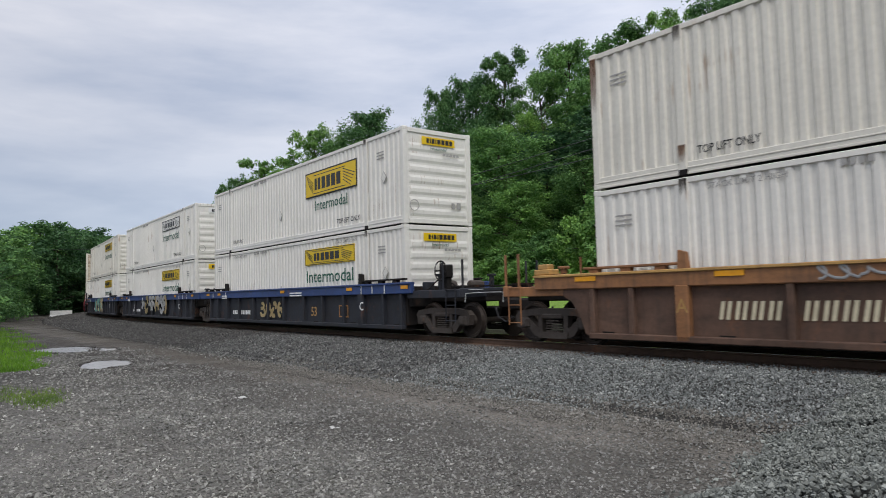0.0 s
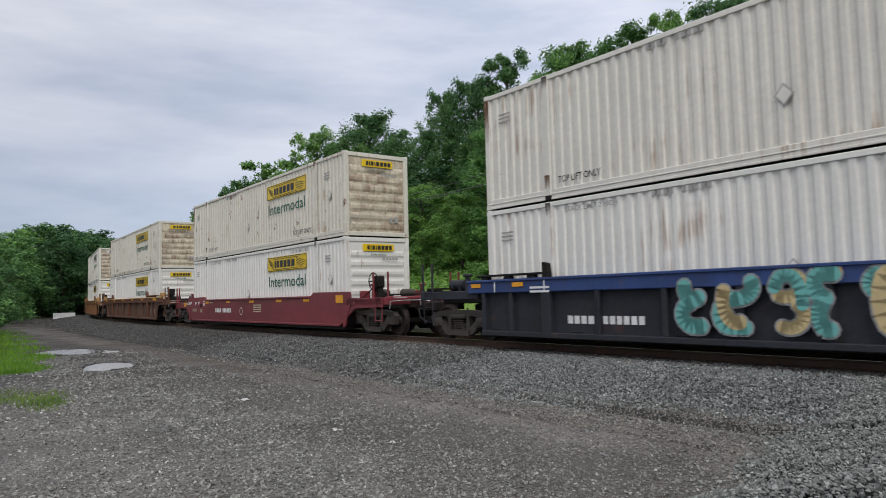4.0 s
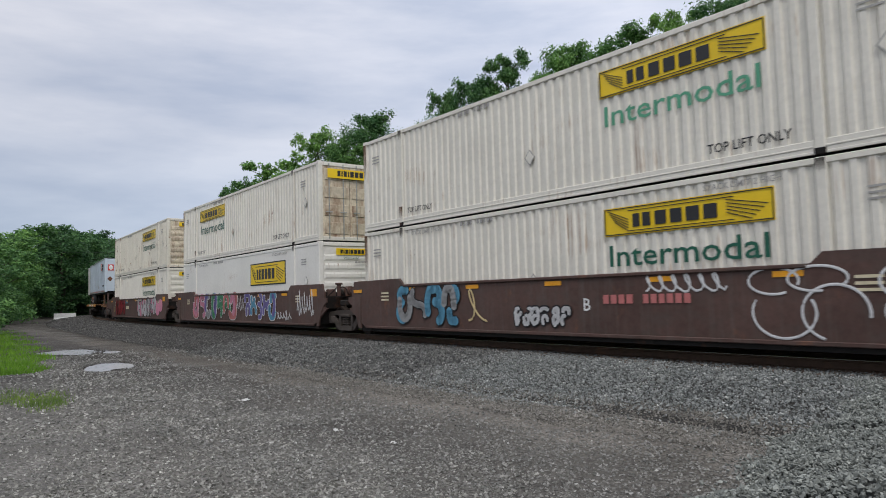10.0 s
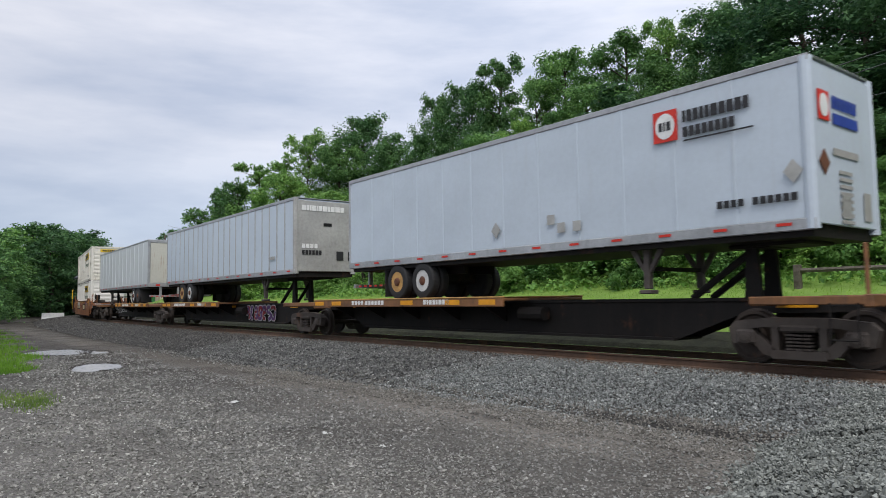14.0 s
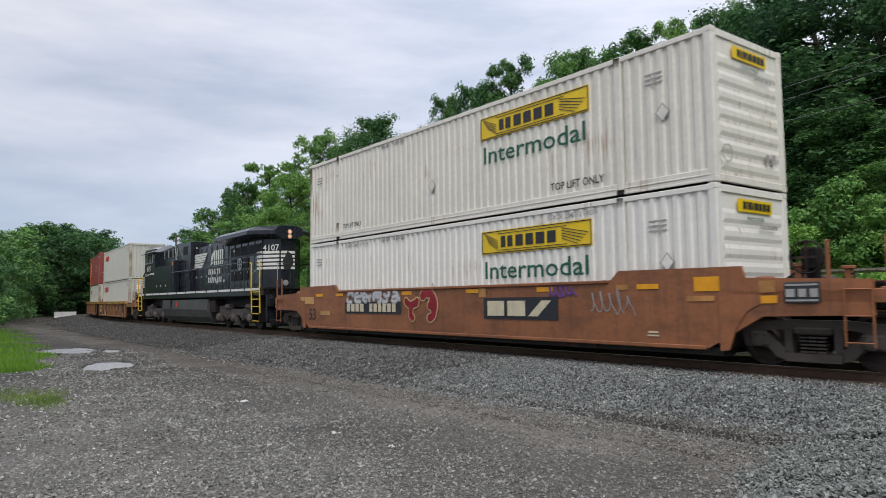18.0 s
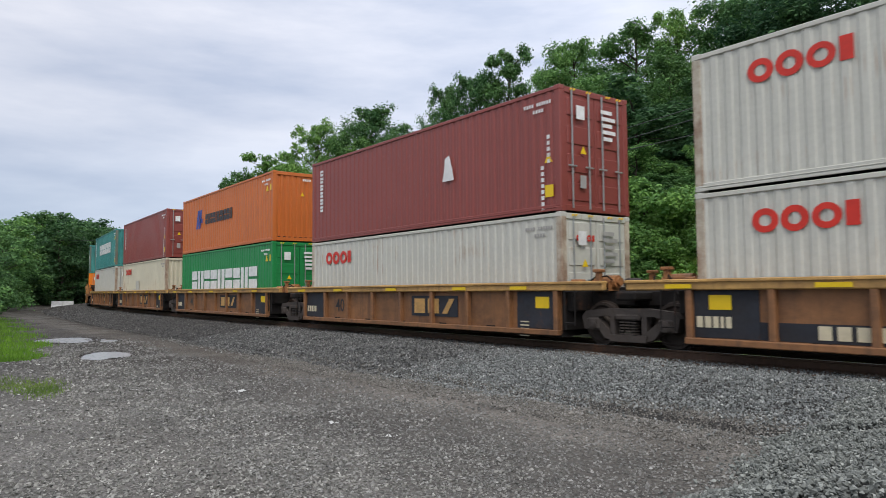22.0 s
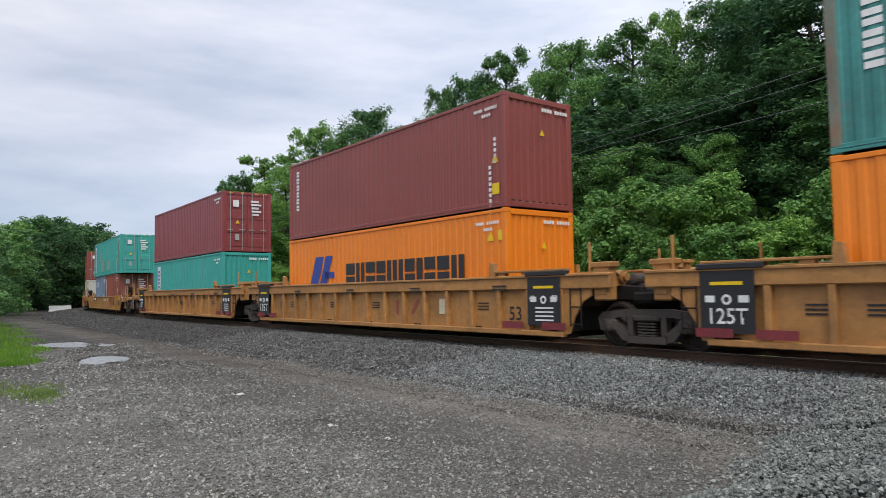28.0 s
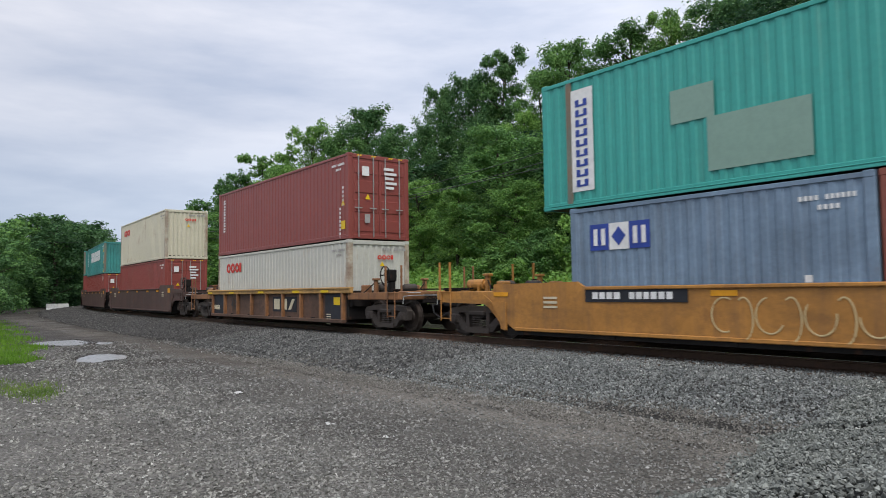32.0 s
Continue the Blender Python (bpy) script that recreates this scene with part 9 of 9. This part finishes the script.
    marks(c, -5.2, -1.452, 1.12, [rect(0, 0.55, 0, 0.03)], MARK_CREAM, "small_print")
    marks(c, 0.4, -1.45, 0.98, stacked(4, 0.8, 0.04, 0.05), MARK_CREAM, "stencil")
    pair(-86.4, dry_van(WHITE, "white container with a yellow name panel on a red car", "yellow"), dry_van(RUSTY, "rust-streaked white container with a yellow panel", "yellow", upper=True))
    # two brown ribbed wells
    brown_car(-109.58, "rust-brown ribbed well car with ochre reflectors", coat=CAR_BROWN, panel=CAR_DUSTY)
    pair(-109.58, dry_van(WHITE, "white container with a yellow panel and green lettering", "yellow"), dry_van(RUSTY, "white container with a heavily rust-stained ribbed end", "yellow", upper=True))
    c = brown_car(-132.76, "dark brown ribbed well car with rust-orange posts", coat=CAR_RUST, panel=CAR_DARK, post_mat=CAR_RUST, posts=(-8.07, -7.0, -5.96, -4.97, -3.95, -2.95, -1.95, -0.9, 0.17, 1.2, 2.2, 3.2, 4.2, 5.1, 5.95, 7.1, 8.07))
    for x0, w in ((-5.62, 0.56), (-4.86, 0.72)):
        marks(c, x0, -1.398, 0.84, [rect(0, w, 0, 0.24)], CAR_SLATE, "number_panel")
    car_print(c, -1.408, MARK_CREAM, ((-5.56, 0.88, 0.16, (0.1, 0.1, 0.1, 0.1)), (-4.82, 0.88, 0.16, (0.08, 0.08, 0.08, 0.08, 0.08))))
    marks(c, -7.75, -1.398, 0.5, [rect(0, 0.26, 0, 0.26)], CAR_TAN, "patch", label="small tan paint patch")
    marks(c, -6.6, -1.398, 0.6, [rect(0, 0.26, 0.15, 0.18), rect(0, 0.26, 0, 0.03)], INK, "small_print")
    pair(-132.76, dry_van(WHITE, "white container with a yellow panel and dark green lettering", "yellow"), dry_van(CREAM, "cream container with a black-outlined panel and pale green lettering", "frame", upper=True, faded=True, end_coat=RUST_END))
    # three chocolate wells covered in graffiti
    c = smooth_car(-156.23, CAR_CHOC, "chocolate-brown smooth well car with white scrawled graffiti", True, False)
    graffiti(c, -6.1, -3.1, 0.42, 1.5, -1.455, 3, (SPRAY["blue"], SPRAY["grey"], SPRAY["blue"]), SPRAY["black"], 21)
    graffiti(c, -1.1, 0.7, 0.45, 0.9, -1.455, 5, (SPRAY["white"],), SPRAY["black"], 22)
    bubbles(c, ((5.15, 1.3, 0.42, 0.22, -20, 300), (5.85, 1.32, 0.46, 0.2, -30, 280), (5.3, 0.78, 0.52, 0.42, 150, 390), (6.1, 0.78, 0.5, 0.44, -10, 250), (7.1, 1.25, 0.36, 0.26, 40, 330), (7.3, 0.8, 0.5, 0.36, -90, 200)), -1.46, SPRAY["white"], 0.022)
    letter(c, "B", 1.15, -1.455, 0.92, 0.26, MARK_WHITE)
    scrawl(c, 2.6, 4.3, 1.15, 1.5, -1.46, SPRAY["white"], 5, 6, 0.022)
    scrawl(c, -2.9, -2.2, 0.5, 1.4, -1.46, SPRAY["cream"], 6, 1, 0.03)
    car_print(c, -1.45, SPRAY["rose"], ((1.6, 0.95, 0.18, NUM),))
    pair(-156.23, dry_van(CREAM, "cream container with a yellow panel and green lettering", "yellow"), dry_van(CREAM, "cream container with yellow panel and pale green lettering", "yellow", upper=True, faded=True))
    c = smooth_car(-175.54, CAR_CHOC, "chocolate-brown smooth well car with pink and green graffiti", False, False)
    graffiti(c, -5.8, 0.4, 0.4, 1.6, -1.455, 6, (SPRAY["rose"], SPRAY["pink"], SPRAY["grey"], SPRAY["violet"], SPRAY["green"], SPRAY["green"]), SPRAY["white"], 33)
    graffiti(c, 1.3, 4.6, 0.42, 1.55, -1.455, 4, (SPRAY["violet"], SPRAY["blue"], SPRAY["violet"]), SPRAY["white"], 34)
    scrawl(c, 6.5, 7.9, 0.6, 1.55, -1.46, SPRAY["white"], 8, 7, 0.022)
    scrawl(c, 4.7, 6.0, 0.42, 0.8, -1.46, SPRAY["white"], 9, 5, 0.022)
    scrawl(c, 0.3, 1.2, 0.7, 1.5, -1.46, SPRAY["white"], 7, 4, 0.02)
    pair(-175.54, dry_van(WHITE, "bright white smooth container with a black-edged yellow panel", "bold_low"), dry_van(CREAM, "cream container with grimy locked doors and a yellow panel", "yellow", "doors", True, False, -6.8))
    c = smooth_car(-195.01, CAR_CHOC, "chocolate-brown smooth well car with white and pink graffiti", False, True)
    graffiti(c, 1.0, 6.0, 0.4, 1.55, -1.455, 5, (SPRAY["white"], SPRAY["grey"], SPRAY["white"]), SPRAY["black"], 41, SPRAY["pink"])
    graffiti(c, -6.6, -3.2, 0.42, 1.5, -1.455, 4, (SPRAY["red"],), SPRAY["black"], 42)
    scrawl(c, -3.1, -2.2, 1.2, 1.5, -1.46, SPRAY["blue"], 4, 4)
    letter(c, "53", -7.3, -1.452, 0.78, 0.32, CAR_YELLOW)
    car_print(c, -1.45, MARK_CREAM, ((-2.9, 0.85, 0.2, (0.13,) * 5), (0.2, 1.38, 0.09, NUM)))
    pair(-195.01, dry_van(CREAM, "cream container with a yellow panel and rust specks", "yellow"), dry_van(RUSTY, "cream container pitted with rust-stained dents", "yellow", upper=True))
    # three spine cars with trailers
    c = spine_car(-217.2, 10.5, 9.0, "grimy black spine car with ochre wheel platforms", True, False, 7.4, -7.7, 1.8, 1)
    van = trailer(-215.5, 14.5, "white highway trailer with a red and white sign", TRAILER, False, 12)
    y = -1.325
    marks(van, 4.35, y, 4.12, [rect(0, 0.52, 0, 0.6)], MARK_RED, "company_emblem", label="red square emblem with a white disc")
    marks(van, 4.61, y - 0.008, 4.42, [[(0.21 * math.cos(a), 0.25 * math.sin(a)) for a in [2 * math.pi * i / 16 for i in range(16)]]], MARK_WHITE, "emblem_disc")
    marks(van, 4.48, y - 0.016, 4.33, bars((0.07, 0.04, 0.08), 0.17, 0.03), INK, "emblem_blocks")
    marks(van, 4.98, y, 4.42, bars((0.06, 0.1, 0.1, 0.08, 0.08, 0.13, 0.12, 0.12, 0.12, 0.1), 0.22, 0.03), INK, "company_mark")
    marks(van, 4.98, y, 4.14, bars((0.1,) * 8, 0.19, 0.03) + [rect(0, 1.35, -0.08, -0.05)], INK, "company_mark")
    marks(van, 5.6, y, 2.72, bars((0.1, 0.1, 0.1, 0.1, -0.1, 0.1, 0.1, 0.1, 0.1, 0.1, 0.1), 0.13, 0.03), INK, "stencil")
    for x, z, s_ in ((-0.2, 2.85, 0.2), (6.95, 3.2, 0.0)):
        marks(van, x, y, z, [((0, -0.2), (0.16, 0), (0, 0.2), (-0.16, 0))], TRAILER_GREY, "placard_holder")
    marks(van, 1.5, y, 2.62, [rect(0, 0.22, 0.2, 0.42), rect(0.3, 0.52, 0, 0.22), rect(0.75, 0.97, 0, 0.22)], TRAILER_GREY, "patch")
    xe = 7.27
    marks(van, xe, -1.05, 4.05, [rect(0, 0.42, 0, 0.5)], MARK_RED, "company_emblem", True)
    marks(van, xe + 0.01, -0.84, 4.3, [[(0.16 * math.cos(a), 0.2 * math.sin(a)) for a in [2 * math.pi * i / 16 for i in range(16)]]], MARK_WHITE, "emblem_disc", True)
    marks(van, xe, -0.5, 4.3, bars((0.07,) * 10, 0.22, 0.03) + [rect(0, 1.0, -0.27, -0.08)], MARK_BLUE, "company_mark", True)
    marks(van, xe, -0.35, 3.2, stacked(8, 0.5, 0.06, 0.06) + [rect(-0.2, 0.8, 0.3, 0.42)], FAINT, "small_print", True)
    marks(van, xe, -0.9, 3.35, [((0, -0.22), (0.2, 0), (0, 0.22), (-0.2, 0))], CAR_BROWN, "placard_holder", True)
    for row in (rect(0, 0.35, 0, 0.4), rect(0.9, 1.2, 0, 0.5)):
        marks(van, xe, -0.3, 2.45, [row], TRAILER_GREY, "connector_box", True)
    rolling(van, -215.5, 16)
    c = spine_car(-235.55, 9.35, 9.35, "grimy spine car with red sprayed letters", False, False, 6.9, -7.6, 1.2, 2)
    graffiti(c, 2.2, 5.4, 0.42, 1.05, -0.49, 6, (SPRAY["red"], SPRAY["purple"]), SPRAY["white"], 51)
    van = trailer(-234.8, 16.15, "ribbed white and grey trailer with a plain grey nose", TRAILER, False, 22, end_coat=TRAILER_GREY)
    marks(van, 8.09, -1.0, 4.62, bars((0.17, 0.1, 0.06, 0.16, 0.05, 0.15, 0.18, 0.1, 0.16, 0.2, 0.15), 0.2, 0.03), MARK_WHITE, "company_mark", True)
    marks(van, 8.09, -1.0, 3.2, bars((0.13, 0.13, 0.13, 0.13), 0.16, 0.04), MARK_WHITE, "stencil", True)
    marks(van, 8.09, -1.0, 2.95, bars((0.11,) * 6, 0.17, 0.03), INK, "stencil", True)
    marks(van, 8.09, -0.1, 4.05, [rect(0, 0.35, 0, 0.12)], LOCO_DARK, "vent", True)
    for row in (rect(0, 0.3, 0, 0.35), rect(0.5, 0.75, 0, 0.35)):
        marks(van, 8.09, 0.45, 2.75, [row], INK, "connector_box", True)
    marks(van, 5.9, -1.33, 2.85, bars((0.1,) * 4, 0.12, 0.03) + bars((0.1,) * 6, 0.12, 0.02)[:0], FAINT, "stencil")
    rolling(van, -234.8, 16)
    c = spine_car(-254.5, 9.6, 9.9, "grimy black spine car with white scrawled graffiti", False, True, -6.2, -1.4, 8.0, 3)
    scrawl(c, -6.3, -4.0, 0.5, 0.95, -0.5, SPRAY["white"], 11, 6, 0.013)
    scrawl(c, -3.9, -2.2, 0.6, 0.85, -0.5, SPRAY["white"], 12, 6, 0.013)
    van = trailer(-255.0, 16.0, "plain white panelled trailer seen from its rear doors", TRAILER_WHITE, True, 13, 0.1, PALE)
    rolling(van, -255.0, 16)
    # orange smooth well before the locomotive
    c = smooth_car(-276.1, CAR_COPPER, "bright rust-orange smooth well car with sprayed letters", plates=(-7.02, -5.58, -1.6, 1.35, 3.9, 6.65), stencils=False)
    marks(c, 1.8, -1.45, 0.72, [rect(0, 2.5, 0, 0.52)], CAR_SLATE, "emblem_panel")
    marks(c, 1.95, -1.462, 0.8, [rect(0, 0.6, 0, 0.36), rect(0.72, 1.32, 0, 0.36), ((1.42, 0), (1.72, 0), (2.15, 0.36), (1.85, 0.36))], MARK_CREAM, "emblem")
    graffiti(c, -5.1, -1.9, 1.12, 1.5, -1.455, 5, (SPRAY["white"],), SPRAY["grey"], 61)
    graffiti(c, -1.7, -0.1, 0.6, 1.5, -1.455, 2, (SPRAY["red"],), SPRAY["cream"], 62)
    marks(c, -5.2, -1.45, 0.8, [rect(0, 3.3, 0, 0.36)], CAR_SLATE, "number_panel")
    car_print(c, -1.462, MARK_CREAM, ((-5.05, 0.86, 0.25, tuple(1.45 * q for q in NUM)),))
    letter(c, "53", -7.55, -1.452, 0.72, 0.4, INK)
    marks(c, -8.5, -1.45, 1.1, [rect(0, 1.05, 0, 0.26)], CAR_YELLOW, "patch")
    marks(c, -6.95, -1.45, 0.72, [rect(0, 0.7, 0, 0.15)], CAR_YELLOW, "patch")
    for x, z, w, h_ in ((1.62, 1.25, 0.26, 0.24), (7.5, 1.12, 0.55, 0.1), (8.86, 1.26, 0.28, 0.2), (5.9, 1.36, 0.3, 0.1)):
        marks(c, x, -1.452, z, [rect(0, w, 0, h_)], CAR_TAN, "patch", label="paler tan paint patch")
    marks(c, 8.42, -1.452, 1.08, [rect(0, 0.75, 0, 0.13)], REFLECT, "reflector")
    part("placard_board", Shape().box(0, 0.56, -0.02, 0, 0, 0.34, 0.01).mesh("placard_board", STEEL_DARK), c, "dark board with pale printed lines", pose(9.3, -1.46, 1.08))
    marks(c, 9.33, -1.485, 1.11, [rect(0.0, 0.5, 0.0, 0.03), rect(0.0, 0.5, 0.25, 0.28), rect(0.0, 0.14, 0.07, 0.2), rect(0.2, 0.32, 0.07, 0.2), rect(0.38, 0.5, 0.07, 0.2)], FAINT, "small_print")
    marks(c, 6.62, -1.452, 0.46, [rect(0, 0.26, 0, 0.03), rect(0.02, 0.24, 0.06, 0.1)], MARK_CREAM, "small_print")
    scrawl(c, 4.0, 4.8, 1.22, 1.52, -1.458, SPRAY["purple"], 63, 5, 0.03)
    scrawl(c, 5.2, 6.3, 0.85, 1.4, -1.458, SPRAY["grey"], 64, 5, 0.012)
    pair(-276.1, dry_van(WHITE, "white container with a soot-stained corner", "yellow"), dry_van(CREAM, "off-white container with a rust-stained ribbed end", "yellow", upper=True))
    locomotive(-298.5)
    # five short wells with deep-sea boxes
    red = petals(-5.0, 1.72, 0.42, MARK_RED)

    def grey_box(words, front="doors", height=2.591, coat=PALE):
        return sea_box(12.192, height, coat, words, front, petals(-5.0, height - 0.82, 0.42, MARK_RED))

    short_car(-320.12, "orange-brown short well car with ochre top edge", True, False, "plain")
    pair(-320.12, grey_box("pale grey container with closed locking-bar doors"), grey_box("pale grey container with rusty corner posts", "ribs"), 14.5, 2.591)
    short_car(-335.63, "orange-brown short well car with an emblem panel")
    top = sea_box(12.192, 2.896, MAROON, "maroon container with white markings and closed doors", "doors", slab_column(6, MARK_WHITE))
    marks(top, 1.75, -1.232, 1.2, [((0, 0), (0.5, 0), (0.42, 0.35), (0.3, 0.7), (0.12, 0.62), (0.08, 0.3))], MARK_WHITE, "company_emblem", label="white leaf-like emblem")
    pair(-335.63, grey_box("pale grey container with red ring marks and doors"), top, 14.5, 2.591)
    short_car(-351.34, "orange-brown short well car under a green container")
    white_word = wide_word(-4.35, 4.5, 0.98, 0.95, (1, 1.1, 1, 1.1, 1.15, 1.1, 1, 1, 1.15), MARK_WHITE)
    dark_word = wide_word(-2.35, 1.42, 1.35, 0.5, (1, 0.9, 0.95, 0.9, 0.95, 0.4, 0.9, 0.5, 0.9, 0.95, 0.95), INK, None, (-3.8, 1.2, 0.95))
    pair(-351.34, sea_box(12.192, 2.896, GREEN, "green container with big white blocks and closed doors", "doors", white_word),
         sea_box(12.192, 2.896, ORANGE, "weathered orange container with a blue emblem", "ribs", dark_word), 14.5, 2.896)
    short_car(-366.91, "orange-brown short well car with a purple-tinted panel")
    low = grey_box("cream-beige container with rust-streaked corners", "ribs", 2.896, BEIGE)
    marks(low, -1.7, -1.232, 0.9, [rect(0, 1.0, 0, 0.75), rect(-0.9, -0.1, -0.3, 0.2)], PALE, "paint_patch")
    pair(-366.91, low, sea_box(12.192, 2.896, MAROON, "maroon container with an upright white mark", "doors", slab_column(6, MARK_WHITE)), 14.5, 2.896)
    short_car(-382.32, "orange-brown short well car with dark end panels", False, True)
    ship_word = wide_word(-3.1, 3.3, 1.2, 0.85, (0.9, 0.9, 0.4, 1.0, 1.0, 0.5, 0.9, 0.9, 0.4, 0.9, 0.9, 0.4, 1.0, 0.9), MARK_WHITE, slab_column(4, MARK_WHITE, 0.55, 0.26, 0.4))
    pair(-382.32, grey_box("pale grey container with red ring marks", "doors", 2.896), sea_box(12.192, 2.896, TEAL, "weathered teal container with white blocks", "ribs", ship_word), 14.5, 2.896)
    # three tan wells
    big_word = wide_word(-1.75, 4.45, 1.05, 0.78, (1, 0.9, 0.95, 0.9, 0.95, 0.4, 0.9, 0.5, 0.9, 0.95, 0.95), INK, None, (-4.4, 1.05, 1.1, 1.75))
    tan_car(-403.95, "tan ribbed well car with black capacity panels", True, False)
    pair(-403.95, sea_box(12.192, 2.896, BRIGHT_ORANGE, "bright orange container with closed doors", "doors", big_word), sea_box(12.192, 2.896, TEAL, "faded teal container with rusty bottom edge", "ribs", ship_word), 17.7, 2.896)
    tan_car(-423.63, "tan ribbed well car with a faded red emblem", False, False)
    pair(-423.63, sea_box(12.192, 2.896, BRIGHT_ORANGE, "bright orange container with a blue emblem", "ribs", big_word), sea_box(12.192, 2.896, MAROON, "maroon container with an upright white mark and yellow labels", "ribs", slab_column(6, MARK_WHITE)), 17.7, 2.896)
    c = tan_car(-443.21, "tan ribbed well car with a small dark scrawl", False, True)
    scrawl(c, -0.6, 0.5, 0.75, 1.05, -1.41, SPRAY["black"], 4, 4)
    pair(-443.21, sea_box(12.192, 2.896, BRIGHT_TEAL, "bright teal container with a white side panel", "ribs", panel_word), sea_box(12.192, 2.896, DARK_MAROON, "dark maroon container with white locking bars", "doors"), 17.7, 2.896)
    # ochre smooth well with two short boxes under a long one
    c = smooth_car(-466.4, CAR_OCHRE, "ochre smooth-sided well car with faded graffiti", top=1.25, shoulder=1.36)
    marks(c, -5.6, -1.452, 0.98, [rect(-0.1, 2.3, -0.05, 0.2)], CAR_SLATE, "emblem_panel")
    car_print(c, -1.464, MARK_WHITE, ((-5.5, 0.99, 0.14, NUM),))
    letter(c, "53", 6.9, -1.452, 0.78, 0.28, INK)
    marks(c, 7.55, -1.452, 0.62, [rect(0, 0.5, 0, 0.3)], INK, "number_panel")
    marks(c, 9.1, -1.452, 0.92, [rect(0, 0.22, 0, 0.24)], MARK_WHITE, "placard")
    for q in range(7):
        x = -2.6 + 0.8 * q
        bubbles(c, ((x, 0.72, 0.24, 0.3, 60 + 40 * q, 290 + 40 * q), (x + 0.35, 0.66, 0.16, 0.36, -80, 120)), -1.458, SPRAY["cream"], 0.014)
    for x, row in ((0.5, ((0, 0), (1.3, 0.03), (1.35, 0.2), (0.05, 0.24))), (2.4, ((0, 0.02), (0.4, 0.0), (0.35, 0.3), (0.05, 0.26)))):
        marks(c, x, -1.456, 0.88, [row], MARK_CREAM, "sprayed_smear")
    graffiti(c, 3.6, 5.9, 0.6, 1.12, -1.455, 2, (SPRAY["rose"], SPRAY["red"]), SPRAY["black"], 71)
    load(sea_box(6.058, 2.591, BLUE_GREY, "short faded blue container with a tile emblem", "ribs", tile_word), -469.65, 17.7, WELL)
    load(sea_box(6.058, 2.591, BRICK, "short brick-red container with closed doors", "doors", slab_column(6, MARK_WHITE, 0.5, 0.26)), -463.55, 17.7, WELL)
    load(sea_box(13.716, 2.896, BRIGHT_TEAL, "long bright teal container with pale patches and doors", "doors", patched_word), -466.6, 17.7, WELL + 2.6)
    # short single well
    c = short_car(-488.39, "yellow-brown short well car with worn paint", True, True, worn=True)
    pair(-488.39, grey_box("pale grey container with red ring marks and yellowed corner", "ribs"), sea_box(12.192, 2.896, MAROON, "maroon container with white door labels", "doors", slab_column(6, MARK_WHITE)), 14.5, 2.591)
    # last cars seen
    smooth_car(-509.7, CAR_CHOC, "chocolate-brown smooth well car with grimed sides", True, False)
    pair(-509.7, sea_box(12.192, 2.896, MAROON, "maroon container with a small white door emblem", "doors"), sea_box(12.192, 2.896, BEIGE, "pale cream container with a red end mark", "ribs", petals(-5.0, 2.0, 0.42, MARK_RED)), 17.7, 2.896)
    smooth_car(-529.3, CAR_CHOC, "chocolate-brown smooth well car far down the line", False, False)
    pair(-529.3, sea_box(12.192, 2.591, MAROON, "maroon container under a teal one", "doors"), sea_box(12.192, 2.591, TEAL, "teal container on a maroon one", "ribs", ship_word), 17.7, 2.591)
    smooth_car(-548.9, CAR_CHOC, "chocolate-brown smooth well car at the end of view", False, True)
    pair(-548.9, sea_box(12.192, 2.896, MAROON, "maroon container at the end of view", "ribs"), sea_box(12.192, 2.591, TEAL, "teal container at the end of view", "ribs"), 17.7, 2.896)


train()


def ride(place, span, up, t):
    """The pose of what rides at that place of the train, t seconds in."""
    s = place + travelled(t)
    ax, ay, az, _ = along(s + span / 2)
    bx, by, bz, _ = along(s - span / 2)
    return pose((ax + bx) / 2, (ay + by) / 2, (az + bz) / 2 + up, 0, -math.degrees(math.atan2(az - bz, span)), math.degrees(math.atan2(ay - by, ax - bx)))


def motions():
    for ob, place, span, up in ROLLING:
        walk(ob, [(0.5 * k, ride(place, span, up, 0.5 * k)) for k in range(65)])
    # all wheels turn alike, so that they share the keys of the first
    walk(WHEELS[0], [(k / 30, Matrix.Rotation(travelled(k / 30) / 0.46, 4, "Y")) for k in range(961)])
    keys = WHEELS[0].animation_data
    for w in WHEELS[1:]:
        w.rotation_mode = "QUATERNION"
        w.animation_data_create()
        w.animation_data.action = keys.action
        w.animation_data.action_slot = keys.action_slot


motions()
